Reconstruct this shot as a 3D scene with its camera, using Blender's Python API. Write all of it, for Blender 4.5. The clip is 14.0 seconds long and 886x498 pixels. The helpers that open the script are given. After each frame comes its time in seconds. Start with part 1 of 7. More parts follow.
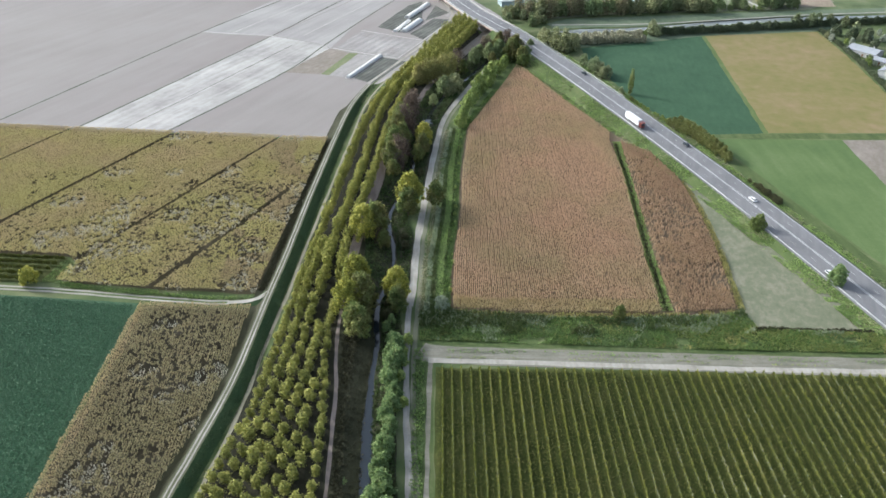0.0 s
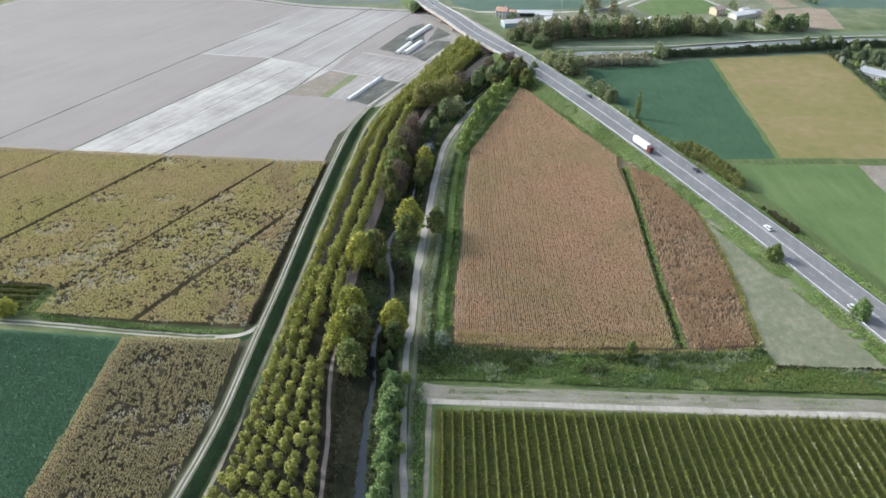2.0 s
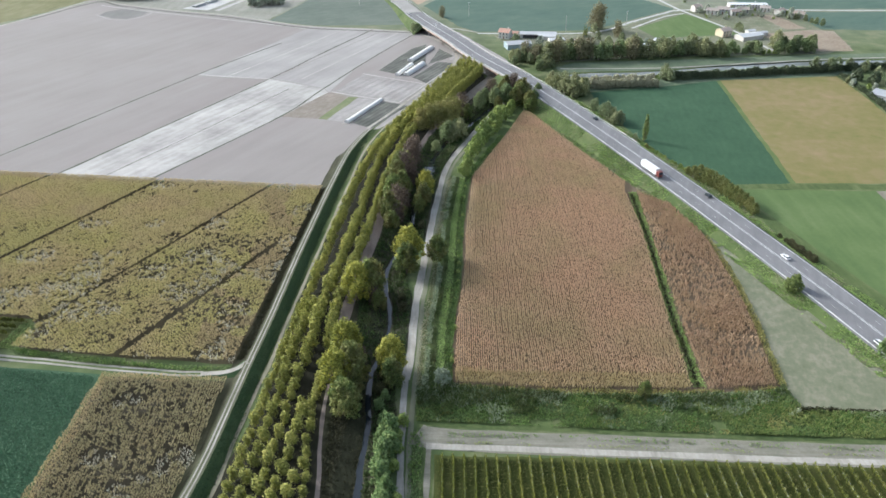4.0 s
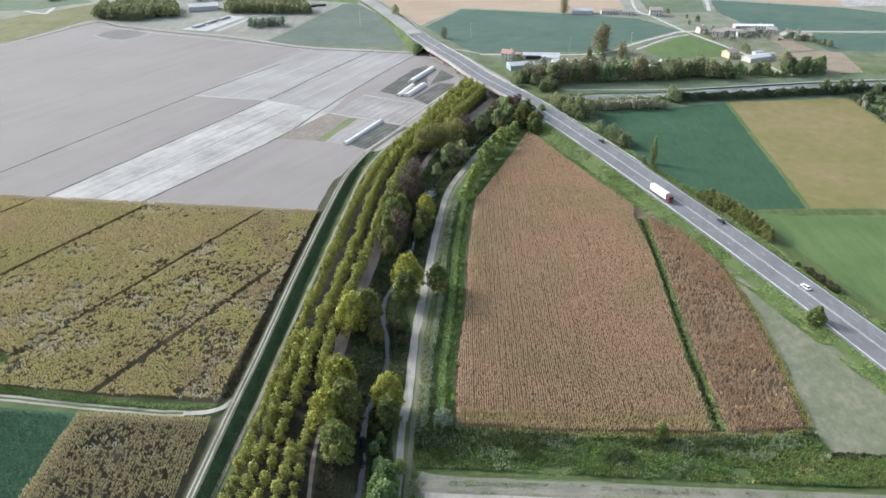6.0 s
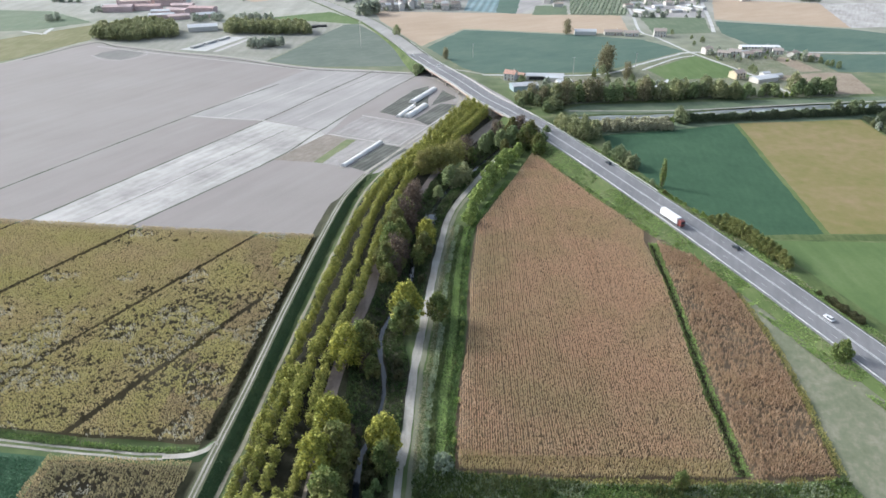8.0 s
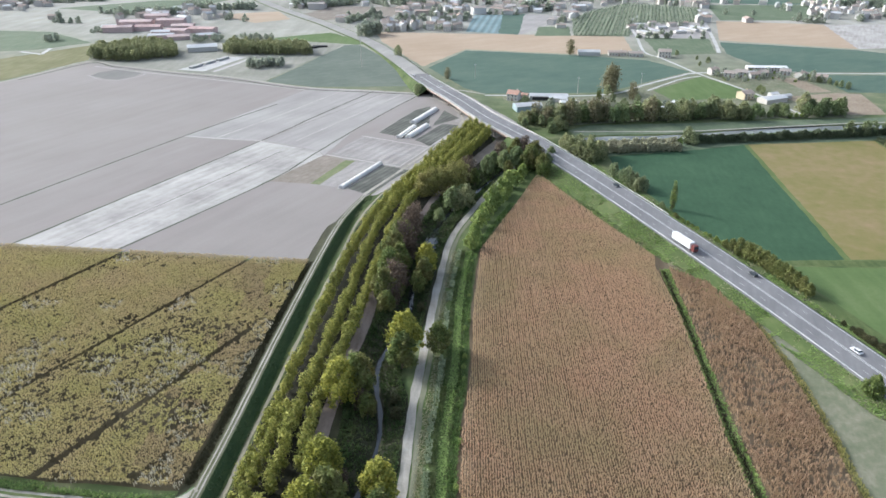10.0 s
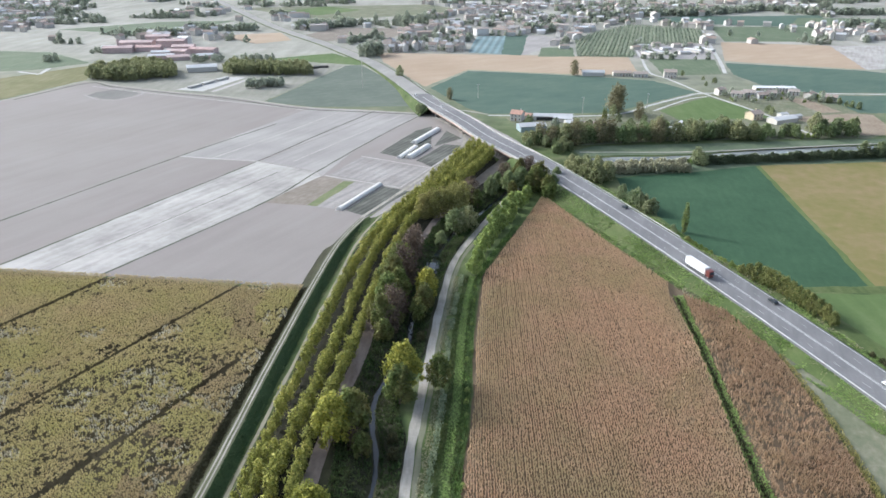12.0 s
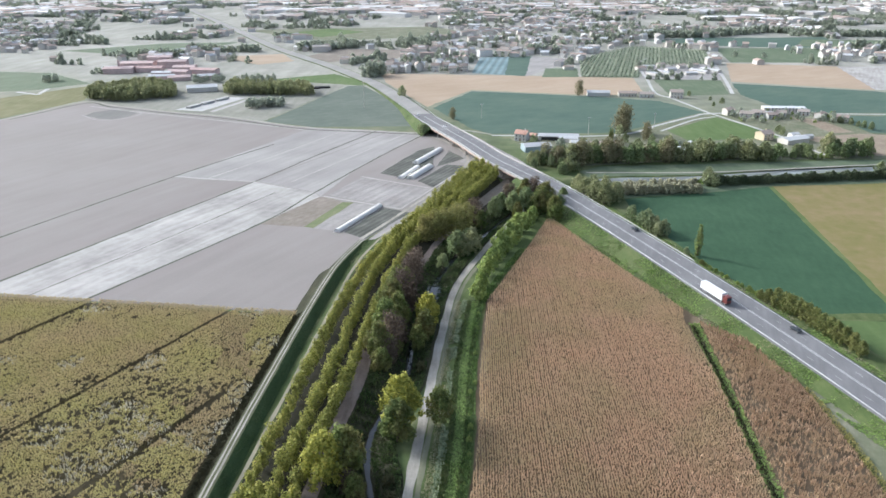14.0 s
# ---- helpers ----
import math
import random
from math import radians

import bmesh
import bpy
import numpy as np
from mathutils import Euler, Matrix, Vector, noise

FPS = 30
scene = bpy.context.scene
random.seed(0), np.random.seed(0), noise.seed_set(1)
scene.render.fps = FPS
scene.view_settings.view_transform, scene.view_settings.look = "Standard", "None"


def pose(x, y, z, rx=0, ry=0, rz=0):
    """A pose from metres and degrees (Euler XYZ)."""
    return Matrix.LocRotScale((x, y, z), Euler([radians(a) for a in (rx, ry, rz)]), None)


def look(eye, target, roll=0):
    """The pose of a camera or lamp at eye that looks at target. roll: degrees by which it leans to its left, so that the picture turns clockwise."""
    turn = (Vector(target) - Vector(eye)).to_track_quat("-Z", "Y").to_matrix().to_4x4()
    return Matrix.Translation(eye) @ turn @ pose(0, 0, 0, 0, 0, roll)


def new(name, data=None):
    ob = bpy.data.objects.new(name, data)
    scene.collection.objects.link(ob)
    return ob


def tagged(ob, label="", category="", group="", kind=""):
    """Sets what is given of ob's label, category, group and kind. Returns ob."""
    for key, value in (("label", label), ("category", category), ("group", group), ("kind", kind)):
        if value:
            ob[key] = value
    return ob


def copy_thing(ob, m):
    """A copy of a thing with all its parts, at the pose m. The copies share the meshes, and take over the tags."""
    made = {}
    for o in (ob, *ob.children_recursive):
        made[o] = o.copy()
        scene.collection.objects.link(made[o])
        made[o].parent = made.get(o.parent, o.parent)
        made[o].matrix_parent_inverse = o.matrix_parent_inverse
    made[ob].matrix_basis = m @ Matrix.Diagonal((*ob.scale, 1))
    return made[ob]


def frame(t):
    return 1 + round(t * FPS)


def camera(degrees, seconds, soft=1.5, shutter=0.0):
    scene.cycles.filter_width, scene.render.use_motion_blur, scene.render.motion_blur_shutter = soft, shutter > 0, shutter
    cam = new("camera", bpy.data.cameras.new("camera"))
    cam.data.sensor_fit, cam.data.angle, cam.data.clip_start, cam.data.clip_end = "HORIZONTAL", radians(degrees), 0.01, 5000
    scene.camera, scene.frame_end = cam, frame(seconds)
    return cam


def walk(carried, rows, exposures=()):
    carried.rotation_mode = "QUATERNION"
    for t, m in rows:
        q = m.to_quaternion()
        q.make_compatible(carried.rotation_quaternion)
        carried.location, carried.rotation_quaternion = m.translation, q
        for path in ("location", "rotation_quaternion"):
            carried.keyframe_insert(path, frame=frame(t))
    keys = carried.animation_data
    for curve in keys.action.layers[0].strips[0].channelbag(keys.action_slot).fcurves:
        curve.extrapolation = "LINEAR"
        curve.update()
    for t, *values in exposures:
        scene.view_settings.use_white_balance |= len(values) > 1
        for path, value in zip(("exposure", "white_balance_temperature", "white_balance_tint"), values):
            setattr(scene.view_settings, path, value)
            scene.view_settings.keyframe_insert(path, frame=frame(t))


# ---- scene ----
cam = camera(65.0, 14.0, soft=1.6)
# seconds, x, y, z in metres; yaw, tilt from straight down, roll in degrees
ROWS = [
    (0.0, 0.00, 0.00, 165.00, 0.000, 55.075, -0.035),
    (1.0, 0.39, 6.71, 162.78, 0.139, 55.923, -0.039),
    (2.0, 0.70, 13.52, 160.50, 0.257, 56.770, -0.034),
    (3.0, 0.92, 20.41, 158.15, 0.359, 57.617, -0.023),
    (4.0, 1.08, 27.38, 155.75, 0.448, 58.466, -0.006),
    (5.0, 1.18, 34.41, 153.30, 0.528, 59.318, 0.014),
    (6.0, 1.24, 41.48, 150.79, 0.602, 60.172, 0.036),
    (7.0, 1.28, 48.59, 148.24, 0.674, 61.030, 0.057),
    (8.0, 1.29, 55.72, 145.66, 0.748, 61.893, 0.077),
    (9.0, 1.31, 62.86, 143.03, 0.827, 62.761, 0.092),
    (10.0, 1.34, 69.99, 140.37, 0.915, 63.636, 0.101),
    (11.0, 1.39, 77.11, 137.69, 1.016, 64.518, 0.103),
    (12.0, 1.47, 84.19, 134.97, 1.133, 65.408, 0.096),
    (13.0, 1.60, 91.23, 132.24, 1.270, 66.306, 0.077),
    (14.0, 1.80, 98.21, 129.49, 1.430, 67.214, 0.046),
]
walk(cam, [(t, pose(x, y, z, tilt, 0, yaw) @ pose(0, 0, 0, 0, 0, roll)) for t, x, y, z, yaw, tilt, roll in ROWS],
     exposures=[(0.0, 0.90, 5760, 5.5), (14.0, 0.86, 5680, 7.5)])

# ---- light: hazy evening sky, low veiled sun from the left ----
SUN_EL, SUN_ROT = 27.0, -62.0
world = bpy.data.worlds.new("sky")
scene.world = world
world.use_nodes = True
wt = world.node_tree
sky = wt.nodes.new("ShaderNodeTexSky")
sky.sky_type = "NISHITA"
sky.sun_disc = False
sky.sun_elevation, sky.sun_rotation = radians(SUN_EL), radians(SUN_ROT)
sky.dust_density, sky.air_density, sky.ozone_density = 5.0, 1.0, 1.0
veil = wt.nodes.new("ShaderNodeHueSaturation")      # a hazy sky is paler than a clear one
veil.inputs["Saturation"].default_value = 0.55
wt.links.new(sky.outputs[0], veil.inputs["Color"])
wt.links.new(veil.outputs[0], wt.nodes["Background"].inputs[0])
wt.nodes["Background"].inputs[1].default_value = 0.142
sun = new("sun", bpy.data.lights.new("sun", "SUN"))
sun.data.energy, sun.data.angle, sun.data.color = 1.85, radians(11), (1.0, 0.95, 0.88)
toward = Vector((math.sin(radians(SUN_ROT)) * math.cos(radians(SUN_EL)), math.cos(radians(SUN_ROT)) * math.cos(radians(SUN_EL)), math.sin(radians(SUN_EL))))
sun.matrix_world = look(toward * 300, (0, 0, 0))


# ---- materials ----
def node_mat(name, rough=0.9):
    m = bpy.data.materials.new(name)
    m.use_nodes = True
    nt = m.node_tree
    b = nt.nodes["Principled BSDF"]
    b.inputs["Roughness"].default_value = rough
    b.inputs["Specular IOR Level"].default_value = 0.2
    return m, nt, b


def noise_of(nt, where, scale, detail=4.0, rough=0.6):
    n = nt.nodes.new("ShaderNodeTexNoise")
    n.inputs["Scale"].default_value, n.inputs["Detail"].default_value, n.inputs["Roughness"].default_value = scale, detail, rough
    nt.links.new(where, n.inputs["Vector"])
    return n.outputs["Fac"]


def ramp_of(nt, fac, stops):
    r = nt.nodes.new("ShaderNodeValToRGB")
    el = r.color_ramp.elements
    while len(el) < len(stops):
        el.new(0.5)
    for e, (p, c) in zip(el, stops):
        e.position, e.color = p, (*c, 1)
    nt.links.new(fac, r.inputs[0])
    return r.outputs[0]


def mixed(nt, fac, a, b, kind="MIX"):
    m = nt.nodes.new("ShaderNodeMix")
    m.data_type, m.blend_type = "RGBA", kind
    if isinstance(fac, float):
        m.inputs[0].default_value = fac
    else:
        nt.links.new(fac, m.inputs[0])
    for k, v in ((6, a), (7, b)):
        if isinstance(v, tuple):
            m.inputs[k].default_value = (*v, 1)
        else:
            nt.links.new(v, m.inputs[k])
    return m.outputs[2]


def math_of(nt, op, a, b):
    m = nt.nodes.new("ShaderNodeMath")
    m.operation = op
    for k, v in ((0, a), (1, b)):
        if isinstance(v, (int, float)):
            m.inputs[k].default_value = v
        else:
            nt.links.new(v, m.inputs[k])
    return m.outputs[0]


def place_of(nt, turn=0.0, sx=1.0, sy=1.0):
    """Position in the world, turned about z by so many degrees, then stretched."""
    g = nt.nodes.new("ShaderNodeNewGeometry")
    m1 = nt.nodes.new("ShaderNodeMapping")
    m1.inputs["Rotation"].default_value = (0, 0, radians(turn))
    nt.links.new(g.outputs["Position"], m1.inputs[0])
    m2 = nt.nodes.new("ShaderNodeMapping")
    m2.inputs["Scale"].default_value = (sx, sy, 1)
    nt.links.new(m1.outputs[0], m2.inputs[0])
    return m2.outputs[0]


def bump_of(nt, b, height, strength, dist):
    n = nt.nodes.new("ShaderNodeBump")
    n.inputs["Strength"].default_value, n.inputs["Distance"].default_value = strength, dist
    nt.links.new(height, n.inputs["Height"])
    nt.links.new(n.outputs[0], b.inputs["Normal"])


def soil(name, dark, mid, light, big=0.02, small=0.6, turn=0.0, stretch=0.15, rows=0.0, row_depth=0.25, bump=0.5):
    """Ground of a field: patches, streaks along the rows, clods; rows: their spacing in metres."""
    m, nt, b = node_mat(name, 0.95)
    w = place_of(nt)
    along = place_of(nt, turn, 1.0, stretch)
    f1 = noise_of(nt, w, big, 5)
    f2 = noise_of(nt, along, big * 9, 4)
    f3 = noise_of(nt, w, small, 5, 0.7)
    s = math_of(nt, "ADD", math_of(nt, "MULTIPLY", f1, 0.45), math_of(nt, "ADD", math_of(nt, "MULTIPLY", f2, 0.35), math_of(nt, "MULTIPLY", f3, 0.2)))
    col = ramp_of(nt, s, [(0.36, dark), (0.5, mid), (0.64, light)])
    h = f3
    if rows:
        wv = nt.nodes.new("ShaderNodeTexWave")
        wv.bands_direction = "X"
        wv.inputs["Scale"].default_value = 0.314 / rows
        wv.inputs["Distortion"].default_value, wv.inputs["Detail"].default_value, wv.inputs["Detail Scale"].default_value = 0.6, 2.0, 0.3
        nt.links.new(place_of(nt, turn), wv.inputs[0])
        k = math_of(nt, "ADD", math_of(nt, "MULTIPLY", wv.outputs["Fac"], row_depth), 1 - row_depth)
        col = mixed(nt, 1.0, col, k, "MULTIPLY")
        h = math_of(nt, "ADD", f3, wv.outputs["Fac"])
    nt.links.new(col, b.inputs["Base Color"])
    bump_of(nt, b, h, bump, 0.3)
    return m


def leafy(name, stops, patch=0.05, patch_mix=0.35, patch_col=(0.2, 0.16, 0.06), glow=0.25, by_object=0.3, gain=1.5):
    """Leaves: colour by leaf, by plant and in patches over the ground; light shines through a little."""
    m, nt, b = node_mat(name, 0.75)
    stops = [(p, tuple(min(0.8, v * gain) for v in c)) for p, c in stops]
    patch_col, glow = tuple(v * gain for v in patch_col), glow + 0.12
    g = nt.nodes.new("ShaderNodeNewGeometry")
    info = nt.nodes.new("ShaderNodeObjectInfo")
    r = math_of(nt, "ADD", math_of(nt, "MULTIPLY", g.outputs["Random Per Island"], 1 - by_object), math_of(nt, "MULTIPLY", info.outputs["Random"], by_object))
    col = ramp_of(nt, r, stops)
    f = noise_of(nt, g.outputs["Position"], patch, 5, 0.65)
    f = ramp_of(nt, f, [(0.42, (0, 0, 0)), (0.62, (1, 1, 1))])
    col = mixed(nt, math_of(nt, "MULTIPLY", f, patch_mix), col, patch_col)
    nt.links.new(col, b.inputs["Base Color"])
    t = nt.nodes.new("ShaderNodeBsdfTranslucent")
    nt.links.new(col, t.inputs[0])
    mx = nt.nodes.new("ShaderNodeMixShader")
    mx.inputs[0].default_value = glow
    nt.links.new(b.outputs[0], mx.inputs[1])
    nt.links.new(t.outputs[0], mx.inputs[2])
    nt.links.new(mx.outputs[0], nt.nodes["Material Output"].inputs[0])
    return m


def plain(name, colour, rough=0.8, vary=0.25, scale=0.8, metal=0.0, by_object=0.0, other=None):
    """A built surface with stains at two scales; by_object shades copies differently, towards another colour."""
    m, nt, b = node_mat(name, rough)
    b.inputs["Metallic"].default_value = metal
    g = nt.nodes.new("ShaderNodeNewGeometry")
    f = math_of(nt, "ADD", math_of(nt, "MULTIPLY", noise_of(nt, g.outputs["Position"], scale, 5), 0.6), math_of(nt, "MULTIPLY", noise_of(nt, g.outputs["Position"], scale * 9, 3), 0.4))
    lo, hi = tuple(c * (1 - vary) for c in colour), tuple(min(1, c * (1 + vary)) for c in colour)
    col = ramp_of(nt, f, [(0.35, lo), (0.65, hi)])
    if by_object:
        info = nt.nodes.new("ShaderNodeObjectInfo")
        col = mixed(nt, math_of(nt, "MULTIPLY", info.outputs["Random"], by_object), col, other)
    nt.links.new(col, b.inputs["Base Color"])
    return m


M = {}
M["grass"] = soil("rough_grass", (0.050, 0.075, 0.025), (0.085, 0.115, 0.040), (0.150, 0.165, 0.075), 0.03, 0.8)
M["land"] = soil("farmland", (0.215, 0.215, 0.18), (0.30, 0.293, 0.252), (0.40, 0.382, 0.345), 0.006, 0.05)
nt = M["land"].node_tree      # near land is grass; towards the town haze is put into the colour
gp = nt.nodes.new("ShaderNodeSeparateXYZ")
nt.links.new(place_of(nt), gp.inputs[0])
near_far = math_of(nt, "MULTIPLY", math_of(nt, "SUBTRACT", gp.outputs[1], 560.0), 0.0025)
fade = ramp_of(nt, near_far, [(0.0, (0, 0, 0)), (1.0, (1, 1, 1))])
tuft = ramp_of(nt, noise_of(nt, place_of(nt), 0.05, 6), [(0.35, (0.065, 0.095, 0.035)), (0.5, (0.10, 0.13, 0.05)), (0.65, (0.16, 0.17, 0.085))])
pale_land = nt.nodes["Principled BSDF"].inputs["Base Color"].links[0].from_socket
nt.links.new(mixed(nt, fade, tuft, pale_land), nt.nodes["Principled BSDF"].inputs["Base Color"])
# dark grass, with shade of river trees and maize put into its colour
M["bank"] = soil("shade_dark_bank_grass", (0.026, 0.028, 0.015), (0.043, 0.044, 0.024), (0.068, 0.066, 0.038), 0.05, 1.2)
M["levee_grass"] = soil("dark_levee_grass", (0.040, 0.075, 0.032), (0.060, 0.100, 0.042), (0.085, 0.120, 0.052), 0.05, 1.2)
M["far_bank"] = soil("dull_levee_grass", (0.098, 0.132, 0.080), (0.125, 0.158, 0.098), (0.165, 0.19, 0.13), 0.03, 0.4)
M["ditch"] = soil("shallow_ditch_grass", (0.075, 0.08, 0.058), (0.11, 0.112, 0.086), (0.165, 0.16, 0.135), 0.05, 0.5)
M["yard_grass"] = soil("thin_yard_grass", (0.185, 0.188, 0.15), (0.25, 0.245, 0.205), (0.33, 0.318, 0.28), 0.02, 0.2)
# soil coloured dark for the shade under the broken maize
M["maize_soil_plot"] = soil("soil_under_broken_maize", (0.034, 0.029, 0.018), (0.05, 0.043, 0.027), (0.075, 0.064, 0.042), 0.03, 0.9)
M["verge_grass"] = soil("bright_verge_grass", (0.075, 0.105, 0.036), (0.105, 0.140, 0.048), (0.15, 0.175, 0.075), 0.04, 0.8)
M["thin_green"] = soil("thin_green_crop", (0.13, 0.155, 0.075), (0.165, 0.19, 0.092), (0.21, 0.222, 0.125), 0.08, 0.5, 28, 0.3)
M["tall_growth"] = soil("olive_tall_growth", (0.12, 0.12, 0.05), (0.165, 0.16, 0.072), (0.22, 0.20, 0.11), 0.03, 0.3)
M["streak"] = soil("dry_wheel_line", (0.305, 0.286, 0.268), (0.365, 0.344, 0.323), (0.425, 0.402, 0.38), 0.03, 0.3)
M["damp_clay"] = soil("damp_clay", (0.165, 0.158, 0.148), (0.192, 0.182, 0.171), (0.222, 0.21, 0.198), 0.03, 0.3)
M["path_edge"] = soil("trodden_dry_grass", (0.20, 0.185, 0.125), (0.27, 0.25, 0.18), (0.34, 0.315, 0.235), 0.06, 0.9)
M["levee_top"] = soil("dull_levee_crest", (0.075, 0.085, 0.045), (0.105, 0.112, 0.062), (0.14, 0.145, 0.09), 0.06, 0.9)
M["crest"] = soil("trodden_crest_grass", (0.13, 0.138, 0.085), (0.185, 0.188, 0.125), (0.25, 0.246, 0.178), 0.06, 0.9)
M["meadow"] = soil("meadow_grass", (0.080, 0.125, 0.044), (0.105, 0.152, 0.055), (0.14, 0.18, 0.075), 0.02, 0.5)
M["pale_grass"] = soil("mown_dry_grass", (0.115, 0.132, 0.076), (0.165, 0.172, 0.112), (0.255, 0.24, 0.18), 0.045, 0.4, 20, 0.6)
M["soy"] = soil("bean_crop", (0.033, 0.072, 0.038), (0.043, 0.089, 0.047), (0.055, 0.105, 0.056), 0.04, 0.4, 8, 0.3)
# bean crop of the far fields, haze mixed into its green
M["soy_far"] = soil("bean_crop_hazed", (0.066, 0.108, 0.085), (0.085, 0.130, 0.100), (0.112, 0.150, 0.114), 0.015, 0.2, 60, 0.25)
M["grey_crop"] = soil("grey_green_crop", (0.10, 0.125, 0.10), (0.125, 0.148, 0.12), (0.16, 0.178, 0.148), 0.02, 0.15, 60, 0.4)
M["beds"] = soil("film_covered_beds", (0.14, 0.21, 0.22), (0.21, 0.29, 0.30), (0.30, 0.37, 0.38), 0.02, 0.3, 8, 0.1, 9.0, 0.35)
M["ripe"] = soil("ripening_beans", (0.152, 0.150, 0.048), (0.198, 0.168, 0.070), (0.250, 0.188, 0.106), 0.016, 0.1, 0, 1.0)
M["plough"] = soil("grey_ploughed_clay", (0.236, 0.212, 0.198), (0.26, 0.234, 0.219), (0.284, 0.257, 0.241), 0.012, 0.9, 28, 0.1, 0.0, 0.0, 0.15)
M["plough_pale"] = soil("dry_harrowed_clay", (0.25, 0.233, 0.217), (0.365, 0.345, 0.323), (0.485, 0.462, 0.435), 0.035, 0.25, 28, 0.09, 0.0, 0.0, 0.15)
M["plough_mid"] = soil("tilled_clay", (0.25, 0.234, 0.222), (0.31, 0.291, 0.277), (0.375, 0.355, 0.338), 0.02, 0.7, 28, 0.06, 0.0, 0.0, 0.15)
M["garden"] = soil("garden_soil", (0.075, 0.08, 0.068), (0.12, 0.122, 0.105), (0.20, 0.195, 0.175), 0.06, 0.4, 28, 0.08, 3.2, 0.22)
M["garden_pale"] = soil("garden_soil_pale", (0.235, 0.217, 0.203), (0.305, 0.284, 0.268), (0.38, 0.356, 0.338), 0.05, 0.4, 28, 0.10, 6.0, 0.06)
M["brown_plot"] = soil("bare_brown_plot", (0.21, 0.165, 0.12), (0.265, 0.215, 0.16), (0.32, 0.265, 0.205), 0.06, 0.4, 28, 0.3)
M["brown"] = soil("brown_stubble", (0.175, 0.150, 0.120), (0.225, 0.195, 0.162), (0.285, 0.25, 0.215), 0.06, 0.4, 28, 0.3)
M["tan"] = soil("ripe_grain_stubble", (0.335, 0.255, 0.18), (0.375, 0.29, 0.21), (0.42, 0.335, 0.25), 0.01, 0.2, 60, 0.2)
M["maize_soil"] = soil("soil_under_maize", (0.11, 0.082, 0.052), (0.15, 0.114, 0.075), (0.195, 0.152, 0.104), 0.03, 0.9)
# darker than bare soil: shade below the standing maize is coloured in
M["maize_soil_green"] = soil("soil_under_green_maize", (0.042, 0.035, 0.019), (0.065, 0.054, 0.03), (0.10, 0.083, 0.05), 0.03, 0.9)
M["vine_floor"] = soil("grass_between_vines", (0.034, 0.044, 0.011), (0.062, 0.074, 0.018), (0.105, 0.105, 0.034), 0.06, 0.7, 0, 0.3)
# litter darkened so that the shade between the poplars lies in its colour
M["forest_floor"] = soil("shade_dark_leaf_litter", (0.016, 0.017, 0.010), (0.028, 0.027, 0.016), (0.05, 0.045, 0.03), 0.06, 0.9)
M["litter_path"] = soil("brown_trodden_path", (0.165, 0.132, 0.11), (0.25, 0.203, 0.175), (0.33, 0.275, 0.24), 0.06, 0.9)
M["gravel"] = soil("gravel_track", (0.235, 0.22, 0.185), (0.335, 0.313, 0.272), (0.43, 0.405, 0.362), 0.10, 0.9)
M["dirt"] = soil("dirt_road", (0.13, 0.13, 0.095), (0.20, 0.19, 0.15), (0.285, 0.268, 0.225), 0.06, 0.9, 90, 0.1)
M["asphalt"] = soil("worn_asphalt", (0.152, 0.149, 0.152), (0.188, 0.184, 0.187), (0.233, 0.228, 0.229), 0.05, 1.0, 20, 0.1)
# the same asphalt, paler: haze over the far highway put into colour
M["haze_asphalt"] = soil("haze_pale_asphalt", (0.25, 0.24, 0.225), (0.30, 0.288, 0.27), (0.36, 0.345, 0.325), 0.03, 0.6, 20, 0.1)
M["yard"] = plain("pale_concrete_yard", (0.45, 0.44, 0.42), 0.9, 0.2, 0.1)
M["paint"] = plain("road_paint", (0.52, 0.52, 0.50), 0.7, 0.2)
M["concrete"] = plain("bridge_concrete", (0.46, 0.42, 0.38), 0.85, 0.25, 0.4)
M["rust"] = plain("red_brown_girder_paint", (0.34, 0.20, 0.15), 0.7, 0.25, 0.4)
M["steel"] = plain("galvanised_steel", (0.55, 0.56, 0.57), 0.45, 0.1, 1.0, 0.7)
M["bark"] = plain("bark", (0.16, 0.13, 0.10), 0.95, 0.3, 3.0)
M["film"] = plain("white_tunnel_film", (0.72, 0.70, 0.66), 0.5, 0.14, 0.5)


# ---- mesh helpers ----
def ob_of(name, verts, faces, mat, parent=None, smooth=False):
    me = bpy.data.meshes.new(name)
    me.from_pydata([tuple(v) for v in verts], [], faces)
    me.materials.append(M[mat] if isinstance(mat, str) else mat)
    if smooth:
        me.polygons.foreach_set("use_smooth", [True] * len(me.polygons))
    me.update()
    ob = new(name, me)
    if parent:
        ob.parent = parent
    return ob


def part(name, bm, mat, parent, label=""):
    """One mesh object under a thing or a part."""
    me = bpy.data.meshes.new(name)
    bm.to_mesh(me)
    bm.free()
    me.materials.append(M[mat] if isinstance(mat, str) else mat)
    ob = new(name, me)
    ob.parent = parent
    return tagged(ob, label)


def array_mesh(name, co, size, mat):
    """A mesh of separate faces with that many corners each, from an array of corners."""
    n = len(co)
    me = bpy.data.meshes.new(name)
    me.vertices.add(n)
    me.vertices.foreach_set("co", np.asarray(co, np.float32).ravel())
    me.loops.add(n)
    me.loops.foreach_set("vertex_index", np.arange(n, dtype=np.int32))
    me.polygons.add(n // size)
    me.polygons.foreach_set("loop_start", np.arange(0, n, size, dtype=np.int32))
    me.update(calc_edges=True)
    me.materials.append(M[mat] if isinstance(mat, str) else mat)
    return me


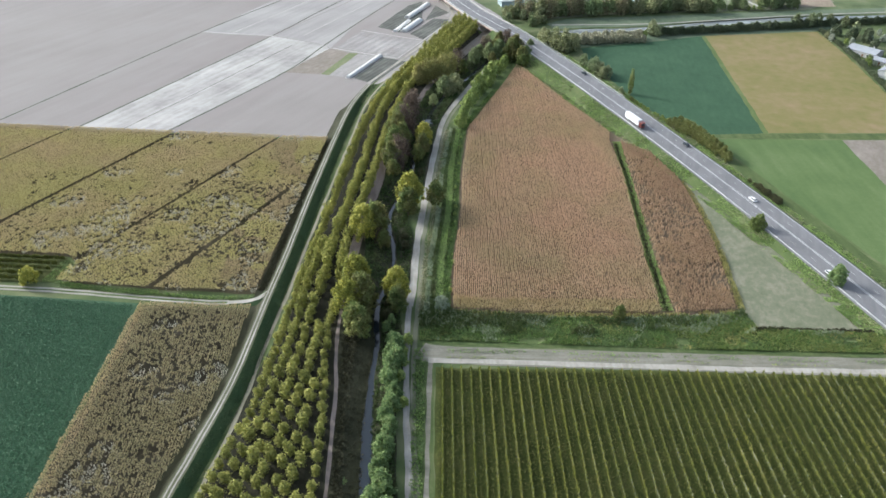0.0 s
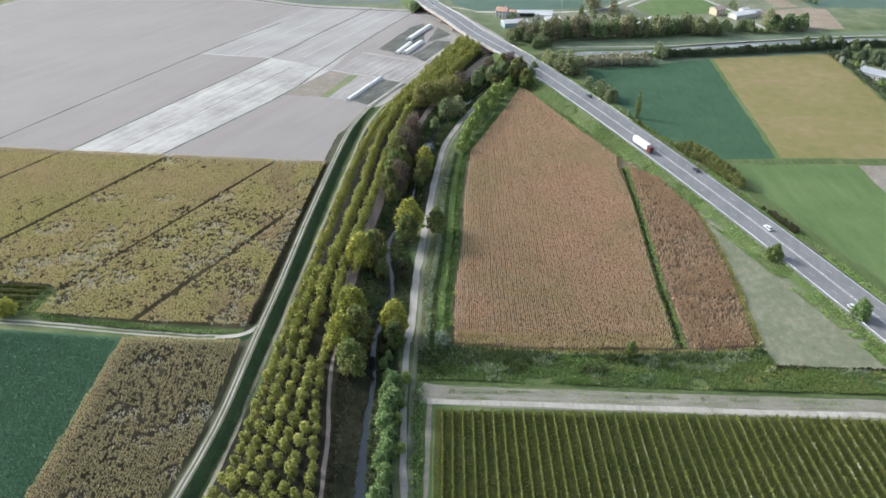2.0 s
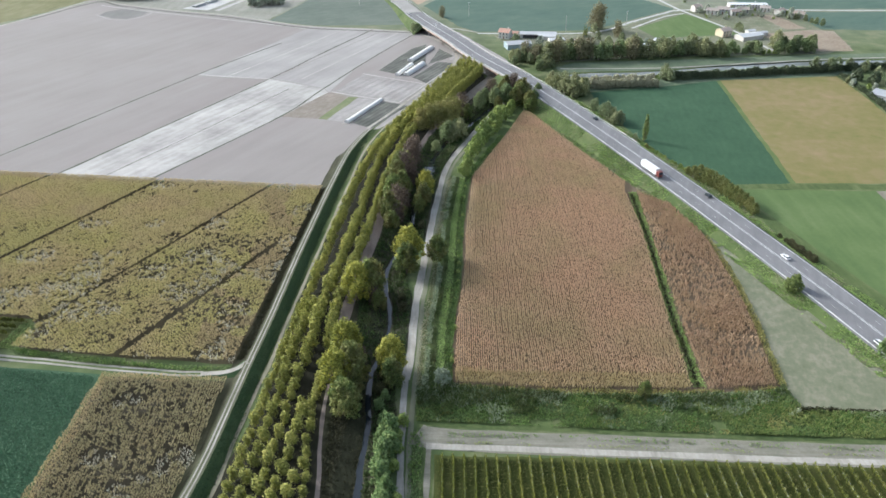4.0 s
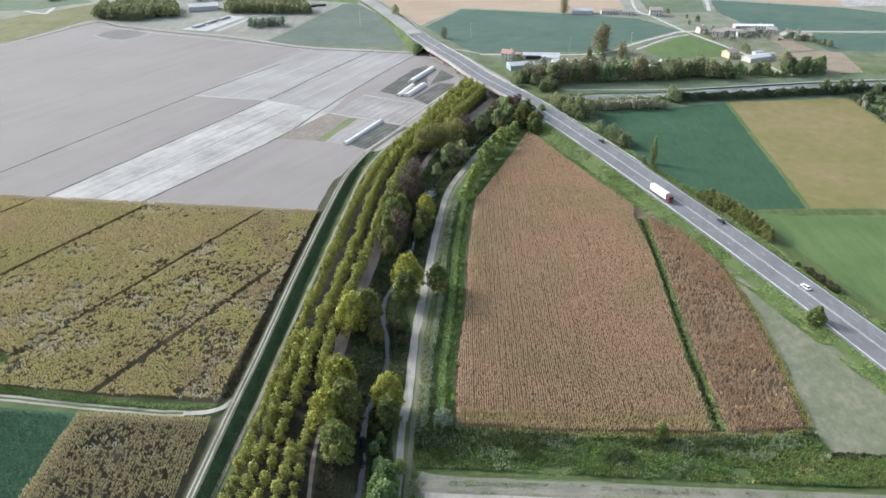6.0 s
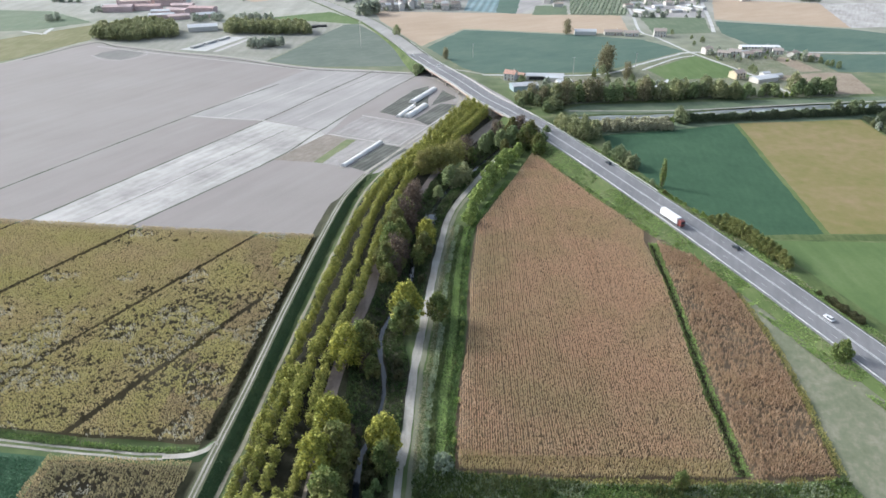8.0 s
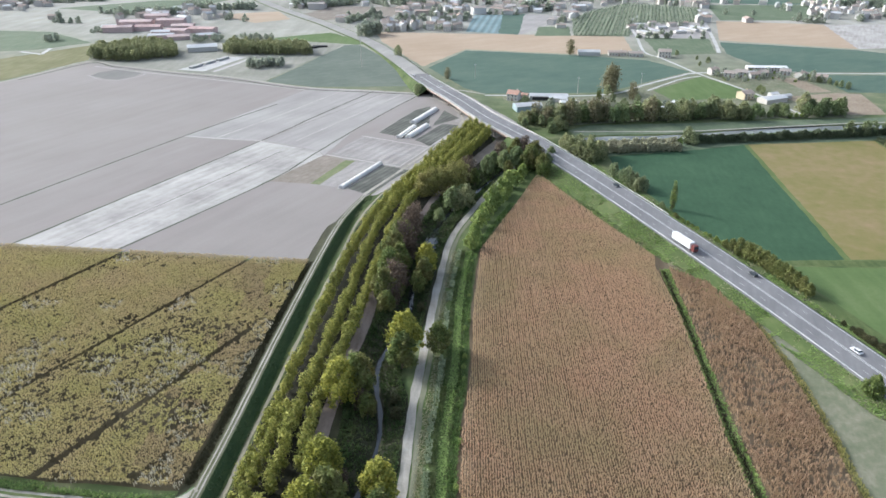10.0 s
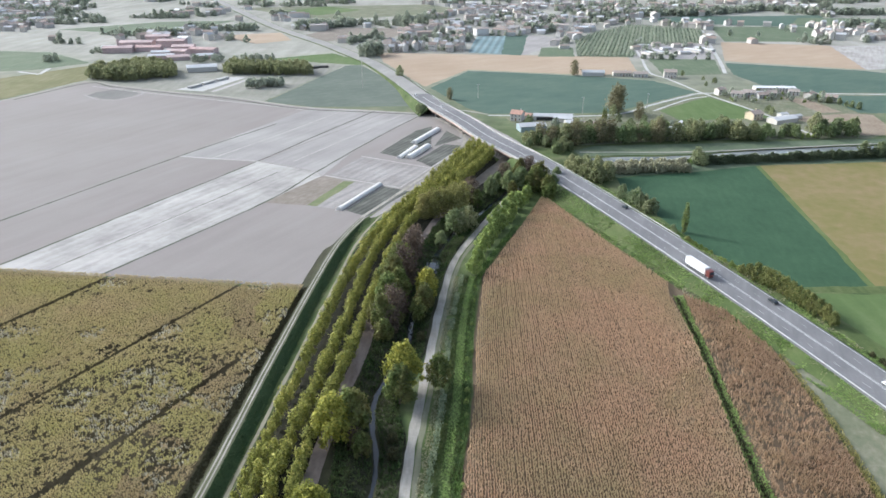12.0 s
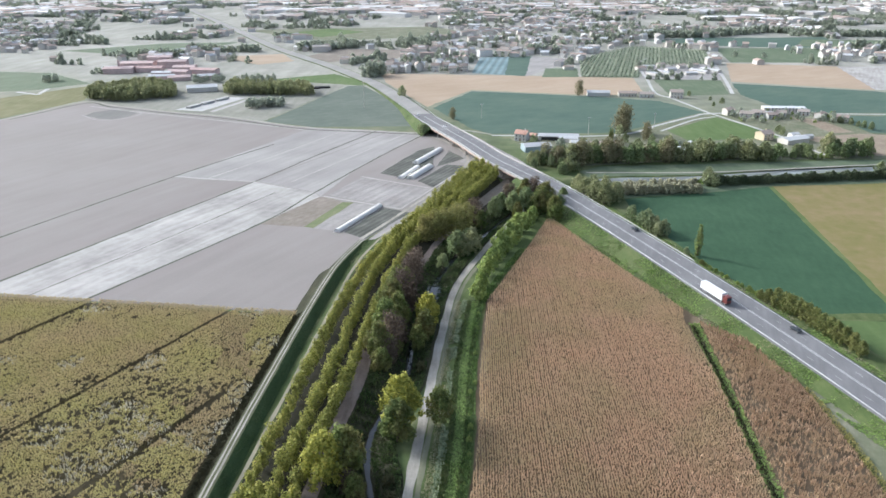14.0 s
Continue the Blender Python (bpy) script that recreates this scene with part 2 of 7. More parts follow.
def curve_through(points, step):
    """Points every step metres on a smooth line through the given ones (2 or 3 numbers each)."""
    p = [np.array(q, float) for q in points]
    p = [2 * p[0] - p[1]] + p + [2 * p[-1] - p[-2]]
    out = []
    for a, b, c, d in zip(p, p[1:], p[2:], p[3:]):
        n = max(1, int(np.linalg.norm(c - b) / step))
        for k in range(n):
            t = k / n
            out.append(0.5 * (2 * b + (c - a) * t + (2 * a - 5 * b + 4 * c - d) * t * t + (3 * b - a - 3 * c + d) * t ** 3))
    out.append(p[-2])
    return np.array(out)


def sides_of(line):
    """The unit vector to the right of the way at each point of a line, in the plan."""
    d = np.gradient(line[:, :2], axis=0)
    d /= np.linalg.norm(d, axis=1)[:, None]
    return np.stack([d[:, 1], -d[:, 0]], 1)


def band(name, line, profile, mat, parent=None, wobble=0.0, smooth=False):
    """A strip along a line; profile: (offset to the right, height) from one edge to the other."""
    line = np.array(line, float)
    z = line[:, 2] if line.shape[1] > 2 else np.zeros(len(line))
    s = sides_of(line)
    v, m = [], len(profile)
    for i in range(len(line)):
        for k, (o, h) in enumerate(profile):
            e = wobble * noise.noise((line[i, 0] * 0.13, line[i, 1] * 0.13, k * 5.0)) if k in (0, m - 1) else 0.0
            v.append((line[i, 0] + s[i, 0] * (o + e), line[i, 1] + s[i, 1] * (o + e), z[i] + h))
    f = [(i * m + k, i * m + k + 1, (i + 1) * m + k + 1, (i + 1) * m + k) for i in range(len(line) - 1) for k in range(m - 1)]
    f = [tuple(reversed(q)) for q in f]
    return ob_of(name, v, f, mat, parent, smooth)


def field(name, corners, mat, z=0.05, label="", category="field", ragged=0.0):
    """A flat piece of land with those corners, its edge a little ragged."""
    pts = []
    n = len(corners)
    for i in range(n):
        a, b = np.array(corners[i], float), np.array(corners[(i + 1) % n], float)
        k = max(1, int(np.linalg.norm(b - a) / 6)) if ragged else 1
        for j in range(k):
            q = a + (b - a) * j / k
            if j:
                q = q + ragged * np.array((noise.noise((q[0] * 0.11, q[1] * 0.11, 1.0)), noise.noise((q[0] * 0.11, q[1] * 0.11, 9.0))))
            pts.append((q[0], q[1], z))
    ob = ob_of(name, pts, [tuple(range(len(pts)))], mat)
    if ob.data.polygons[0].normal.z < 0:
        ob.data.flip_normals()
    return tagged(ob, label, category, kind="structure")


def inside(P, corners):
    c = np.array(corners, float)
    x, y = P[:, 0], P[:, 1]
    ok = np.zeros(len(P), bool)
    for (x0, y0), (x1, y1) in zip(c, np.roll(c, -1, 0)):
        if y0 == y1:
            continue
        ok ^= ((y0 > y) != (y1 > y)) & (x < (x1 - x0) * (y - y0) / (y1 - y0) + x0)
    return ok


def rows_in(corners, turn, gap, step, jitter, rng):
    """Places of plants in rows within a field; turn: degrees of the rows' way from north, clockwise."""
    c = np.array(corners, float)
    u = np.array((math.sin(radians(turn)), math.cos(radians(turn))))
    n = np.array((u[1], -u[0]))
    a, b = c @ n, c @ u
    lines = np.arange(a.min(), a.max(), gap)      # no two rows are drilled quite alike
    A, B = np.meshgrid(lines + rng.normal(0, 0.05 * gap, len(lines)), np.arange(b.min(), b.max(), step))
    A, B = A.ravel(), B.ravel()
    A = A + rng.normal(0, jitter * gap, len(A))
    B = B + rng.uniform(-0.5, 0.5, len(B)) * step
    P = A[:, None] * n + B[:, None] * u
    return P[inside(P, corners)]


def soft_noise(P, size, seed, rng_size=64):
    """Smooth random values 0..1 over the plan."""
    r = np.random.RandomState(seed).rand(rng_size, rng_size)
    q = P / size
    i = np.floor(q).astype(int)
    f = q - i
    f = f * f * (3 - 2 * f)
    g = lambda a, b: r[(i[:, 0] + a) % rng_size, (i[:, 1] + b) % rng_size]
    return (g(0, 0) * (1 - f[:, 0]) + g(1, 0) * f[:, 0]) * (1 - f[:, 1]) + (g(0, 1) * (1 - f[:, 0]) + g(1, 1) * f[:, 0]) * f[:, 1]


def plants(name, P, height, reach, wide, blades, mat, rng, z=0.0, label="", category="crop", flat=0.35, top=(0.65, 1.1), low=0.02):
    """Many small plants in one mesh: blades that rise from the stalk and fan outwards."""
    n = len(P)
    H = np.asarray(height) * np.ones(n)
    P3 = np.column_stack([P, np.full(n, z) if np.isscalar(z) else z])
    co = np.empty((n, blades, 3, 3), np.float32)
    for k in range(blades):
        a = rng.uniform(0, 2 * np.pi, n)
        d = np.stack([np.cos(a), np.sin(a)], 1)
        s = np.stack([-d[:, 1], d[:, 0]], 1)
        L = reach * rng.uniform(0.5, 1.2, n)
        w = wide * rng.uniform(0.5, 1.2, n)
        lo, hi = H * rng.uniform(low, flat, n), H * rng.uniform(*top, n)
        co[:, k, 0] = P3
        co[:, k, 0, 2] += lo
        for j, sg in ((1, 1), (2, -1)):
            co[:, k, j, :2] = P + d * L[:, None] + s * (sg * w / 2)[:, None]
            co[:, k, j, 2] = P3[:, 2] + hi + rng.uniform(-0.12, 0.12, n) * H * (top[1] - top[0]) / 0.45
    return tagged(new(name, array_mesh(name, co.reshape(-1, 3), 3, mat)), label, category, kind="stuff")


RNG = np.random.RandomState(7)

# ---- the lie of the land ----
RIVER = curve_through([(-16, -70), (-17, 0), (-18, 60), (-20, 95), (-21.3, 117), (-23.2, 143), (-23.6, 160), (-23.3, 184), (-24.6, 201), (-21.0, 221), (-20.2, 232), (-21.6, 246), (-24.0, 258), (-23.6, 269), (-19, 286), (-15.2, 303), (-15.3, 316), (-13, 340), (-9.8, 357),
                       (-8.2, 367), (-6.8, 378), (2, 405), (15, 430), (31, 462), (46, 490), (64, 510), (95, 522), (155, 528.5), (218, 544), (284, 554), (420, 566), (600, 590)], 4.0)


def to_river(x, y):
    return float(np.min(np.hypot(RIVER[:, 0] - x, RIVER[:, 1] - y)))


def ground_height(d, x):
    bed, brink = (0.8, 6.6) if x < 80 else (3.0, 5.5)      # the canal on the right is wider
    if d > brink:
        return 0.0
    return -3.0 * (1 if d < bed else (brink - d) / (brink - bed))


xs = [-5000, -3000, -1500, -700, -300, -120, -60] + list(np.arange(-44, 84, 2.0)) + list(np.arange(86, 340, 6.0)) + [360, 420, 520, 640, 900, 1500, 3000, 5000]
ys = [-3000, -600, -150] + list(np.arange(-72, 570, 3.0)) + [575, 590, 620, 700, 900, 1300, 2000, 3000, 4900]
gv = [(x, y, ground_height(to_river(x, y), x) if -60 < x < 640 and -80 < y < 620 else 0.0) for y in ys for x in xs]
nx = len(xs)
gf = [(j * nx + i, j * nx + i + 1, (j + 1) * nx + i + 1, (j + 1) * nx + i) for j in range(len(ys) - 1) for i in range(nx - 1)]
tagged(ob_of("ground", gv, gf, "land", smooth=True), "wide flat farmland of grass and soil, paled towards the horizon for haze", "ground", kind="structure")

M["water"], nt, b = node_mat("still_river_water", 0.06)
b.inputs["Base Color"].default_value = (0.018, 0.024, 0.030, 1)
b.inputs["Specular IOR Level"].default_value = 0.5
bump_of(nt, b, noise_of(nt, place_of(nt), 0.9, 3), 0.08, 0.05)
M["canal_water"], nt, b = node_mat("turbid_canal_water", 0.12)
nt.links.new(ramp_of(nt, noise_of(nt, place_of(nt, 80, 1.0, 0.2), 0.12, 4), [(0.35, (0.17, 0.185, 0.18)), (0.6, (0.27, 0.285, 0.275)), (0.72, (0.42, 0.43, 0.42))]), b.inputs["Base Color"])
bump_of(nt, b, noise_of(nt, place_of(nt), 0.9, 3), 0.08, 0.05)
tagged(band("water", np.column_stack([RIVER, np.full(len(RIVER), -0.7)])[RIVER[:, 0] > 80], [(-5.4, 0), (5.4, 0)], "canal_water"), "broad pale grey canal water", "canal", kind="structure")
level = np.interp(RIVER[:, 1], [135, 165, 338, 350, 366, 380], [-1.8, -2.2, -2.2, -1.25, -1.25, -2.15])
brook = RIVER[:, 0] < 84
half = np.interp(RIVER[:, 1], [135, 170, 182, 195, 222, 236, 245, 258, 272, 290, 350, 358, 370, 380], [2.3, 2.1, 1.3, 1.2, 1.5, 1.9, 1.5, 1.7, 1.3, 1.0, 1.8, 4.3, 4.2, 1.5])[brook]
rim = np.array([half[k] * (1 + 0.35 * noise.noise((0.21 * k, e * 7.0, 0.5))) for e in (0, 1) for k in range(len(half))]).reshape(2, -1)
side_way = sides_of(RIVER)[brook]
shore = [np.column_stack([RIVER[brook] + g * side_way * rim[e][:, None], level[brook]]) for e, g in ((0, -1), (1, 1))]
m_ = len(half)
water = ob_of("water", np.concatenate(shore), [(k, m_ + k, m_ + k + 1, k + 1) for k in range(m_ - 1)], "water")
if water.data.polygons[0].normal.z < 0:
    water.data.flip_normals()
tagged(water, "narrow slow grey-blue river reflecting the pale sky", "river", kind="structure")
near_river = RIVER[RIVER[:, 1] < 500]
tagged(band("river_bank", np.column_stack([near_river, np.zeros(len(near_river))]), [(-15, 0.06), (-6.6, 0.06), (-0.6, -2.3)], "bank", wobble=1.0), "grassy river bank sloping to the water, darkened for tree shade", "bank", kind="structure")
tagged(band("river_bank", np.column_stack([near_river, np.zeros(len(near_river))]), [(0.6, -2.3), (6.6, 0.06), (8.8, 0.06)], "bank", wobble=1.0), "grassy river bank sloping to the water, darkened for tree shade", "bank", kind="structure")

# ---- fields ----
ROW = 28.2      # the way of the rows on the left-hand plain, degrees from north
FIELDS = [
    # the ploughed plain on the left: one sheet of clay, its strips and plots laid on it
    ("ploughed_field", [(-520, 345), (-254, 356.5), (-203, 352.5), (-150, 347.5), (-60.5, 339.5), (-58, 365), (-54, 392), (-46, 414), (-34, 440), (-8, 497), (9, 548), (8, 588), (-8, 617), (-24, 641), (-73, 651), (-122, 660), (-204, 700), (-262, 720), (-326, 747), (-362, 764), (-392, 684)], "plough", 0.05, "wide bare grey ploughed clay plain"),
    ("harrowed_field", [(-201.5, 352.3), (-151, 347.5), (-129, 389), (-103.5, 436.5), (-80, 483), (-84.5, 491), (-126, 511.5)], "plough_pale", 0.08, "pale dry harrowed clay strip, almost white"),
    ("tilled_field", [(-180, 521), (-126.5, 512), (-55, 650), (-121, 659.5)], "plough_mid", 0.065, "light grey tilled field in long strips"),
    ("tilled_field", [(-125, 512), (-84.5, 491.5), (-79.5, 483.5), (-67.9, 537), (-45.6, 595), (-27, 640), (-54, 650)], "plough_mid", 0.07, "light grey tilled field in long strips"),
    ("stubble_patch", [(-103, 437), (-83.5, 480), (-76, 484), (-65, 474), (-79, 434)], "brown", 0.07, "brown stubble patch between bare plots"),
    ("green_patch", [(-79, 434), (-65, 474), (-58.5, 473.5), (-73.5, 432.5)], "thin_green", 0.085, "small green vegetable patch among bare plots"),
    ("garden_plot", [(-73.3, 432), (-58.4, 472.5), (-46, 469), (-61, 428)], "garden_pale", 0.08, "pale mottled plot beside the plastic tunnel"),
    ("garden_plot", [(-57, 427), (-41, 465), (-33, 461.5), (-25, 457), (-44.5, 418)], "garden", 0.09, "dark market-garden plot with low rows"),
    ("garden_plot", [(-76, 486), (-60.5, 521.5), (-15.2, 499), (-31, 464), (-42, 470)], "garden_pale", 0.08, "pale market-garden plot with long rows"),
    ("garden_plot", [(-50, 532), (-29, 589), (-17, 602), (-16, 545), (-28, 518)], "garden", 0.09, "dark market-garden plot round the plastic tunnels"),
    ("garden_plot", [(-24.5, 515.5), (-7, 554), (8.5, 550), (-12.3, 501)], "garden", 0.085, "dark market-garden plot with low rows"),
    ("garden_plot", [(-14, 548), (-6.2, 590), (5, 569), (-5.6, 557)], "garden", 0.08, "dark market-garden plot with low rows"),
    ("damp_hollow", [(-330, 702), (-312, 690), (-299, 687), (-289, 700), (-288, 714), (-302, 727), (-318, 728), (-329, 716)], "damp_clay", 0.065, "damp darker oval hollow in the bare field"),
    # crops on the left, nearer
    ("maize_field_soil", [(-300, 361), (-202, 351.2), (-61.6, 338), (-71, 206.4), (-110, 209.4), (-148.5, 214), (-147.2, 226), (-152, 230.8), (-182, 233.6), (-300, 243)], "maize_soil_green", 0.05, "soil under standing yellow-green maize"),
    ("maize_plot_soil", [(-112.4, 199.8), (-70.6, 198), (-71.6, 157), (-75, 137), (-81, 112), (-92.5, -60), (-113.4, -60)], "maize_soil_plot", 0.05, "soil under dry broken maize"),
    ("bean_field", [(-320, 222), (-170, 206.5), (-113.5, 201), (-113.5, -60), (-320, -60)], "soy", 0.06, "dense dark green bean crop in fine rows"),
    ("little_vineyard_floor", [(-260, 239), (-182, 232.8), (-152.5, 229.8), (-148.6, 226), (-150.3, 213.6), (-200, 214.5), (-260, 220)], "vine_floor", 0.07, "grass between rows of a small vineyard"),
    ("grove_floor", [(-43, 392), (-47, 362), (-51, 300), (-56, 237), (-58, 190), (-61.5, 160), (-68, 117), (-84, -60), (-34, -60), (-33, 117), (-35, 155), (-38, 182), (-38, 210), (-33, 272), (-31, 305), (-27, 350), (-18, 385), (8, 445), (30, 500), (22, 548), (-4, 500), (-30, 425)], "forest_floor", 0.09, "leaf litter under the poplar plantation, darkened for shade"),
    # the middle and the right
    ("verge", [(-6, -60), (-9.5, 132), (-10, 178), (-3, 178), (-2.5, -60)], "grass", 0.045, "rough grass between gravel track and vineyard"),
    ("verge", [(-7, 178), (-9, 213), (-8, 260), (-4, 300), (2, 350), (16, 400), (30, 440), (46, 470), (52, 448), (34, 407), (13, 350), (9, 305), (7, 263), (4, 228), (3, 200), (3, 180)], "verge_grass", 0.05, "rough grass verge between gravel track and field"),
    ("maize_field_soil", [(3, 196), (2.8, 207), (3.7, 229), (7, 263), (8.7, 305), (13, 351), (34, 407), (48, 447), (52, 446), (73, 389), (93, 345), (107, 323), (115, 294), (115.5, 263), (114, 237), (109, 196), (80, 193), (34, 193)], "maize_soil", 0.06, "soil under dry brown maize"),
    ("mown_field", [(115.3, 294), (131, 266), (136, 247), (143, 224), (154, 189), (152, 184.5), (110, 186.5), (113.5, 221), (116.5, 261)], "pale_grass", 0.07, "thin dry mown grass with bare patches"),
    ("grass_belt", [(-8, 179.5), (-9, 194), (3, 197), (44, 193), (84, 193), (110, 196), (109, 187), (152, 185), (165, 184), (170, 171), (80, 174.5), (3, 178)], "grass", 0.09, "broad belt of rank green grass and weeds by a ditch"),
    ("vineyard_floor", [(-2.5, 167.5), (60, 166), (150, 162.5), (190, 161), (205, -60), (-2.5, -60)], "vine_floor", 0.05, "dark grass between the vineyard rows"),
    ("highway_verge", [(48, 470), (74, 389), (93, 345), (107, 323), (116, 293), (131, 266), (143, 226), (155, 186), (175, 110), (220, -60), (262, -60), (215, 110), (182, 200), (165, 260), (140, 343), (105, 430), (84, 480), (70, 510), (45, 520)], "grass", 0.04, "grass verge of the highway"),
    ("bean_field", [(97.5, 484), (147, 496), (191, 510), (174.3, 346), (137, 344), (118.5, 380), (112, 404), (104, 432), (97, 460)], "soy", 0.06, "dense dark green bean crop"),
    ("ripening_field", [(193, 511), (280.5, 520.5), (278, 470), (270, 401), (268, 346), (176.7, 346)], "ripe", 0.06, "ripening yellow-green bean field"),
    ("field_margin", [(190.6, 510), (193.6, 510), (177.2, 345), (174.2, 345)], "verge_grass", 0.08, "narrow green margin between two fields"),
    ("meadow", [(143, 339), (213, 337.5), (211, 290), (330, 290), (330, -60), (262, -60), (205, 130), (183, 205), (165, 262)], "meadow", 0.06, "bright green meadow"),
    ("stubble_field", [(213, 337.5), (330, 337), (330, 289), (211, 289)], "brown", 0.07, "pale brown stubble field"),
    ("grass_margin", [(143, 345), (278, 345), (330, 346), (330, 338), (143, 340)], "grass", 0.05, "rough grass margin"),
    ("weedy_bank", [(64, 478), (78, 484), (97, 485), (148, 497), (192, 510), (279, 521), (300, 530), (300, 541), (222, 530), (150, 517), (92, 511), (62, 496)], "far_bank", 0.055, "dull weedy bank beside the canal"),
    ("gravel_yard", [(-27, 641), (-10, 620), (5, 590), (2, 560), (14, 548), (34, 512), (52, 520), (46, 560), (26, 606), (10, 642), (-6, 656)], "garden_pale", 0.055, "bare pale ground under and beside the bridge"),
    ("bare_verge", [(-44, 416), (-30, 449), (-10, 497), (5, 543), (9, 566), (13, 545), (-4, 497), (-24, 449), (-40, 418)], "garden_pale", 0.062, "bare pale strip beside the track"),
    # beyond the river on the right
    ("levee_slope", [(84, 527), (96, 529), (156, 534.5), (219, 550.5), (285, 560), (420, 573), (420, 588), (300, 576), (226, 567), (160, 559), (96, 552), (80, 540)], "far_bank", 0.05, "long dull green grass levee"),
    ("settlement_ground", [(40, 632), (110, 634), (140, 645), (190, 692), (228, 722), (300, 722), (330, 660), (330, 600), (300, 578), (160, 568), (80, 552), (50, 590)], "pale_grass", 0.05, "yards and thin grass round scattered farmhouses"),
    ("green_field", [(169, 658), (225.5, 712), (240, 680), (252, 636), (177, 624)], "meadow", 0.08, "bright green field beside a lane"),
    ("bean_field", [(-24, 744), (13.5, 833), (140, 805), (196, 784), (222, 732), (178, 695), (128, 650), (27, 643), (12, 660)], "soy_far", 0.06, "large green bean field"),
    ("grain_field", [(-96, 950), (202, 927), (191, 829), (142, 812), (13, 840), (-29, 750), (-47, 793), (-66, 845), (-82, 885)], "tan", 0.05, "tan field of ripe grain"),
    ("bean_field", [(-164, 682), (-121, 860), (-106, 866), (-62, 775), (-36, 668), (-122, 664)], "grey_crop", 0.06, "dull green crop beside the highway"),
    ("yard_ground", [(-362, 766), (-300, 738), (-205, 703), (-166, 684), (-124, 858), (-170, 900), (-300, 880), (-372, 860)], "yard_grass", 0.045, "thin grass and bare ground round yards and groves"),
    ("farm_ground", [(207, 921), (239, 1027), (338, 1042), (299, 913)], "plough_mid", 0.07, "pale bare ground of a large farm"),
    ("pasture", [(220, 880), (214, 812), (276, 821), (298, 911), (222, 916)], "far_bank", 0.065, "dull green pasture by the farm"),
    ("green_field", [(97, 927), (108, 997), (148, 998), (140, 929)], "far_bank", 0.075, "small green field with a house"),
    ("bare_field", [(-217, 1098), (-172, 1041), (-147, 1070), (-199, 1147)], "brown", 0.06, "pinkish bare field by the highway"),
    ("orchard_ground", [(143, 930), (162, 1068), (200, 1140), (271, 1232), (370, 1182), (335, 1043), (232, 1036), (212, 925)], "far_bank", 0.05, "grass under orchard rows"),
    ("covered_beds", [(15, 955), (29, 1098), (70, 1106), (54, 943)], "beds", 0.06, "crop rows under pale plastic film"),
    ("bean_field", [(54, 943), (70, 1106), (101, 1112), (78, 935)], "soy_far", 0.06, "grey-green crop strip"),
    ("bare_field", [(78, 935), (101, 1112), (160, 1085), (101, 966)], "plough_mid", 0.06, "pale bare field"),
    ("grain_field", [(353, 1052), (484, 1025), (440, 852), (307, 902)], "tan", 0.05, "tan field of ripe grain"),
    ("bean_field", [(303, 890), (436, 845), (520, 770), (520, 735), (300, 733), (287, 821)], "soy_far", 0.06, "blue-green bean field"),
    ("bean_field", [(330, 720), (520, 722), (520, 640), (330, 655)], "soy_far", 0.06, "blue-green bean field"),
    ("bare_field", [(484, 1025), (640, 1030), (640, 880), (440, 852)], "plough_pale", 0.06, "pale bare field"),
    ("bare_plot", [(291, 714), (309, 706), (318, 657), (299, 653)], "brown_plot", 0.09, "brown bare plot by farmhouses"),
    ("bare_plot", [(265, 637), (320, 652), (338, 648), (325, 586), (297, 584)], "brown_plot", 0.08, "pale brown plot behind the trees"),
    ("pasture", [(393, 1219), (556, 1224), (480, 1061), (361, 1058)], "far_bank", 0.05, "dull green pasture"),
    ("meadow", [(531, 1248), (585, 1348), (760, 1330), (700, 1210)], "far_bank", 0.075, "light green meadow"),
    ("bean_field", [(310, 1318), (374, 1257), (511, 1223), (600, 1240), (640, 1390), (535, 1371), (402, 1367)], "soy_far", 0.05, "blue-green strip field"),
    ("meadow", [(-640, 960), (-491, 940), (-408, 869), (-446, 825), (-600, 780)], "far_bank", 0.05, "green meadow beyond the plain"),
    ("reed_field", [(-460, 772), (-401, 854), (-366, 774), (-396, 690), (-470, 560), (-540, 560)], "tall_growth", 0.05, "strip of tall yellow-green growth"),
    ("meadow", [(-593, 1152), (-423, 1092), (-362, 1274), (-478, 1250)], "far_bank", 0.05, "light green meadow between houses"),
    ("grain_field", [(-341, 1094), (-263, 1019), (-223, 1053), (-255, 1128)], "tan", 0.05, "tan field by the highway"),
    ("meadow", [(-324, 1418), (-242, 1356), (-178, 1450), (-255, 1516)], "meadow", 0.05, "light green meadow"),
    ("grain_field", [(-200, 1190), (-60, 1180), (-90, 1080), (-190, 1090)], "brown", 0.05, "pale brown field"),
    ("meadow", [(-150, 945), (-90, 870), (-110, 865), (-220, 900)], "meadow", 0.05, "grass beside the highway"),
    ("pasture", [(-420, 1480), (-60, 1560), (40, 1420), (-220, 1290)], "pale_grass", 0.04, "dull grass land between houses"),
]
for nm, corners, mat, z, text in FIELDS:
    field(nm, corners, mat, z, text, "field", 0.8 if abs(corners[0][1]) < 700 else 2.0)

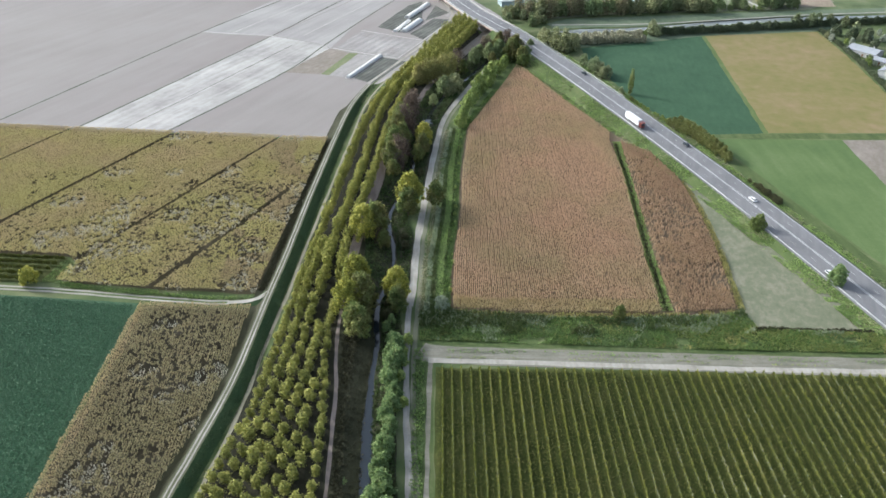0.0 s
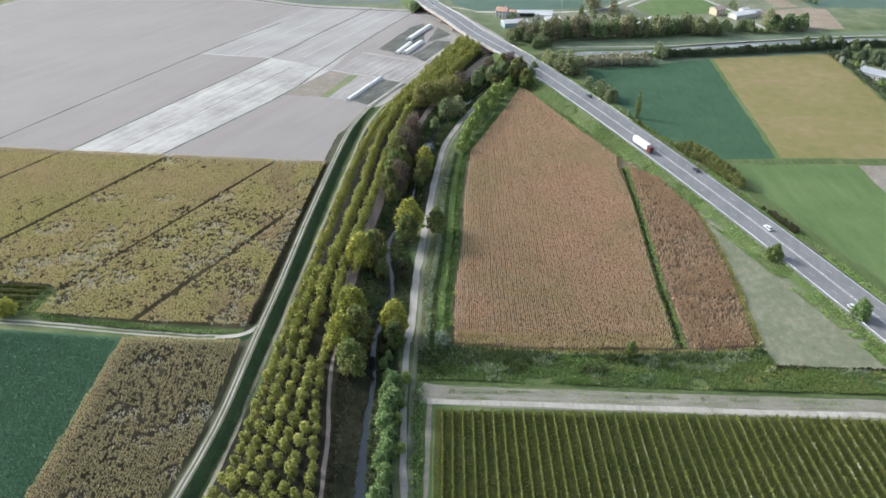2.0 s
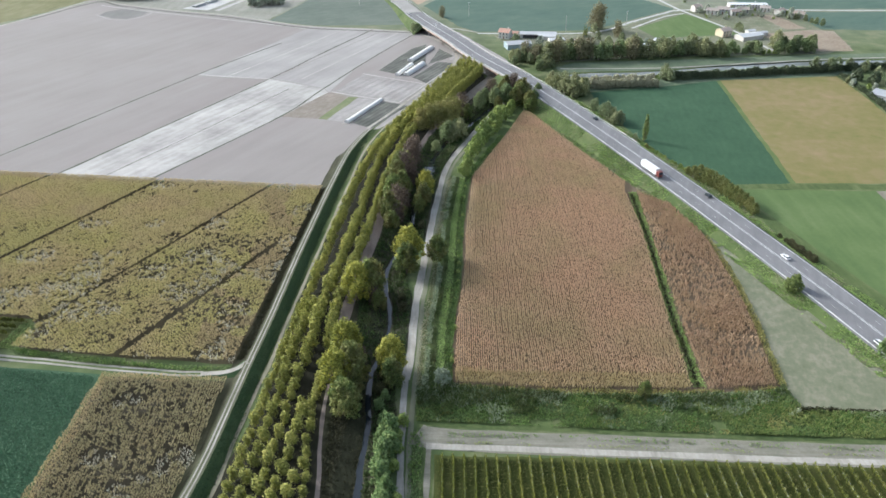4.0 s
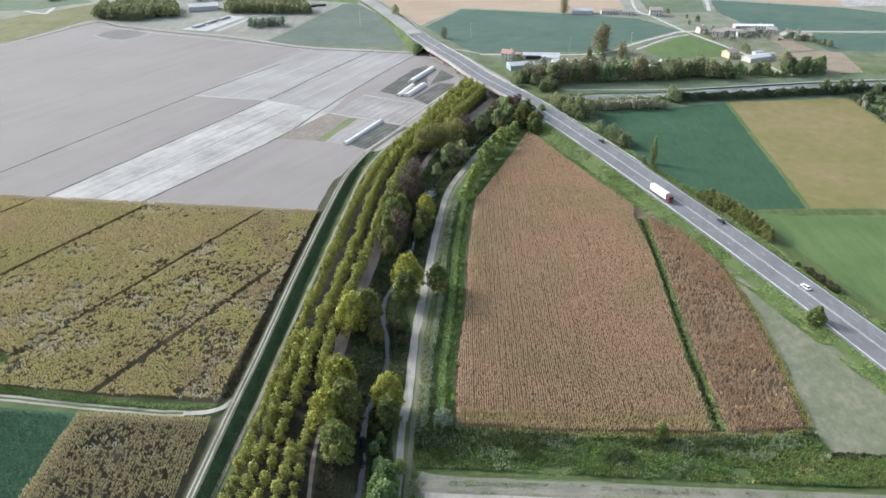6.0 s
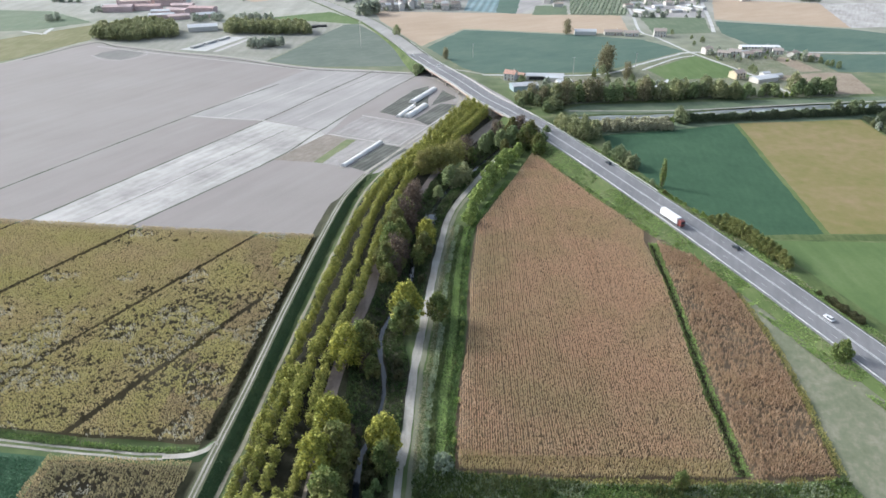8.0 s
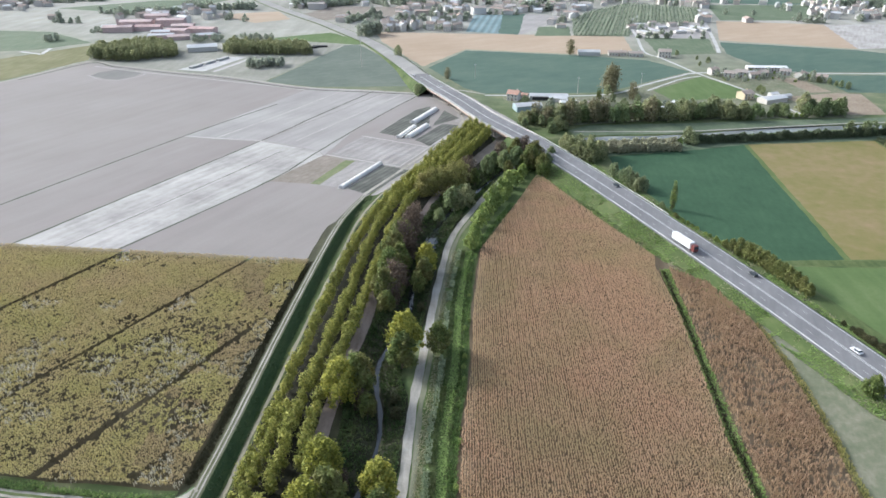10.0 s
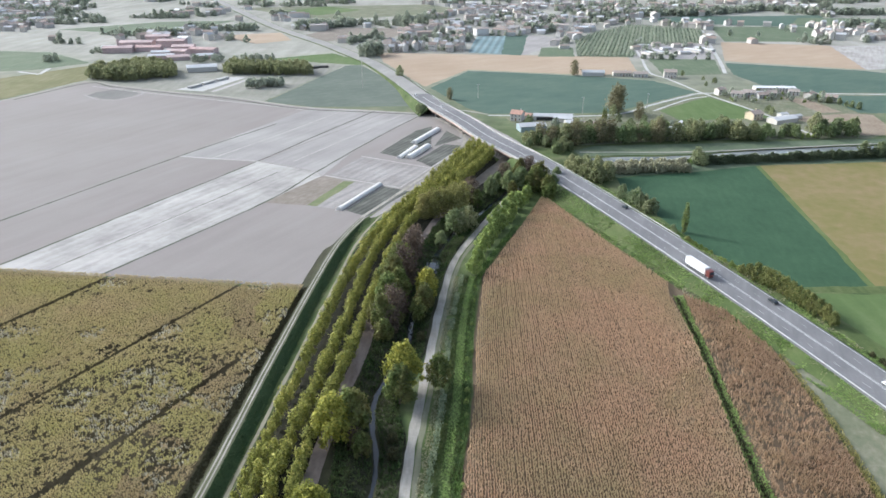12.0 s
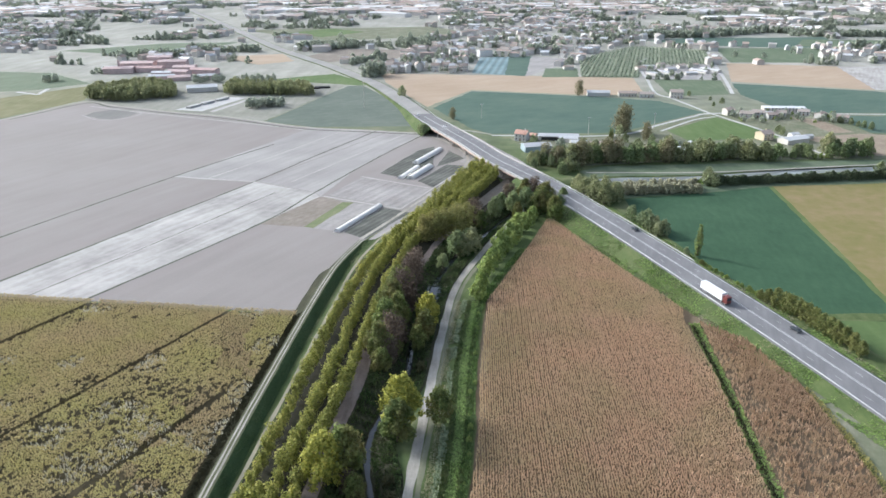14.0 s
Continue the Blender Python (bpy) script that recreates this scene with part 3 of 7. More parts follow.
# ---- tracks and lanes ----
TRACKS = [
    ("gravel_track", [(-47, 418), (-33, 449), (-13, 497), (3, 541), (7, 575), (-6, 612), (-24.6, 637)], 2.0, "gravel", 0.16, "pale gravel track along the plots", False),
    ("plot_path", [(-62, 426), (-45.5, 467.5)], 1.4, "streak", 0.14, "narrow pale path between garden plots", False),
    ("plot_path", [(-78, 484), (-31, 463)], 2.0, "streak", 0.15, "narrow pale path between garden plots", False),
    ("plot_path", [(-61, 524), (-14.5, 500.5)], 1.6, "streak", 0.14, "narrow pale path between garden plots", False),
    ("plot_path", [(-31, 463), (8, 552)], 1.4, "streak", 0.145, "narrow pale path between garden plots", False),
    ("gravel_track", [(-80, 201.3), (-91.5, 201.8), (-113.7, 204.4), (-147, 208.6), (-170, 210.5), (-260, 217), (-330, 222)], 2.8, "gravel", 0.15, "pale two-wheel gravel farm track", True),
    ("footpath", [(-30.5, 437), (-36.5, 422), (-42.3, 401), (-46.2, 378), (-48.8, 345), (-52.2, 300), (-57.0, 237), (-58.4, 212), (-60.4, 190), (-61.7, 172), (-62.3, 158), (-63.6, 145), (-67.6, 117), (-74.0, 70), (-84, -60)], 1.2, "path_edge", 0.15, "narrow pale path along the poplars", False),
    ("grove_path", [(-28, -60), (-30.6, 70), (-32.3, 117), (-34.4, 155), (-37.0, 180), (-37.4, 212), (-37.3, 224)], 1.2, "litter_path", 0.13, "narrow grey-brown path between poplars and river", False),
    ("grove_path", [(-37.2, 226), (-34.6, 262), (-31.2, 290), (-29.8, 314), (-27, 345), (-20, 372), (-12, 400), (-4, 430), (7, 458), (16, 478), (25, 499), (36, 524)], 4.4, "litter_path", 0.13, "grey-brown dirt path between poplars and river", False),
    ("clearing", [(5, 455), (15, 476), (24, 497), (35, 523)], 7.0, "brown", 0.145, "bare brown clearing beside the poplars", False),
    ("gravel_track", [(44, 478), (29.5, 446), (13.8, 405), (4.5, 378), (-0.5, 358), (-4.2, 325), (-6.6, 296), (-8.4, 273), (-10.6, 245), (-11.6, 213), (-12.6, 199)], 3.0, "gravel", 0.16, "pale gravel track along the river", False),
    ("gravel_track", [(-12.5, 201), (-12.8, 193), (-12.3, 170), (-11.5, 150), (-10.3, 132), (-9.2, 115), (-8, 70), (-6, -60)], 2.2, "gravel", 0.165, "narrow pale gravel track beside the willows", False),
    ("track_edge", [(16.5, 404), (7.2, 377), (2.1, 357), (-1.6, 325), (-4.0, 296), (-5.8, 272), (-8.2, 244), (-8.8, 212), (-9.6, 192), (-9.9, 170), (-9.4, 150), (-8.4, 132), (-7.2, 115), (-6.0, 70), (-4, -60)], 1.7, "crest", 0.14, "worn grassy edge of the gravel track", False),
    ("grass_track", [(-4.2, 172), (-4.6, 141), (-4.6, 117), (-4.4, 70), (-3.4, -60)], 1.3, "dirt", 0.14, "narrow dirt track beside the vineyard", False),
    ("dirt_road", [(-8, 175.5), (0, 173.4), (41, 171.4), (79, 169.8), (116, 168.2), (150, 167), (200, 165)], 8.6, "dirt", 0.12, "broad dirt road between vineyard and weeds", False),
    ("dirt_road_rut", [(-5, 170.6), (20, 169.8), (60, 168), (110, 166), (150, 164.8), (200, 163)], 2.2, "gravel", 0.15, "paler worn wheel track of the dirt road", False),
    ("field_ditch", [(-253, 357), (-181, 520), (-137, 606)], 1.3, "ditch", 0.12, "faint dark shallow ditch across the plain", False),
    ("field_ditch", [(-202.3, 353), (-126, 512), (-101, 571), (-77, 625), (-66, 650)], 1.3, "ditch", 0.12, "faint dark shallow ditch across the plain", False),
    ("field_ditch", [(-151, 348), (-103.3, 437), (-86, 486), (-68, 537), (-45.6, 595), (-29, 634)], 1.2, "ditch", 0.12, "faint dark shallow ditch across the plain", False),
    ("wheel_line", [(-180, 521.5), (-160, 517), (-126, 511.5)], 2.0, "streak", 0.125, "faint pale track across the tilled strips", False),
    ("wheel_line", [(-158, 516), (-128, 575), (-97, 640), (-90, 655)], 1.5, "streak", 0.125, "faint pale wheel line along the tilled strip", False),
    ("wheel_line", [(-103, 512), (-75, 570), (-42, 640)], 1.3, "streak", 0.125, "faint pale wheel line along the tilled strip", False),
    ("wheel_line", [(-176, 352), (-140, 424), (-108, 490)], 0.5, "ditch", 0.125, "faint dark furrow in the harrowed strip", False),
    ("wheel_line", [(-125, 653), (-160, 668), (-230, 695), (-300, 722), (-345, 743)], 1.8, "streak", 0.125, "faint pale track along the field's end", False),
    ("hollow_rim", [(-333, 704), (-312, 685), (-297, 683), (-285, 700), (-285, 716), (-300, 731), (-320, 732)], 1.6, "plough_mid", 0.12, "pale rim of the damp hollow", False),
    ("lane_ditch", [(-386, 684), (-356, 757), (-326, 741), (-262, 714.5), (-204, 694), (-131, 657.5), (-73, 646.5), (-27, 638.5)], 2.4, "ditch", 0.13, "dark grassy ditch beside the farm lane", False),
    ("field_lane", [(-470, 480), (-393, 682), (-381.5, 712), (-362, 765), (-326, 747.5), (-262, 721), (-204, 701), (-131, 664), (-73, 652.5), (-25, 644), (2, 655), (27, 641)], 2.8, "gravel", 0.15, "pale farm lane along the plain", False),
    ("lane", [(26.5, 638), (70, 637), (111, 638.5), (139, 649), (165, 676), (189, 698), (210, 716), (228, 727), (299, 729.5), (382, 727), (520, 728), (700, 735)], 3.4, "yard", 0.15, "pale country lane", False),
    ("lane", [(164, 657), (205, 701), (226, 713)], 2.2, "yard", 0.16, "pale track beside the green field", False),
    ("lane", [(226, 727), (212, 797), (203, 828), (216, 918), (233, 1033), (260, 1100)], 3.2, "yard", 0.14, "pale country lane", False),
    ("lane", [(227, 725), (243, 674), (254, 635), (255, 617), (262, 580)], 3.0, "yard", 0.15, "pale lane past the houses", False),
    ("lane", [(367, 1172), (333, 1036), (301, 902), (281, 826)], 4.0, "yard", 0.15, "white gravel lane between fields", False),
    ("canal_track", [(84, 537), (101, 537.5), (163, 540), (238, 553), (299, 563.5), (420, 576)], 1.8, "gravel", 0.14, "pale track along the canal", False),
]
for nm, line, width, mat, z, text, ruts in TRACKS:
    L = curve_through(line, 3.0 if line[0][1] < 600 else 8.0)
    if ruts:
        w = width / 2
        tagged(band(nm, L, [(-w, z), (-0.45, z)], mat, None, 0.35), text, "track", kind="structure")
        tagged(band(nm, L, [(-0.45, z - 0.02), (0.45, z - 0.02)], "grass", None, 0.2), "grass strip between the wheel tracks", "track", kind="structure")
        tagged(band(nm, L, [(0.45, z), (w, z)], mat, None, 0.35), text, "track", kind="structure")
    else:
        tagged(band(nm, L, [(-width / 2, z), (width / 2, z)], mat, None, 0.45 if "track" in nm and width > 2 else 0.4), text, "track", kind="structure")

# ---- the levee that carries the track along the plantation ----
CREST = 2.2
LEVEE = curve_through([(-46.5, 416, 0.15), (-50.8, 396, 1.2), (-54.2, 373, CREST), (-57.6, 333, CREST), (-61.2, 276, CREST), (-63.2, 235, CREST), (-65.2, 204, CREST), (-66.1, 188, CREST), (-67.1, 168, CREST), (-69.1, 150, CREST), (-72.6, 130, CREST), (-75.8, 110, CREST), (-80, 70, CREST), (-89, -60, CREST)], 3.0)
tagged(band("levee_slope", LEVEE, [(1.25, 0.0), (2.2, -1.0), (3.6, -1.9), (6.0, -2.1)], "bank", None, 0.2, True), "short grassy slope to the fields, darkened for the shade of the maize", "levee", kind="structure")
tagged(band("levee_slope", LEVEE, [(-5.2, -2.35), (-3.5, -1.5), (-1.9, -0.3), (-1.5, 0.0)], "levee_grass", None, 0.3, True), "dark green grassy levee slope below the track", "levee", kind="structure")
tagged(band("levee_crest", LEVEE, [(-1.6, -0.02), (1.4, -0.02)], "levee_top", None, 0.1), "dull trodden grass crest of the levee", "levee", kind="structure")
for o0, o1 in ((-0.92, -0.36), (0.32, 0.86)):
    tagged(band("gravel_track", LEVEE, [(o0, 0.05), (o1, 0.05)], "gravel", None, 0.2), "pale gravel wheel track along the levee crest", "track", kind="structure")
RAMP = curve_through([(-65.6, 205, CREST + 0.06), (-68.5, 202.4, 1.7), (-73, 201.4, 0.8), (-80.5, 201.3, 0.15)], 1.0)
tagged(band("track_ramp", RAMP, [(-0.95, 0.0), (0.95, 0.0)], "gravel", None, 0.2), "gravel ramp from the levee down to the fields", "track", kind="structure")

for o0, o1, z0, z1 in ((-2.6, -0.9, -1.2, -0.02), (0.9, 2.6, -0.02, -1.2)):
    tagged(band("ramp_slope", RAMP, [(o0, z0), (o1, z1)], "levee_grass", None, 0.1), "grassy side of the track ramp", "levee", kind="structure")

# ---- the highway on its embankment, and the bridge ----
HIGHWAY = curve_through([(222, -20, 1.4), (189, 95, 1.4), (158.2, 207, 2.0), (125.4, 308, 3.2), (87.5, 408, 5.0), (52, 492, 6.6), (25, 546, 7.0), (7.5, 591, 7.0), (-10.4, 634, 6.5), (-27, 682, 4.5), (-49, 757, 1.8),
                         (-91, 870, 0.7), (-133, 950, 0.5), (-172, 1020, 0.5), (-224, 1102, 0.5), (-303, 1236, 0.5), (-498, 1610, 0.5), (-700, 1990, 0.5)], 5.0)
b0, b1 = int(np.argmin(np.abs(HIGHWAY[:, 1] - 506))), int(np.argmin(np.abs(HIGHWAY[:, 1] - 640)))
HALF = 8.5
joint = int(np.argmin(np.abs(HIGHWAY[:, 1] - 700)))
tagged(band("road", HIGHWAY[: joint + 1], [(-HALF - 0.5, -0.02), (0, 0.08), (HALF, 0)], "asphalt"), "grey worn asphalt four-lane highway", "road", kind="structure")
tagged(band("road", HIGHWAY[joint:], [(-HALF + 1.0, -0.02), (0, 0.08), (HALF - 1.0, 0)], "haze_asphalt"), "asphalt of the highway beyond the bridge, paled for haze", "road", kind="structure")
for k, piece in enumerate((HIGHWAY[: b0 + 1], HIGHWAY[b1:])):
    s = sides_of(piece)
    for sg in (-1, 1):
        v, f = [], []
        for i, (x, y, z) in enumerate(piece):
            run = (z - 0.02) * 1.35
            for o, h in ((HALF - 0.02, z - 0.03), (HALF + 0.8, z - 0.10), (HALF + 0.8 + run, 0.0)):
                v.append((x + sg * s[i, 0] * o, y + sg * s[i, 1] * o, h))
        for i in range(len(piece) - 1):
            for j in range(2):
                q = (i * 3 + j, i * 3 + j + 1, (i + 1) * 3 + j + 1, (i + 1) * 3 + j)
                f.append(q if sg < 0 else tuple(reversed(q)))
        tagged(ob_of("embankment", v, f, "grass", smooth=True), "grassy embankment of the highway", "embankment", kind="structure")


def markings(name, offset, width, dash=0.0, gap=0.0, start=0, text=""):
    """Painted lines along the highway."""
    line = HIGHWAY[HIGHWAY[:, 1] < 690]
    s = sides_of(line)
    P = line[:, :2] + s * offset
    zz = line[:, 2] + 0.08 * (1 - abs(offset) / HALF) + 0.03
    if not dash:
        return tagged(band(name, np.column_stack([P, zz]), [(-width / 2, 0), (width / 2, 0)], "paint"), text, "road marking", kind="structure")
    run = np.concatenate([[0], np.cumsum(np.linalg.norm(np.diff(P, axis=0), axis=1))])
    v, f = [], []
    for a in np.arange(3, run[-1] - dash, dash + gap):
        q = []
        for t, sg in ((a, -1), (a, 1), (a + dash, 1), (a + dash, -1)):
            c = np.array([np.interp(t, run, P[:, 0]), np.interp(t, run, P[:, 1]), np.interp(t, run, zz)])
            n = np.array([np.interp(t, run, s[:, 0]), np.interp(t, run, s[:, 1])])
            q.append((c[0] + sg * n[0] * width / 2, c[1] + sg * n[1] * width / 2, c[2]))
        f.append(tuple(range(len(v), len(v) + 4)))
        v += q
    return tagged(ob_of(name, v, f, "paint"), text, "road marking", kind="structure")


for o, t in ((-7.8, "white edge line"), (7.8, "white edge line"), (-0.35, "white centre line"), (0.35, "white centre line")):
    markings("road_marking", o, 0.28, text=t + " of the highway")
for o in (-4.1, 4.1):
    markings("road_marking", o, 0.11, 3.0, 9.0, text="dashed white lane line of the highway")


# ---- bridge ----
def thing(name, label, category, group="", at=(0, 0, 0)):
    ob = new(name)
    ob.location = at
    return tagged(ob, label, category, group)


def box(bm, x0, y0, z0, x1, y1, z1, bevel=0.0):
    r = bmesh.ops.create_cube(bm, size=1)["verts"]
    bmesh.ops.scale(bm, vec=(x1 - x0, y1 - y0, z1 - z0), verts=r)
    bmesh.ops.translate(bm, vec=((x0 + x1) / 2, (y0 + y1) / 2, (z0 + z1) / 2), verts=r)
    if bevel:
        bmesh.ops.bevel(bm, geom=list({e for v in r for e in v.link_edges}), offset=bevel, segments=1, affect="EDGES")
    return r


def one_box(*a, bevel=0.0):
    bm = bmesh.new()
    box(bm, *a, bevel=bevel)
    return bm


def rod(bm, a, b, r0, r1, n=7):
    """A tapered round bar from a to b."""
    a, b = Vector(a), Vector(b)
    d = b - a
    m = Matrix.Translation((a + b) / 2) @ d.to_track_quat("Z", "Y").to_matrix().to_4x4()
    bmesh.ops.create_cone(bm, cap_ends=True, segments=n, radius1=r0, radius2=r1, depth=d.length, matrix=m)


bridge = thing("bridge", "long concrete highway bridge on piers with red-brown girders", "bridge")
span = HIGHWAY[b0 - 1: b1 + 2]
band("deck", span, [(-HALF - 0.9, -0.02), (-HALF - 0.9, -0.75), (HALF + 0.9, -0.75), (HALF + 0.9, -0.02)], "concrete", bridge)
for sg in (-1, 1):
    band("girder", span, [(sg * (HALF - 0.2), -0.77), (sg * (HALF - 0.2), -2.0), (sg * (HALF - 0.9), -2.0), (sg * (HALF - 0.9), -0.77)], "rust", bridge)
    band("kerb", span, [(sg * (HALF + 0.9), -0.02), (sg * (HALF + 0.9), 0.35), (sg * (HALF + 0.35), 0.35), (sg * (HALF + 0.35), -0.02)], "concrete", bridge)
for fr in (0.04, 0.22, 0.4, 0.58, 0.76, 0.95):
    i = int(fr * (len(span) - 1))
    x, y, z = span[i]
    s = sides_of(span)[i]
    yaw = math.degrees(math.atan2(s[1], s[0]))
    bm = bmesh.new()
    box(bm, -HALF + 0.3, -0.7, z - 2.9, HALF - 0.3, 0.7, z - 2.0, 0.08)
    for o in (-5.4, 0, 5.4):
        rod(bm, (o, 0, -0.3), (o, 0, z - 2.9), 0.65, 0.6, 12)
    ob = part("pier", bm, "concrete", bridge)
    ob.matrix_local = pose(x, y, 0, 0, 0, yaw)

# ---- guard rails ----
for sg, o, piece, text in ((1, HALF - 0.25, HIGHWAY[HIGHWAY[:, 1] < 760], "galvanised"), (-1, HALF + 0.15, HIGHWAY[(HIGHWAY[:, 1] > 380) & (HIGHWAY[:, 1] < 760)], "galvanised")):
    rail = thing("guard_rail", text + " steel guard rail along the highway edge", "guard rail")
    band("rail", piece, [(-sg * o, 0.42), (-sg * o - 0.05, 0.6), (-sg * o, 0.78), (-sg * o + 0.06, 0.6)], "steel", rail)
    s = sides_of(piece)
    bm = bmesh.new()
    for i in range(len(piece)):
        q = piece[i, :2] - sg * s[i] * (o - 0.12)
        box(bm, q[0] - 0.06, q[1] - 0.06, piece[i, 2] - 0.3, q[0] + 0.06, q[1] + 0.06, piece[i, 2] + 0.72)
    tagged(part("posts", bm, "steel", rail), "row of short steel posts", kind="stuff")

# ---- standing crops ----
M["dry_maize"] = leafy("dry_maize_leaves", [(0.0, (0.415, 0.288, 0.19)), (0.4, (0.448, 0.318, 0.214)), (0.8, (0.48, 0.352, 0.242)), (1.0, (0.51, 0.395, 0.285))], 0.025, 0.75, (0.365, 0.305, 0.175), 0.2, 0.3, 1.3)
M["tan_maize"] = leafy("browned_maize_leaves", [(0.0, (0.33, 0.262, 0.145)), (0.5, (0.38, 0.302, 0.175)), (1.0, (0.44, 0.355, 0.215))], 0.04, 0.5, (0.36, 0.315, 0.155), 0.2, 0.3, 1.3)
M["red_maize"] = leafy("withered_maize_leaves", [(0.0, (0.175, 0.117, 0.076)), (0.5, (0.315, 0.222, 0.146)), (1.0, (0.44, 0.338, 0.232))], 0.06, 0.5, (0.325, 0.24, 0.145), 0.18)
M["green_maize"] = leafy("ripening_maize_leaves", [(0.0, (0.34, 0.305, 0.125)), (0.5, (0.378, 0.340, 0.142)), (0.9, (0.412, 0.368, 0.166)), (1.0, (0.44, 0.398, 0.20))], 0.02, 0.7, (0.43, 0.335, 0.2), 0.22, 0.3, 1.32)
M["broken_maize"] = leafy("broken_maize_leaves", [(0.0, (0.195, 0.173, 0.094)), (0.5, (0.258, 0.229, 0.127)), (1.0, (0.335, 0.296, 0.175))], 0.06, 0.5, (0.275, 0.23, 0.135), 0.15)
M["pale_straw"] = leafy("bleached_straw", [(0.0, (0.33, 0.29, 0.21)), (1.0, (0.56, 0.52, 0.42))], 0.1, 0.2, (0.36, 0.32, 0.235), 0.1, 0.0, 1.6)
M["bean_leaf"] = leafy("bean_leaves", [(0.0, (0.047, 0.097, 0.052)), (0.6, (0.055, 0.110, 0.059)), (1.0, (0.064, 0.122, 0.066))], 0.03, 0.4, (0.043, 0.085, 0.047), 0.15)
M["weeds"] = leafy("rank_weeds", [(0.0, (0.045, 0.075, 0.022)), (0.5, (0.10, 0.155, 0.042)), (0.85, (0.17, 0.215, 0.07)), (1.0, (0.27, 0.27, 0.12))], 0.12, 0.6, (0.085, 0.115, 0.055), 0.2, 0.3, 1.75)
M["dark_weeds"] = leafy("ditch_weeds", [(0.0, (0.02, 0.035, 0.012)), (0.6, (0.045, 0.07, 0.022)), (1.0, (0.10, 0.115, 0.04))], 0.1, 0.4, (0.07, 0.062, 0.034), 0.15, 0.3, 1.9)
M["willow_grass"] = leafy("pale_grass_blades", [(0.0, (0.13, 0.16, 0.10)), (1.0, (0.29, 0.31, 0.20))], 0.1, 0.3, (0.14, 0.18, 0.10), 0.1, 0.0, 1.6)
# near-black, with the shade of crop gaps and banks put into the colour
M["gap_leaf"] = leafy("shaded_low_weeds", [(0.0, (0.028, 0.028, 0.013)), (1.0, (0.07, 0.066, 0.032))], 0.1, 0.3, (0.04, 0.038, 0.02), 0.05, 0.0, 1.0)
M["mown_blades"] = leafy("mown_grass_blades", [(0.0, (0.12, 0.185, 0.05)), (0.6, (0.20, 0.275, 0.08)), (1.0, (0.28, 0.34, 0.13))], 0.15, 0.4, (0.13, 0.18, 0.06), 0.2, 0.0)
M["dry_blades"] = leafy("dry_grass_blades", [(0.0, (0.17, 0.16, 0.095)), (0.6, (0.26, 0.24, 0.155)), (1.0, (0.36, 0.335, 0.23))], 0.15, 0.5, (0.12, 0.13, 0.06), 0.15, 0.0)
M["edge_blades"] = leafy("yellow_grass_blades", [(0.0, (0.17, 0.165, 0.05)), (0.6, (0.25, 0.235, 0.08)), (1.0, (0.34, 0.31, 0.13))], 0.15, 0.4, (0.26, 0.21, 0.09), 0.15, 0.0)
M["ditch_blades"] = leafy("ditch_grass_blades", [(0.0, (0.05, 0.045, 0.02)), (1.0, (0.125, 0.105, 0.052))], 0.15, 0.4, (0.09, 0.085, 0.035), 0.1, 0.0, 1.2)
M["light_weeds"] = leafy("light_grass_blades", [(0.0, (0.09, 0.12, 0.035)), (0.6, (0.17, 0.205, 0.06)), (1.0, (0.28, 0.28, 0.11))], 0.1, 0.4, (0.12, 0.16, 0.05), 0.2, 0.0)
M["bank_leaf"] = leafy("bank_grass_blades", [(0.0, (0.035, 0.065, 0.026)), (0.6, (0.06, 0.098, 0.04)), (1.0, (0.085, 0.12, 0.05))], 0.1, 0.3, (0.03, 0.05, 0.02), 0.05, 0.0, 1.0)
# darker copy of the vine leaves: shade low in the rows as colour
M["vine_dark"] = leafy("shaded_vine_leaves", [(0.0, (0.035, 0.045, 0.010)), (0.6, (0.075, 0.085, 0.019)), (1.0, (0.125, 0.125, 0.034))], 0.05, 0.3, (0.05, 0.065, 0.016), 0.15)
M["alley_blades"] = leafy("alley_grass_blades", [(0.0, (0.07, 0.08, 0.02)), (0.6, (0.13, 0.13, 0.035)), (1.0, (0.20, 0.175, 0.06))], 0.1, 0.4, (0.09, 0.10, 0.03), 0.15, 0.0)
M["vine_leaf"] = leafy("vine_leaves", [(0.0, (0.07, 0.085, 0.018)), (0.5, (0.165, 0.175, 0.038)), (0.85, (0.25, 0.24, 0.06)), (1.0, (0.34, 0.30, 0.10))], 0.05, 0.3, (0.12, 0.15, 0.03), 0.25)

MAIZE = [(4, 198), (3.6, 207), (4.5, 229), (8, 263), (9.7, 305), (14, 351), (35, 407), (48, 445), (52, 444), (72, 389), (90.5, 345), (88, 335), (88, 299), (85, 268), (81.7, 229), (80, 195.5), (34, 195)]
def holed(P, centres, radius, turn, stretch=1.8):
    """Which plants stand in one of the gaps: small ovals that lie along the rows."""
    u = np.array((math.sin(radians(turn)), math.cos(radians(turn))))
    out = np.zeros(len(P), bool)
    order = np.argsort(P[:, 1])
    ys_ = P[order, 1]
    for c, r in zip(centres, radius):
        a, b = np.searchsorted(ys_, (c[1] - r * stretch, c[1] + r * stretch))
        k = order[a:b]
        d = P[k] - c
        al = d @ u
        ac = d[:, 0] * u[1] - d[:, 1] * u[0]
        out[k] |= (al / stretch) ** 2 + ac ** 2 < r * r
    return out


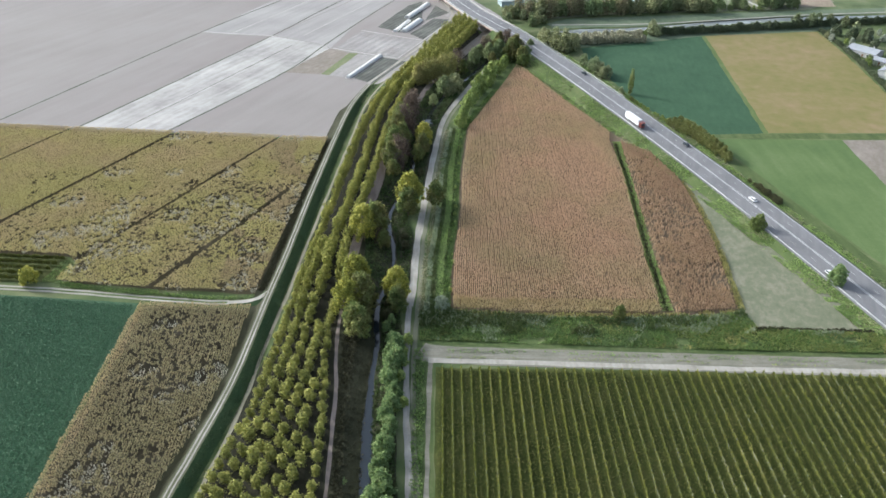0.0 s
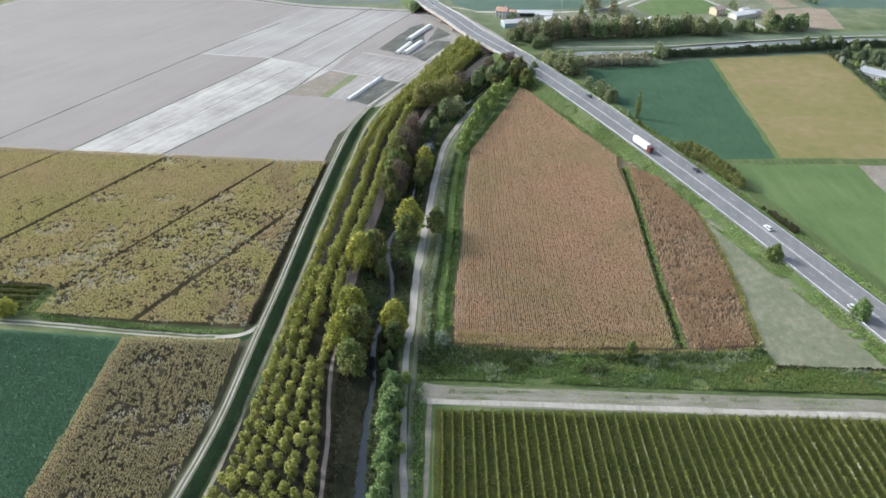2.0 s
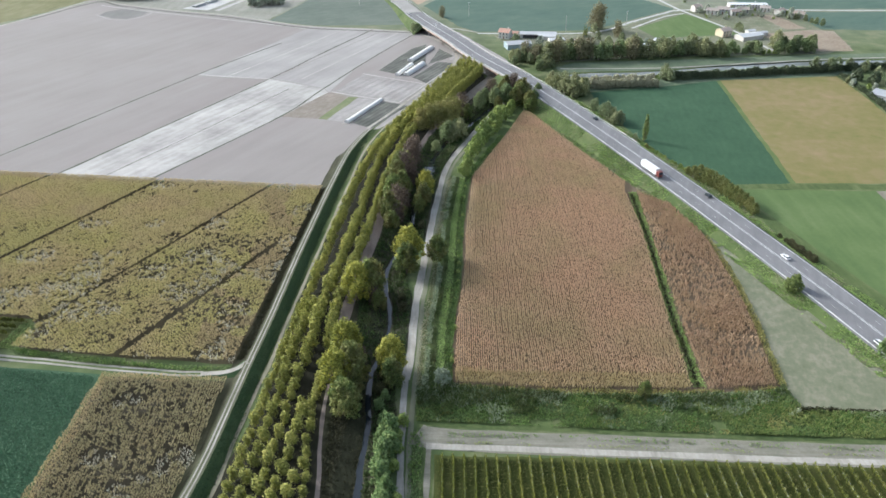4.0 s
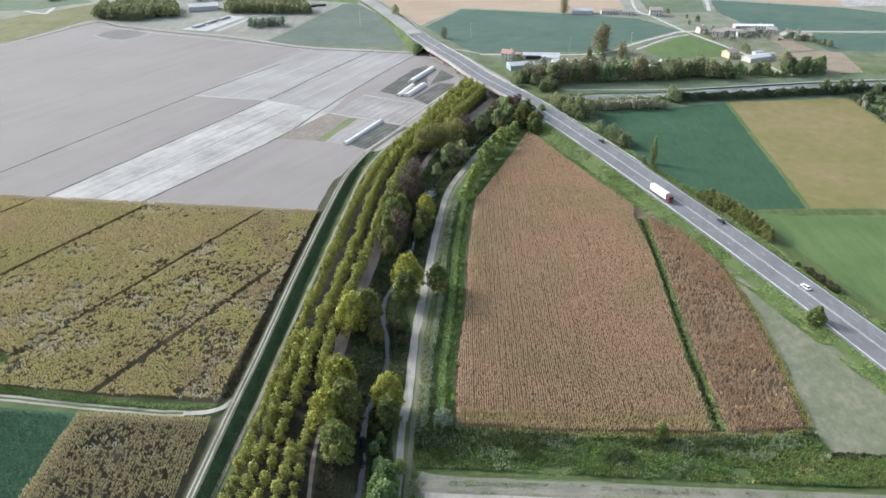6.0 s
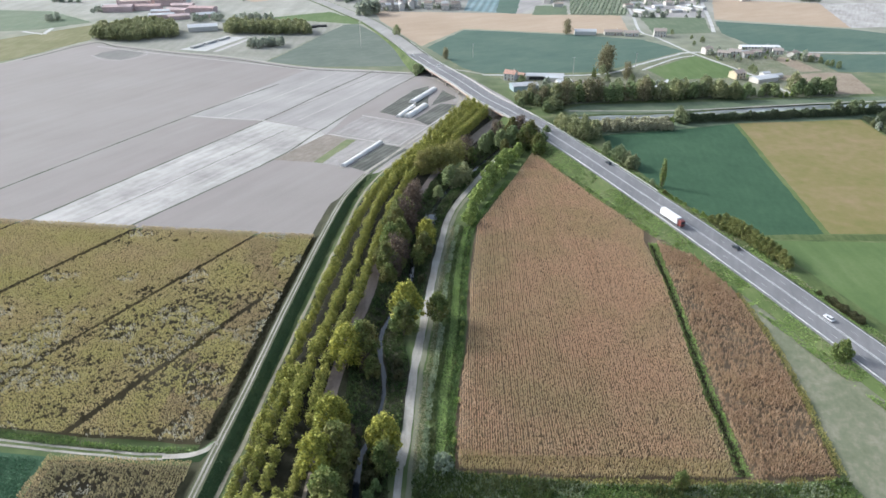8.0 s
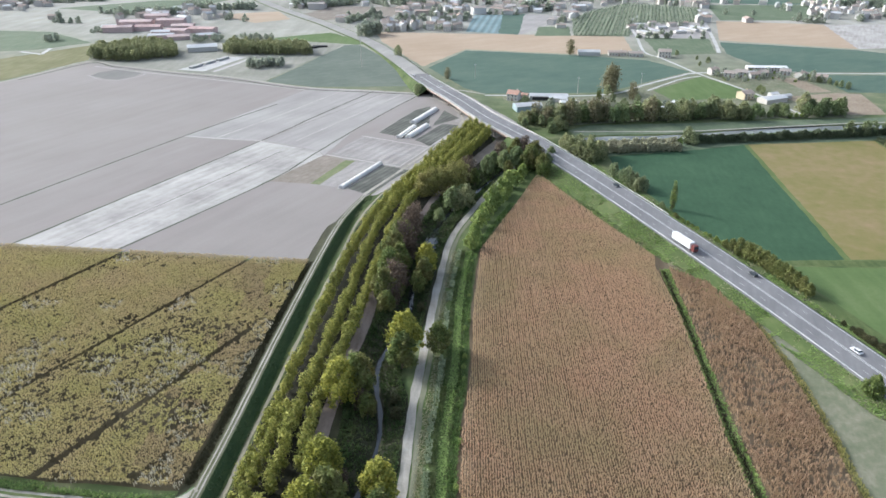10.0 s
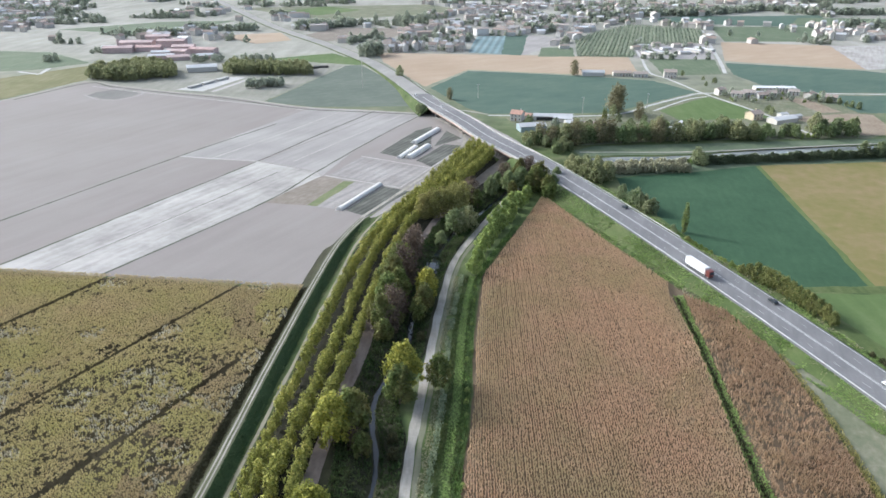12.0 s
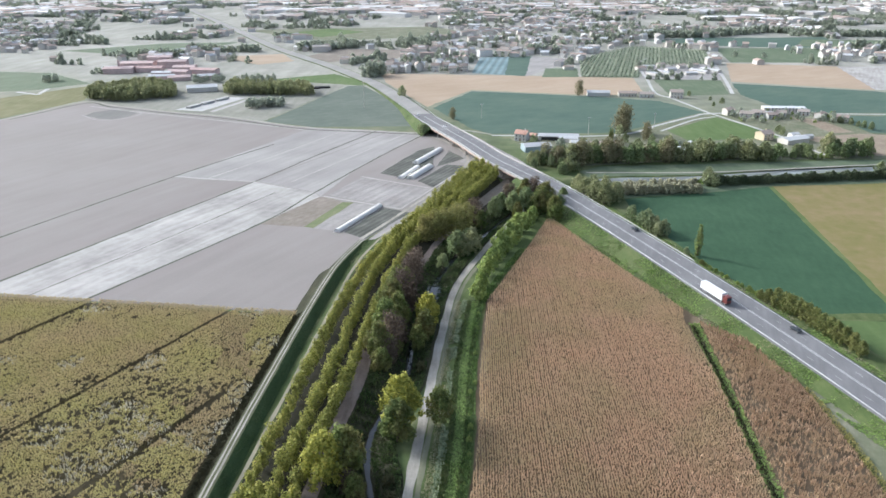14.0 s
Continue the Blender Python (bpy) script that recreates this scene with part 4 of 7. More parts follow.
def gaps_in(corners, n, seed, lo, hi, size, low, power=2.0):
    """Centres and radii of gaps, crowded where a smooth random map is high."""
    rs = np.random.RandomState(seed)
    c = np.array(corners, float)
    Q = c.min(0) + rs.rand(n * 6, 2) * (c.max(0) - c.min(0))
    Q = Q[inside(Q, corners)]
    f = soft_noise(Q, size, seed + 1)
    Q = Q[rs.rand(len(Q)) < np.clip((f - low) * power, 0.03, 1)][:n]
    return Q, rs.uniform(lo, hi, len(Q)) ** 1.0


P = rows_in(MAIZE, 0.8, 0.75, 0.36, 0.14, RNG)
P[:, 0] += 0.35 * (soft_noise(P, 14.0, 5) - 0.5)
c, r = gaps_in(MAIZE, 110, 3, 0.25, 0.5, 30.0, 0.4)
P = P[~holed(P, c, r, 0.8)]
head = P[:, 1] < 201.6
plants("maize", P[~head], 2.0 * RNG.uniform(0.8, 1.12, (~head).sum()), 0.26, 0.28, 3, "dry_maize", RNG, 0.06, "standing dry brown maize in close rows", "maize", 0.7, (0.75, 1.1), 0.3)
HEAD = [(4, 197.5), (3.6, 204), (40, 202), (80, 202), (80, 195), (34, 194.8)]
P = rows_in(HEAD, 92, 0.8, 0.4, 0.06, RNG)
plants("maize", P, 1.9 * RNG.uniform(0.8, 1.12, len(P)), 0.28, 0.3, 3, "tan_maize", RNG, 0.06, "dry brown maize of the headland, its rows across", "maize")
EAST = [(94, 335), (106.5, 322), (113.5, 294), (114, 263), (112.7, 237), (107.5, 196.5), (84.6, 195), (86.0, 229), (89.0, 268), (91.4, 299)]
P = rows_in(EAST, -2, 0.8, 0.42, 0.07, RNG)
c, r = gaps_in(EAST, 900, 13, 0.3, 0.6, 18.0, 0.4)
bare = (np.abs(P[:, 1] - 222 - 3 * soft_noise(P, 9.0, 61)) < 1.5) | (np.abs(P[:, 1] - 261 - 3 * soft_noise(P, 9.0, 62)) < 1.0)
low = holed(P, c, r, -2, 1.4)
keep = ~low & (~bare | (RNG.rand(len(P)) < 0.85))
plants("maize", P[keep], np.where(bare, 1.45, 1.9)[keep] * RNG.uniform(0.7, 1.12, keep.sum()), 0.27, 0.26, 4, "red_maize", RNG, 0.06, "withered reddish-brown maize, partly lodged", "maize")

LEFT = [(-292, 360), (-202, 351), (-61.5, 338), (-71, 206.5), (-110, 208.6), (-149.5, 213.2), (-147.9, 226), (-152, 230.4), (-182, 233.2), (-292, 241.6)]
P = rows_in(LEFT, ROW, 0.8, 0.42, 0.10, RNG)
n_way = np.array((math.cos(radians(ROW)), -math.sin(radians(ROW))))
off = P @ n_way
ditches = [np.array(q) @ n_way for q in ((-212, 332), (-170, 297), (-125, 268), (-92, 246))]
gap = np.min([np.abs(off - d) / w for d, w in zip(ditches, (0.8, 1.15, 0.95, 1.1))], axis=0)
gap = np.where((np.abs(off - ditches[3]) < 1.5) & (P[:, 1] > 283), 2.0, gap)      # the last ditch ends short of the levee
c, r = gaps_in(LEFT, 1000, 21, 0.36, 0.72, 24.0, 0.42, 2.2)
hole = holed(P, c, r, ROW, 1.5)
c, r = gaps_in([(-150, 229), (-146, 217), (-110, 210), (-72, 208), (-67, 280), (-73, 315), (-118, 296)], 900, 23, 0.36, 0.74, 11.0, 0.36, 2.0)
hole |= holed(P, c, r, ROW, 1.3)
hole &= (off > ditches[1]) | (soft_noise(P, 9.0, 29) > 0.8)      # the far strip stands whole
low_end = np.exp(-((P[:, 0] + 100) / 38) ** 2 - ((P[:, 1] - 245) / 42) ** 2)      # the crop is thinnest at this corner
patchy = (soft_noise(P, 13.0, 27) > 0.72 - 0.24 * low_end) & (soft_noise(P, 1.6, 28) > 0.45)
patchy &= off > ditches[1]
keep = (gap > 1.0) & ~hole & ~(patchy & (RNG.rand(len(P)) < 0.8))
from_north = 352.5 - 0.0925 * (P[:, 0] + 202) - P[:, 1]
browned = (from_north < 5.0 + 3.0 * soft_noise(P, 7.0, 71)) | ((P[:, 0] > -92 + 8 * soft_noise(P, 10.0, 72)) & (soft_noise(P, 6.0, 73) > 0.5))
for pick, mat, text in ((keep & ~browned, "green_maize", "yellow-green ripening maize with gaps"), (keep & browned, "tan_maize", "browned maize along the edge of the field")):
    plants("maize", P[pick], 2.2 * RNG.uniform(0.93, 1.05, pick.sum()), 0.42, 0.34, 5, mat, RNG, 0.05, text, "maize", 0.9, (0.8, 1.06), 0.6)
# dark blades in the gaps stand in for the shade between stalks
k = hole & (gap > 1.0)
plants("gap_weeds", P[k], 0.5 * RNG.uniform(0.6, 1.2, k.sum()), 0.3, 0.3, 2, "gap_leaf", RNG, 0.05, "low dark blades for the shade in the maize gaps", "weeds")
low = (gap > 1.0) & patchy & ~hole
plants("fallen_maize", P[low], 1.5 * RNG.uniform(0.7, 1.2, low.sum()), 0.45, 0.28, 2, "pale_straw", RNG, 0.05, "pale bleached broken maize stalks", "maize")
PLOT = [(-112.3, 199.8), (-70.5, 198), (-71.5, 157), (-75, 137), (-81, 112), (-84, 80), (-113.3, 80)]
P = rows_in(PLOT, -2, 0.8, 0.45, 0.06, RNG)
c, r = gaps_in([(-106, 196), (-75, 194), (-76, 157), (-79, 137), (-86, 112), (-88, 85), (-108, 85)], 560, 31, 0.38, 0.72, 16.0, 0.3, 2.0)
hole = holed(P, c, r, 0, 1.5)
patchy = (soft_noise(P, 11.0, 37) > 0.74) & (soft_noise(P, 1.8, 38) > 0.45)
keep = ~hole & ~patchy
rim_ = (P[:, 0] < -109.6 + 1.6 * soft_noise(P, 4.0, 75)) | (P[:, 1] > 195.5 + 2.0 * soft_noise(P, 4.0, 76))
for pick, mat, text in ((keep & ~rim_, "broken_maize", "dry greenish-brown maize with many gaps"), ((keep | hole) & rim_, "tan_maize", "tan maize rows along the edge of the plot")):
    plants("maize", P[pick], 2.2 * RNG.uniform(0.85, 1.1, pick.sum()), 0.38, 0.31, 5, mat, RNG, 0.05, text, "maize", 0.85, (0.85, 1.05), 0.5)
plants("gap_weeds", P[hole], 0.5 * RNG.uniform(0.6, 1.2, hole.sum()), 0.3, 0.3, 2, "gap_leaf", RNG, 0.05, "low dark blades for the shade in the maize gaps", "weeds")
low = patchy & ~hole
plants("fallen_maize", P[low], 0.9 * RNG.uniform(0.6, 1.2, low.sum()), 0.5, 0.3, 2, "pale_straw", RNG, 0.05, "pale bleached broken maize stalks", "maize")
BEANS = [(-200, 209), (-170, 205.5), (-114.5, 200), (-114.3, 100), (-160, 100), (-200, 150)]
P = rows_in(BEANS, 6, 0.75, 0.6, 0.12, RNG)
plants("bean_plants", P, 0.5 * RNG.uniform(0.85, 1.1, len(P)), 0.45, 0.5, 3, "bean_leaf", RNG, 0.06, "dense dark green bean plants", "beans")

# rank weeds of the ditch belt, the verges and the field edges
def weeds(corners, density, height, mat, name="weeds", label="rank green weeds and grass", reach=0.5, wide=0.45, z=0.05, thin=0.0):
    c = np.array(corners, float)
    lo, hi = c.min(0), c.max(0)
    n = int((hi - lo).prod() * density)
    P = lo + RNG.rand(n, 2) * (hi - lo)
    P = P[inside(P, corners)]
    f = soft_noise(P, 4.0, 41)
    if thin:
        k = f > thin
        P, f = P[k], f[k]
    return plants(name, P, height * (0.45 + f) * RNG.uniform(0.6, 1.2, len(P)), reach, wide, 2, mat, RNG, z, label, "weeds")


def along(line, width, offset=0.0):
    """The outline of a strip along a line, as corners."""
    L = curve_through(line, 8.0)
    s = sides_of(L)
    return [tuple(q) for q in L[:, :2] + s * (offset - width / 2)] + [tuple(q) for q in (L[:, :2] + s * (offset + width / 2))[::-1]]


BELT = [(-8, 180.5), (-9, 194), (3, 196), (44, 192.5), (84, 192.5), (110, 195), (112, 186), (150, 184), (163, 182), (168, 173), (80, 176), (3, 180)]


def belt_growth(n, mat, height, seed, low, high, label, grow=lambda P: 0.0):
    """One growth of the belt: it stands where its own patch map is high."""
    c = np.array(BELT, float)
    P = c.min(0) + RNG.rand(n, 2) * (c.max(0) - c.min(0))
    P = P[inside(P, BELT)]
    f = 0.65 * soft_noise(P * np.array((0.6, 1.0)), 5.0, seed) + 0.35 * soft_noise(P, 1.8, seed + 1) + grow(P)
    P, f = P[(f > low) & (f < high)], f[(f > low) & (f < high)]
    plants("weeds", P, height * (0.35 + f) * RNG.uniform(0.6, 1.25, len(P)), 0.36, 0.26, 3, mat, RNG, 0.09, label, "weeds")


to_east = lambda P: 0.0022 * (P[:, 0] - 70)
to_ditch = lambda P: 0.03 * (P[:, 1] - np.interp(P[:, 0], [-8, 44, 84, 160], [188, 186.5, 186, 182])) - 0.0012 * (P[:, 0] - 50)
belt_growth(30000, "weeds", 0.9, 301, 0.25, 2.0, "rank green weeds and grass")
belt_growth(20000, "dark_weeds", 1.6, 305, 0.62, 2.0, "tall dark weeds along the ditch", to_ditch)
belt_growth(20000, "willow_grass", 1.1, 309, 0.60, 2.0, "grey-green weeds", to_ditch)
belt_growth(30000, "light_weeds", 0.7, 313, 0.52, 2.0, "light yellow-green grass", to_east)
belt_growth(16000, "edge_blades", 0.5, 317, 0.60, 2.0, "yellowish dry grass", to_east)
EDGE = [(2.6, 196), (3.0, 207), (3.6, 229), (6.6, 263), (8.4, 305), (13, 351), (34, 407)]
near_edge = EDGE[:6]
weeds(along([(x - 1.3, y) for x, y in EDGE], 2.6), 6.0, 1.2, "weeds", "verge_weeds", "tall green weeds at the edge of the maize")
weeds(along([(x - 2.3, y) for x, y in near_edge], 0.9), 6.0, 1.3, "dark_weeds", "verge_weeds", "dark weeds at the foot of the maize edge")
weeds(along([(x - 4.3, y) for x, y in near_edge], 3.0), 8.0, 0.35, "mown_blades", "verge_grass", "bright green mown grass strip on the verge", 0.4, 0.35)
weeds(along([(x - 6.7, y) for x, y in near_edge], 1.7), 7.0, 0.9, "dark_weeds", "ditch_weeds", "dark green growth in the ditch beside the track")
weeds(along([(x - 8.6, y) for x, y in near_edge], 1.9), 6.0, 1.1, "willow_grass", "verge_shrubs", "pale grey-green shrubby growth along the ditch", 0.55, 0.5, 0.05, 0.3)
weeds(along([(x - 10.4, y) for x, y in near_edge], 2.8), 9.0, 0.35, "dry_blades", "verge_grass", "dry straw-coloured grass beside the gravel track", 0.35, 0.3, 0.06, 0.25)
weeds([(-8.5, 72), (-9.4, 132), (-10, 176), (-6, 176), (-6, 72)], 4.0, 0.8, "weeds", "verge_weeds", "green weeds between track and vineyard")
weeds(along([(92, 335), (89.5, 299), (87.3, 268), (84, 229), (82.5, 196)], 4.0), 7.0, 0.55, "mown_blades", "strip_weeds", "bright green weeds in the field drain")
weeds(along([(91.0, 332), (89.0, 299), (87.0, 268), (83.7, 229), (82.2, 196)], 1.1), 9.0, 0.8, "gap_leaf", "drain_weeds", "dark weeds in the field drain")
for a, b in (((-223, 311.5), (-201, 352)), ((-193, 254), (-149, 344)), ((-151, 216), (-96, 335)), ((-108, 208), (-74, 290))):
    weeds(along([a, b], 1.6 if a[1] > 340 else 1.8), 5.0, 0.6, "ditch_blades", "ditch_grass", "dark brownish grass along a shallow field ditch", 0.45, 0.3)
weeds(along([(-150, 213.6), (-126, 208.2), (-108, 206), (-86, 203.8), (-72, 204)], 2.0), 6.0, 0.8, "weeds", "verge_weeds", "green grass along the farm track")
sl = sides_of(LEVEE)
n = 9000
i = RNG.randint(0, len(LEVEE), n)
o = -RNG.uniform(1.7, 5.4, n)
way = np.column_stack([-sl[i, 1], sl[i, 0]])
P = LEVEE[i, :2] + sl[i] * o[:, None] + way * RNG.uniform(-1.6, 1.6, (n, 1))
plants("bank_grass", P, RNG.uniform(0.2, 0.5, n), 0.3, 0.35, 2, "bank_leaf", RNG, np.maximum(0, LEVEE[i, 2] + np.interp(-o, [1.5, 1.9, 3.8, 5.8], [0, -0.3, -1.5, -2.3])), "dark green grass on the levee slope", "grass")
n = 16000      # near-black blades stand in for the shade beside the maize
i = RNG.randint(0, len(LEVEE), n)
o = RNG.uniform(1.9, 5.6, n)
P = LEVEE[i, :2] + sl[i] * o[:, None] + np.column_stack([-sl[i][:, 1], sl[i][:, 0]]) * RNG.uniform(-1.6, 1.6, (n, 1))
ok = (P[:, 1] > 208) & (P[:, 1] < 338)
plants("bank_grass", P[ok], RNG.uniform(0.3, 0.7, ok.sum()), 0.3, 0.35, 2, "gap_leaf", RNG, np.maximum(0.05, LEVEE[i, 2] + np.interp(o, [1.25, 2.2, 3.6, 6.0], [0, -1.0, -1.9, -2.1]))[ok], "near-black blades for the shade between the track and the maize", "grass")
TRACK_Y, TRACK_X = [-60, 70, 115, 132, 150, 170, 193, 213, 245, 273, 296, 325, 358, 378, 405, 446, 478], [-6, -8, -9.2, -10.3, -11.5, -12.3, -12.8, -11.6, -10.8, -8.6, -7.1, -5.0, -0.4, 4.2, 13.4, 29.2, 44]
def slope_growth(side, y0, y1, n, height, mat, low, seed, label):
    """Grass and weeds on a side of the highway embankment; low: how bare the ground may be."""
    H_ = HIGHWAY[(HIGHWAY[:, 1] > y0) & (HIGHWAY[:, 1] < y1)]
    sh = sides_of(H_)
    i = RNG.randint(0, len(H_) - 1, n)
    o = RNG.uniform(HALF + 0.9, HALF + 1.6 + 1.35 * H_[i, 2] + 3.0)
    P = H_[i, :2] + (H_[i + 1, :2] - H_[i, :2]) * RNG.rand(n, 1) + side * sh[i] * o[:, None]
    z = np.maximum(0.03, H_[i, 2] - 0.1 - (o - HALF - 0.8) / 1.35)
    k = soft_noise(P, 9.0, seed) * 0.6 + soft_noise(P, 2.5, seed + 1) * 0.4 > low
    plants("embankment_weeds", P[k], height * RNG.uniform(0.5, 1.2, k.sum()), 0.5, 0.45, 2, mat, RNG, z[k], label, "weeds")


for side, y0, y1 in ((-1, 150, 470), (1, 150, 490)):
    slope_growth(side, y0, y1, 14000, 0.4, "mown_blades", 0.42, 201, "light green grass on the highway embankment")
    slope_growth(side, y0, y1, 12000, 0.5, "weeds", 0.62, 205, "rank dark green weeds on the highway embankment")
    slope_growth(side, y0, y1, 7000, 0.35, "dry_blades", 0.56, 209, "dry grass on the highway embankment")
BANK = near_river[(near_river[:, 1] > 90)]
sb = sides_of(BANK)
for side in (-1, 1):
    n = 17000 if side < 0 else 14000
    i = RNG.randint(0, len(BANK) - 1, n)
    o = RNG.uniform(1.4, 11.5 if side < 0 else 8.4, n)
    P = BANK[i] + (BANK[i + 1] - BANK[i]) * RNG.rand(n, 1) + side * sb[i] * o[:, None]
    d = np.min(np.hypot(P[:, None, 0] - BANK[None, :, 0], P[:, None, 1] - BANK[None, :, 1]), axis=1)
    k = (d > 1.3) & ((side < 0) | (P[:, 0] < np.interp(P[:, 1], TRACK_Y, TRACK_X) - 2.1)) & ((side > 0) | (P[:, 0] > np.interp(P[:, 1], [117, 155, 180, 224, 262, 290, 314, 345, 372, 400, 432], [-31, -33.2, -35.6, -34.6, -31.6, -28.4, -27, -24.4, -17.2, -10.4, -1.5])))
    P, d = P[k], d[k]
    # beside the plantation the growth is darker still, tree shade in its colour
    near = (P[:, 1] < 195) & (side < 0)
    for pick, mat, size in ((~near, "dark_weeds", 1.0), (near, "gap_leaf", 0.6)):
        if pick.any():
            plants("bank_weeds", P[pick], size * RNG.uniform(0.5, 1.5, pick.sum()), 0.6, 0.45, 3, mat, RNG, np.clip((d[pick] - 7.5) * 0.5, -2.3, 0), "dark bushy growth on the river bank", "weeds")

# ---- vineyard: one trellis row after another ----
def vine_row(x, y0, y1, name_group):
    n = int(abs(y1 - y0) / 0.55)
    y = np.linspace(y0, y1, n)
    y = np.repeat(y, 7) + RNG.uniform(-0.4, 0.4, n * 7)
    P = np.column_stack([x + RNG.normal(0, 0.13, len(y)), y])
    row = thing("vine_row", "trellised row of yellow-green grape vines", "vine row", name_group)
    top = plants("foliage", P[::2], RNG.uniform(1.5, 2.0, len(P[::2])), 0.24, 0.30, 2, "vine_leaf", RNG, 0.05, flat=0.7)
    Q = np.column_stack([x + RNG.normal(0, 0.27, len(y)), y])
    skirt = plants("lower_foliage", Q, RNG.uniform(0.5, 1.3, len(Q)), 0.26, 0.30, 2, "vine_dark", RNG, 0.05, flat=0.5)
    for ob in (top, skirt):
        ob.parent = row
        for key in ("label", "category", "kind"):
            if key in ob:
                del ob[key]
    bm = bmesh.new()
    rod(bm, (x, y0, 0), (x, y0, 1.9), 0.06, 0.05, 5)
    part("end_post", bm, "bark", row)
    bm = bmesh.new()
    rod(bm, (x, y0, 1.5), (x, y1, 1.5), 0.012, 0.012, 4)
    part("wire", bm, "steel", row)


def alley(x, y0, y1):
    """Mown grass and fallen leaves down the middle of one alley."""
    n = int((y0 - y1) * 4)
    P = np.column_stack([x + RNG.normal(0, 0.28, n), RNG.uniform(y1, y0, n)])
    P = P[soft_noise(P, 7.0, 55) + 0.3 * RNG.rand(n) > 0.42]
    plants("alley_grass", P, RNG.uniform(0.12, 0.3, len(P)), 0.32, 0.3, 2, "alley_blades", RNG, 0.05, "yellowish grass down a vineyard alley", "grass")


x = -0.2
while x < 158:
    alley(x + 1.5, 166.0 - 0.028 * x, 98.0)
    vine_row(x, 166.6 - 0.028 * x, 98.0 if x > 70 else -20.0, "rows of the vineyard")
    x += 3.1


def small_vine_row(y, x0, x1):
    n = int((x1 - x0) * 11)
    P = np.column_stack([RNG.uniform(x0, x1, n), y + RNG.normal(0, 0.22, n)])
    P[:, 1] += (P[:, 0] + 157) * -0.075
    plants("vine_row", P, RNG.uniform(1.5, 2.2, n), 0.32, 0.4, 3, "vine_dark", RNG, 0.07, "dark green row of a small vineyard", "vine row", 0.6)


for k in range(5):
    small_vine_row(214.6 + 3.5 * k, -240, -158.5 + 1.4 * k)
weeds([(-156, 214), (-150.2, 213.6), (-148.6, 226), (-151.5, 229.4), (-154, 228)], 6.0, 0.35, "weeds", "grass", "rough bright grass beside a small vineyard", 0.4, 0.35, 0.07)
weeds(along([(-148, 211.9), (-128, 209.2), (-108, 207.2)], 2.0), 9.0, 0.6, "weeds", "edge_grass", "dark rank grass along the maize", 0.4, 0.35, 0.06)

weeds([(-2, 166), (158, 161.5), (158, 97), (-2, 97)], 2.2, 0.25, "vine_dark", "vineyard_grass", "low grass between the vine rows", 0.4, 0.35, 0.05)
weeds(along([(0, 175.2), (60, 173), (110, 170.8), (165, 168.6)], 1.8), 3.0, 0.35, "weeds", "road_grass", "low grass on the crown of the dirt road", 0.4, 0.35, 0.12, 0.45)
weeds(along([(0, 172.0), (60, 170.4), (110, 168.4), (165, 166.3)], 1.2), 3.0, 0.3, "light_weeds", "road_grass", "low grass along the worn wheel track", 0.35, 0.3, 0.13, 0.5)
weeds(along([(4, 195.6), (34, 193.6), (80, 193.6), (108, 195.2)], 2.4), 8.0, 0.7, "edge_blades", "headland_grass", "dry yellow-green grass at the end of the maize", 0.45, 0.4, 0.09, 0.2)
weeds(along([(110, 186.3), (130, 185.6), (152, 184.6)], 1.3), 14.0, 0.7, "gap_leaf", "ditch_weeds", "dark overgrown ditch at the field's end")

weeds(along([(115.2, 292), (115.8, 263), (114.2, 237), (110.6, 205), (109.6, 197)], 2.6), 8.0, 0.8, "edge_blades", "edge_grass", "yellowish dry grass along the maize edge", 0.4, 0.3)


# ---- trees ----
def crown(name, lobes, n, card, mat, rng, droop=0.0):
    """A crown of many leaf sprays: each a small bent card in one of several uneven lobes (centre, radii)."""
    lob = np.array([(*c, *r) for c, r in lobes], float)
    wt_ = (lob[:, 3] * lob[:, 4] * lob[:, 5]) ** 0.67
    pick = rng.choice(len(lob), n, p=wt_ / wt_.sum())
    d = rng.normal(size=(n, 3))
    d /= np.linalg.norm(d, axis=1)[:, None]
    r = rng.uniform(0.2, 1.08, n) ** 0.45 * rng.choice([1.0, 1.0, 1.0, 1.3], n)
    P = lob[pick, :3] + d * lob[pick, 3:] * r[:, None]
    nrm = d + rng.normal(0, 0.6, (n, 3)) + np.array((0, 0, 0.35))
    nrm /= np.linalg.norm(nrm, axis=1)[:, None]
    up = np.tile(np.array((0.0, 0.0, 1.0)), (n, 1)) + rng.normal(0, 0.5, (n, 3))
    u = np.cross(up, nrm)
    u /= np.linalg.norm(u, axis=1)[:, None] + 1e-6
    v = np.cross(nrm, u)
    s = card * rng.uniform(0.55, 1.3, n)[:, None]
    co = np.empty((n, 4, 3))
    co[:, 0] = P - v * s * 0.55
    co[:, 1] = P + u * s * 0.42 + v * s * 0.05 - nrm * s * 0.12
    co[:, 2] = P + v * s * 0.6 - np.array((0, 0, droop)) * s
    co[:, 3] = P - u * s * 0.42 + v * s * 0.1 - nrm * s * 0.12
    return array_mesh(name, co.reshape(-1, 3), 4, mat)


def trunk(name, h, r, limbs, mat="bark"):
    bm = bmesh.new()
    rod(bm, (0, 0, -0.4), (0.05, 0.03, h * 0.45), r, r * 0.7, 7)
    rod(bm, (0.05, 0.03, h * 0.43), (0, 0, h), r * 0.7, r * 0.2, 6)
    for z0, a, reach, rise in limbs:
        rod(bm, (0, 0, z0), (reach * math.cos(a), reach * math.sin(a), z0 + rise), r * 0.38, r * 0.1, 5)
    me = bpy.data.meshes.new(name)
    bm.to_mesh(me)
    bm.free()
    me.materials.append(M[mat])
    return me


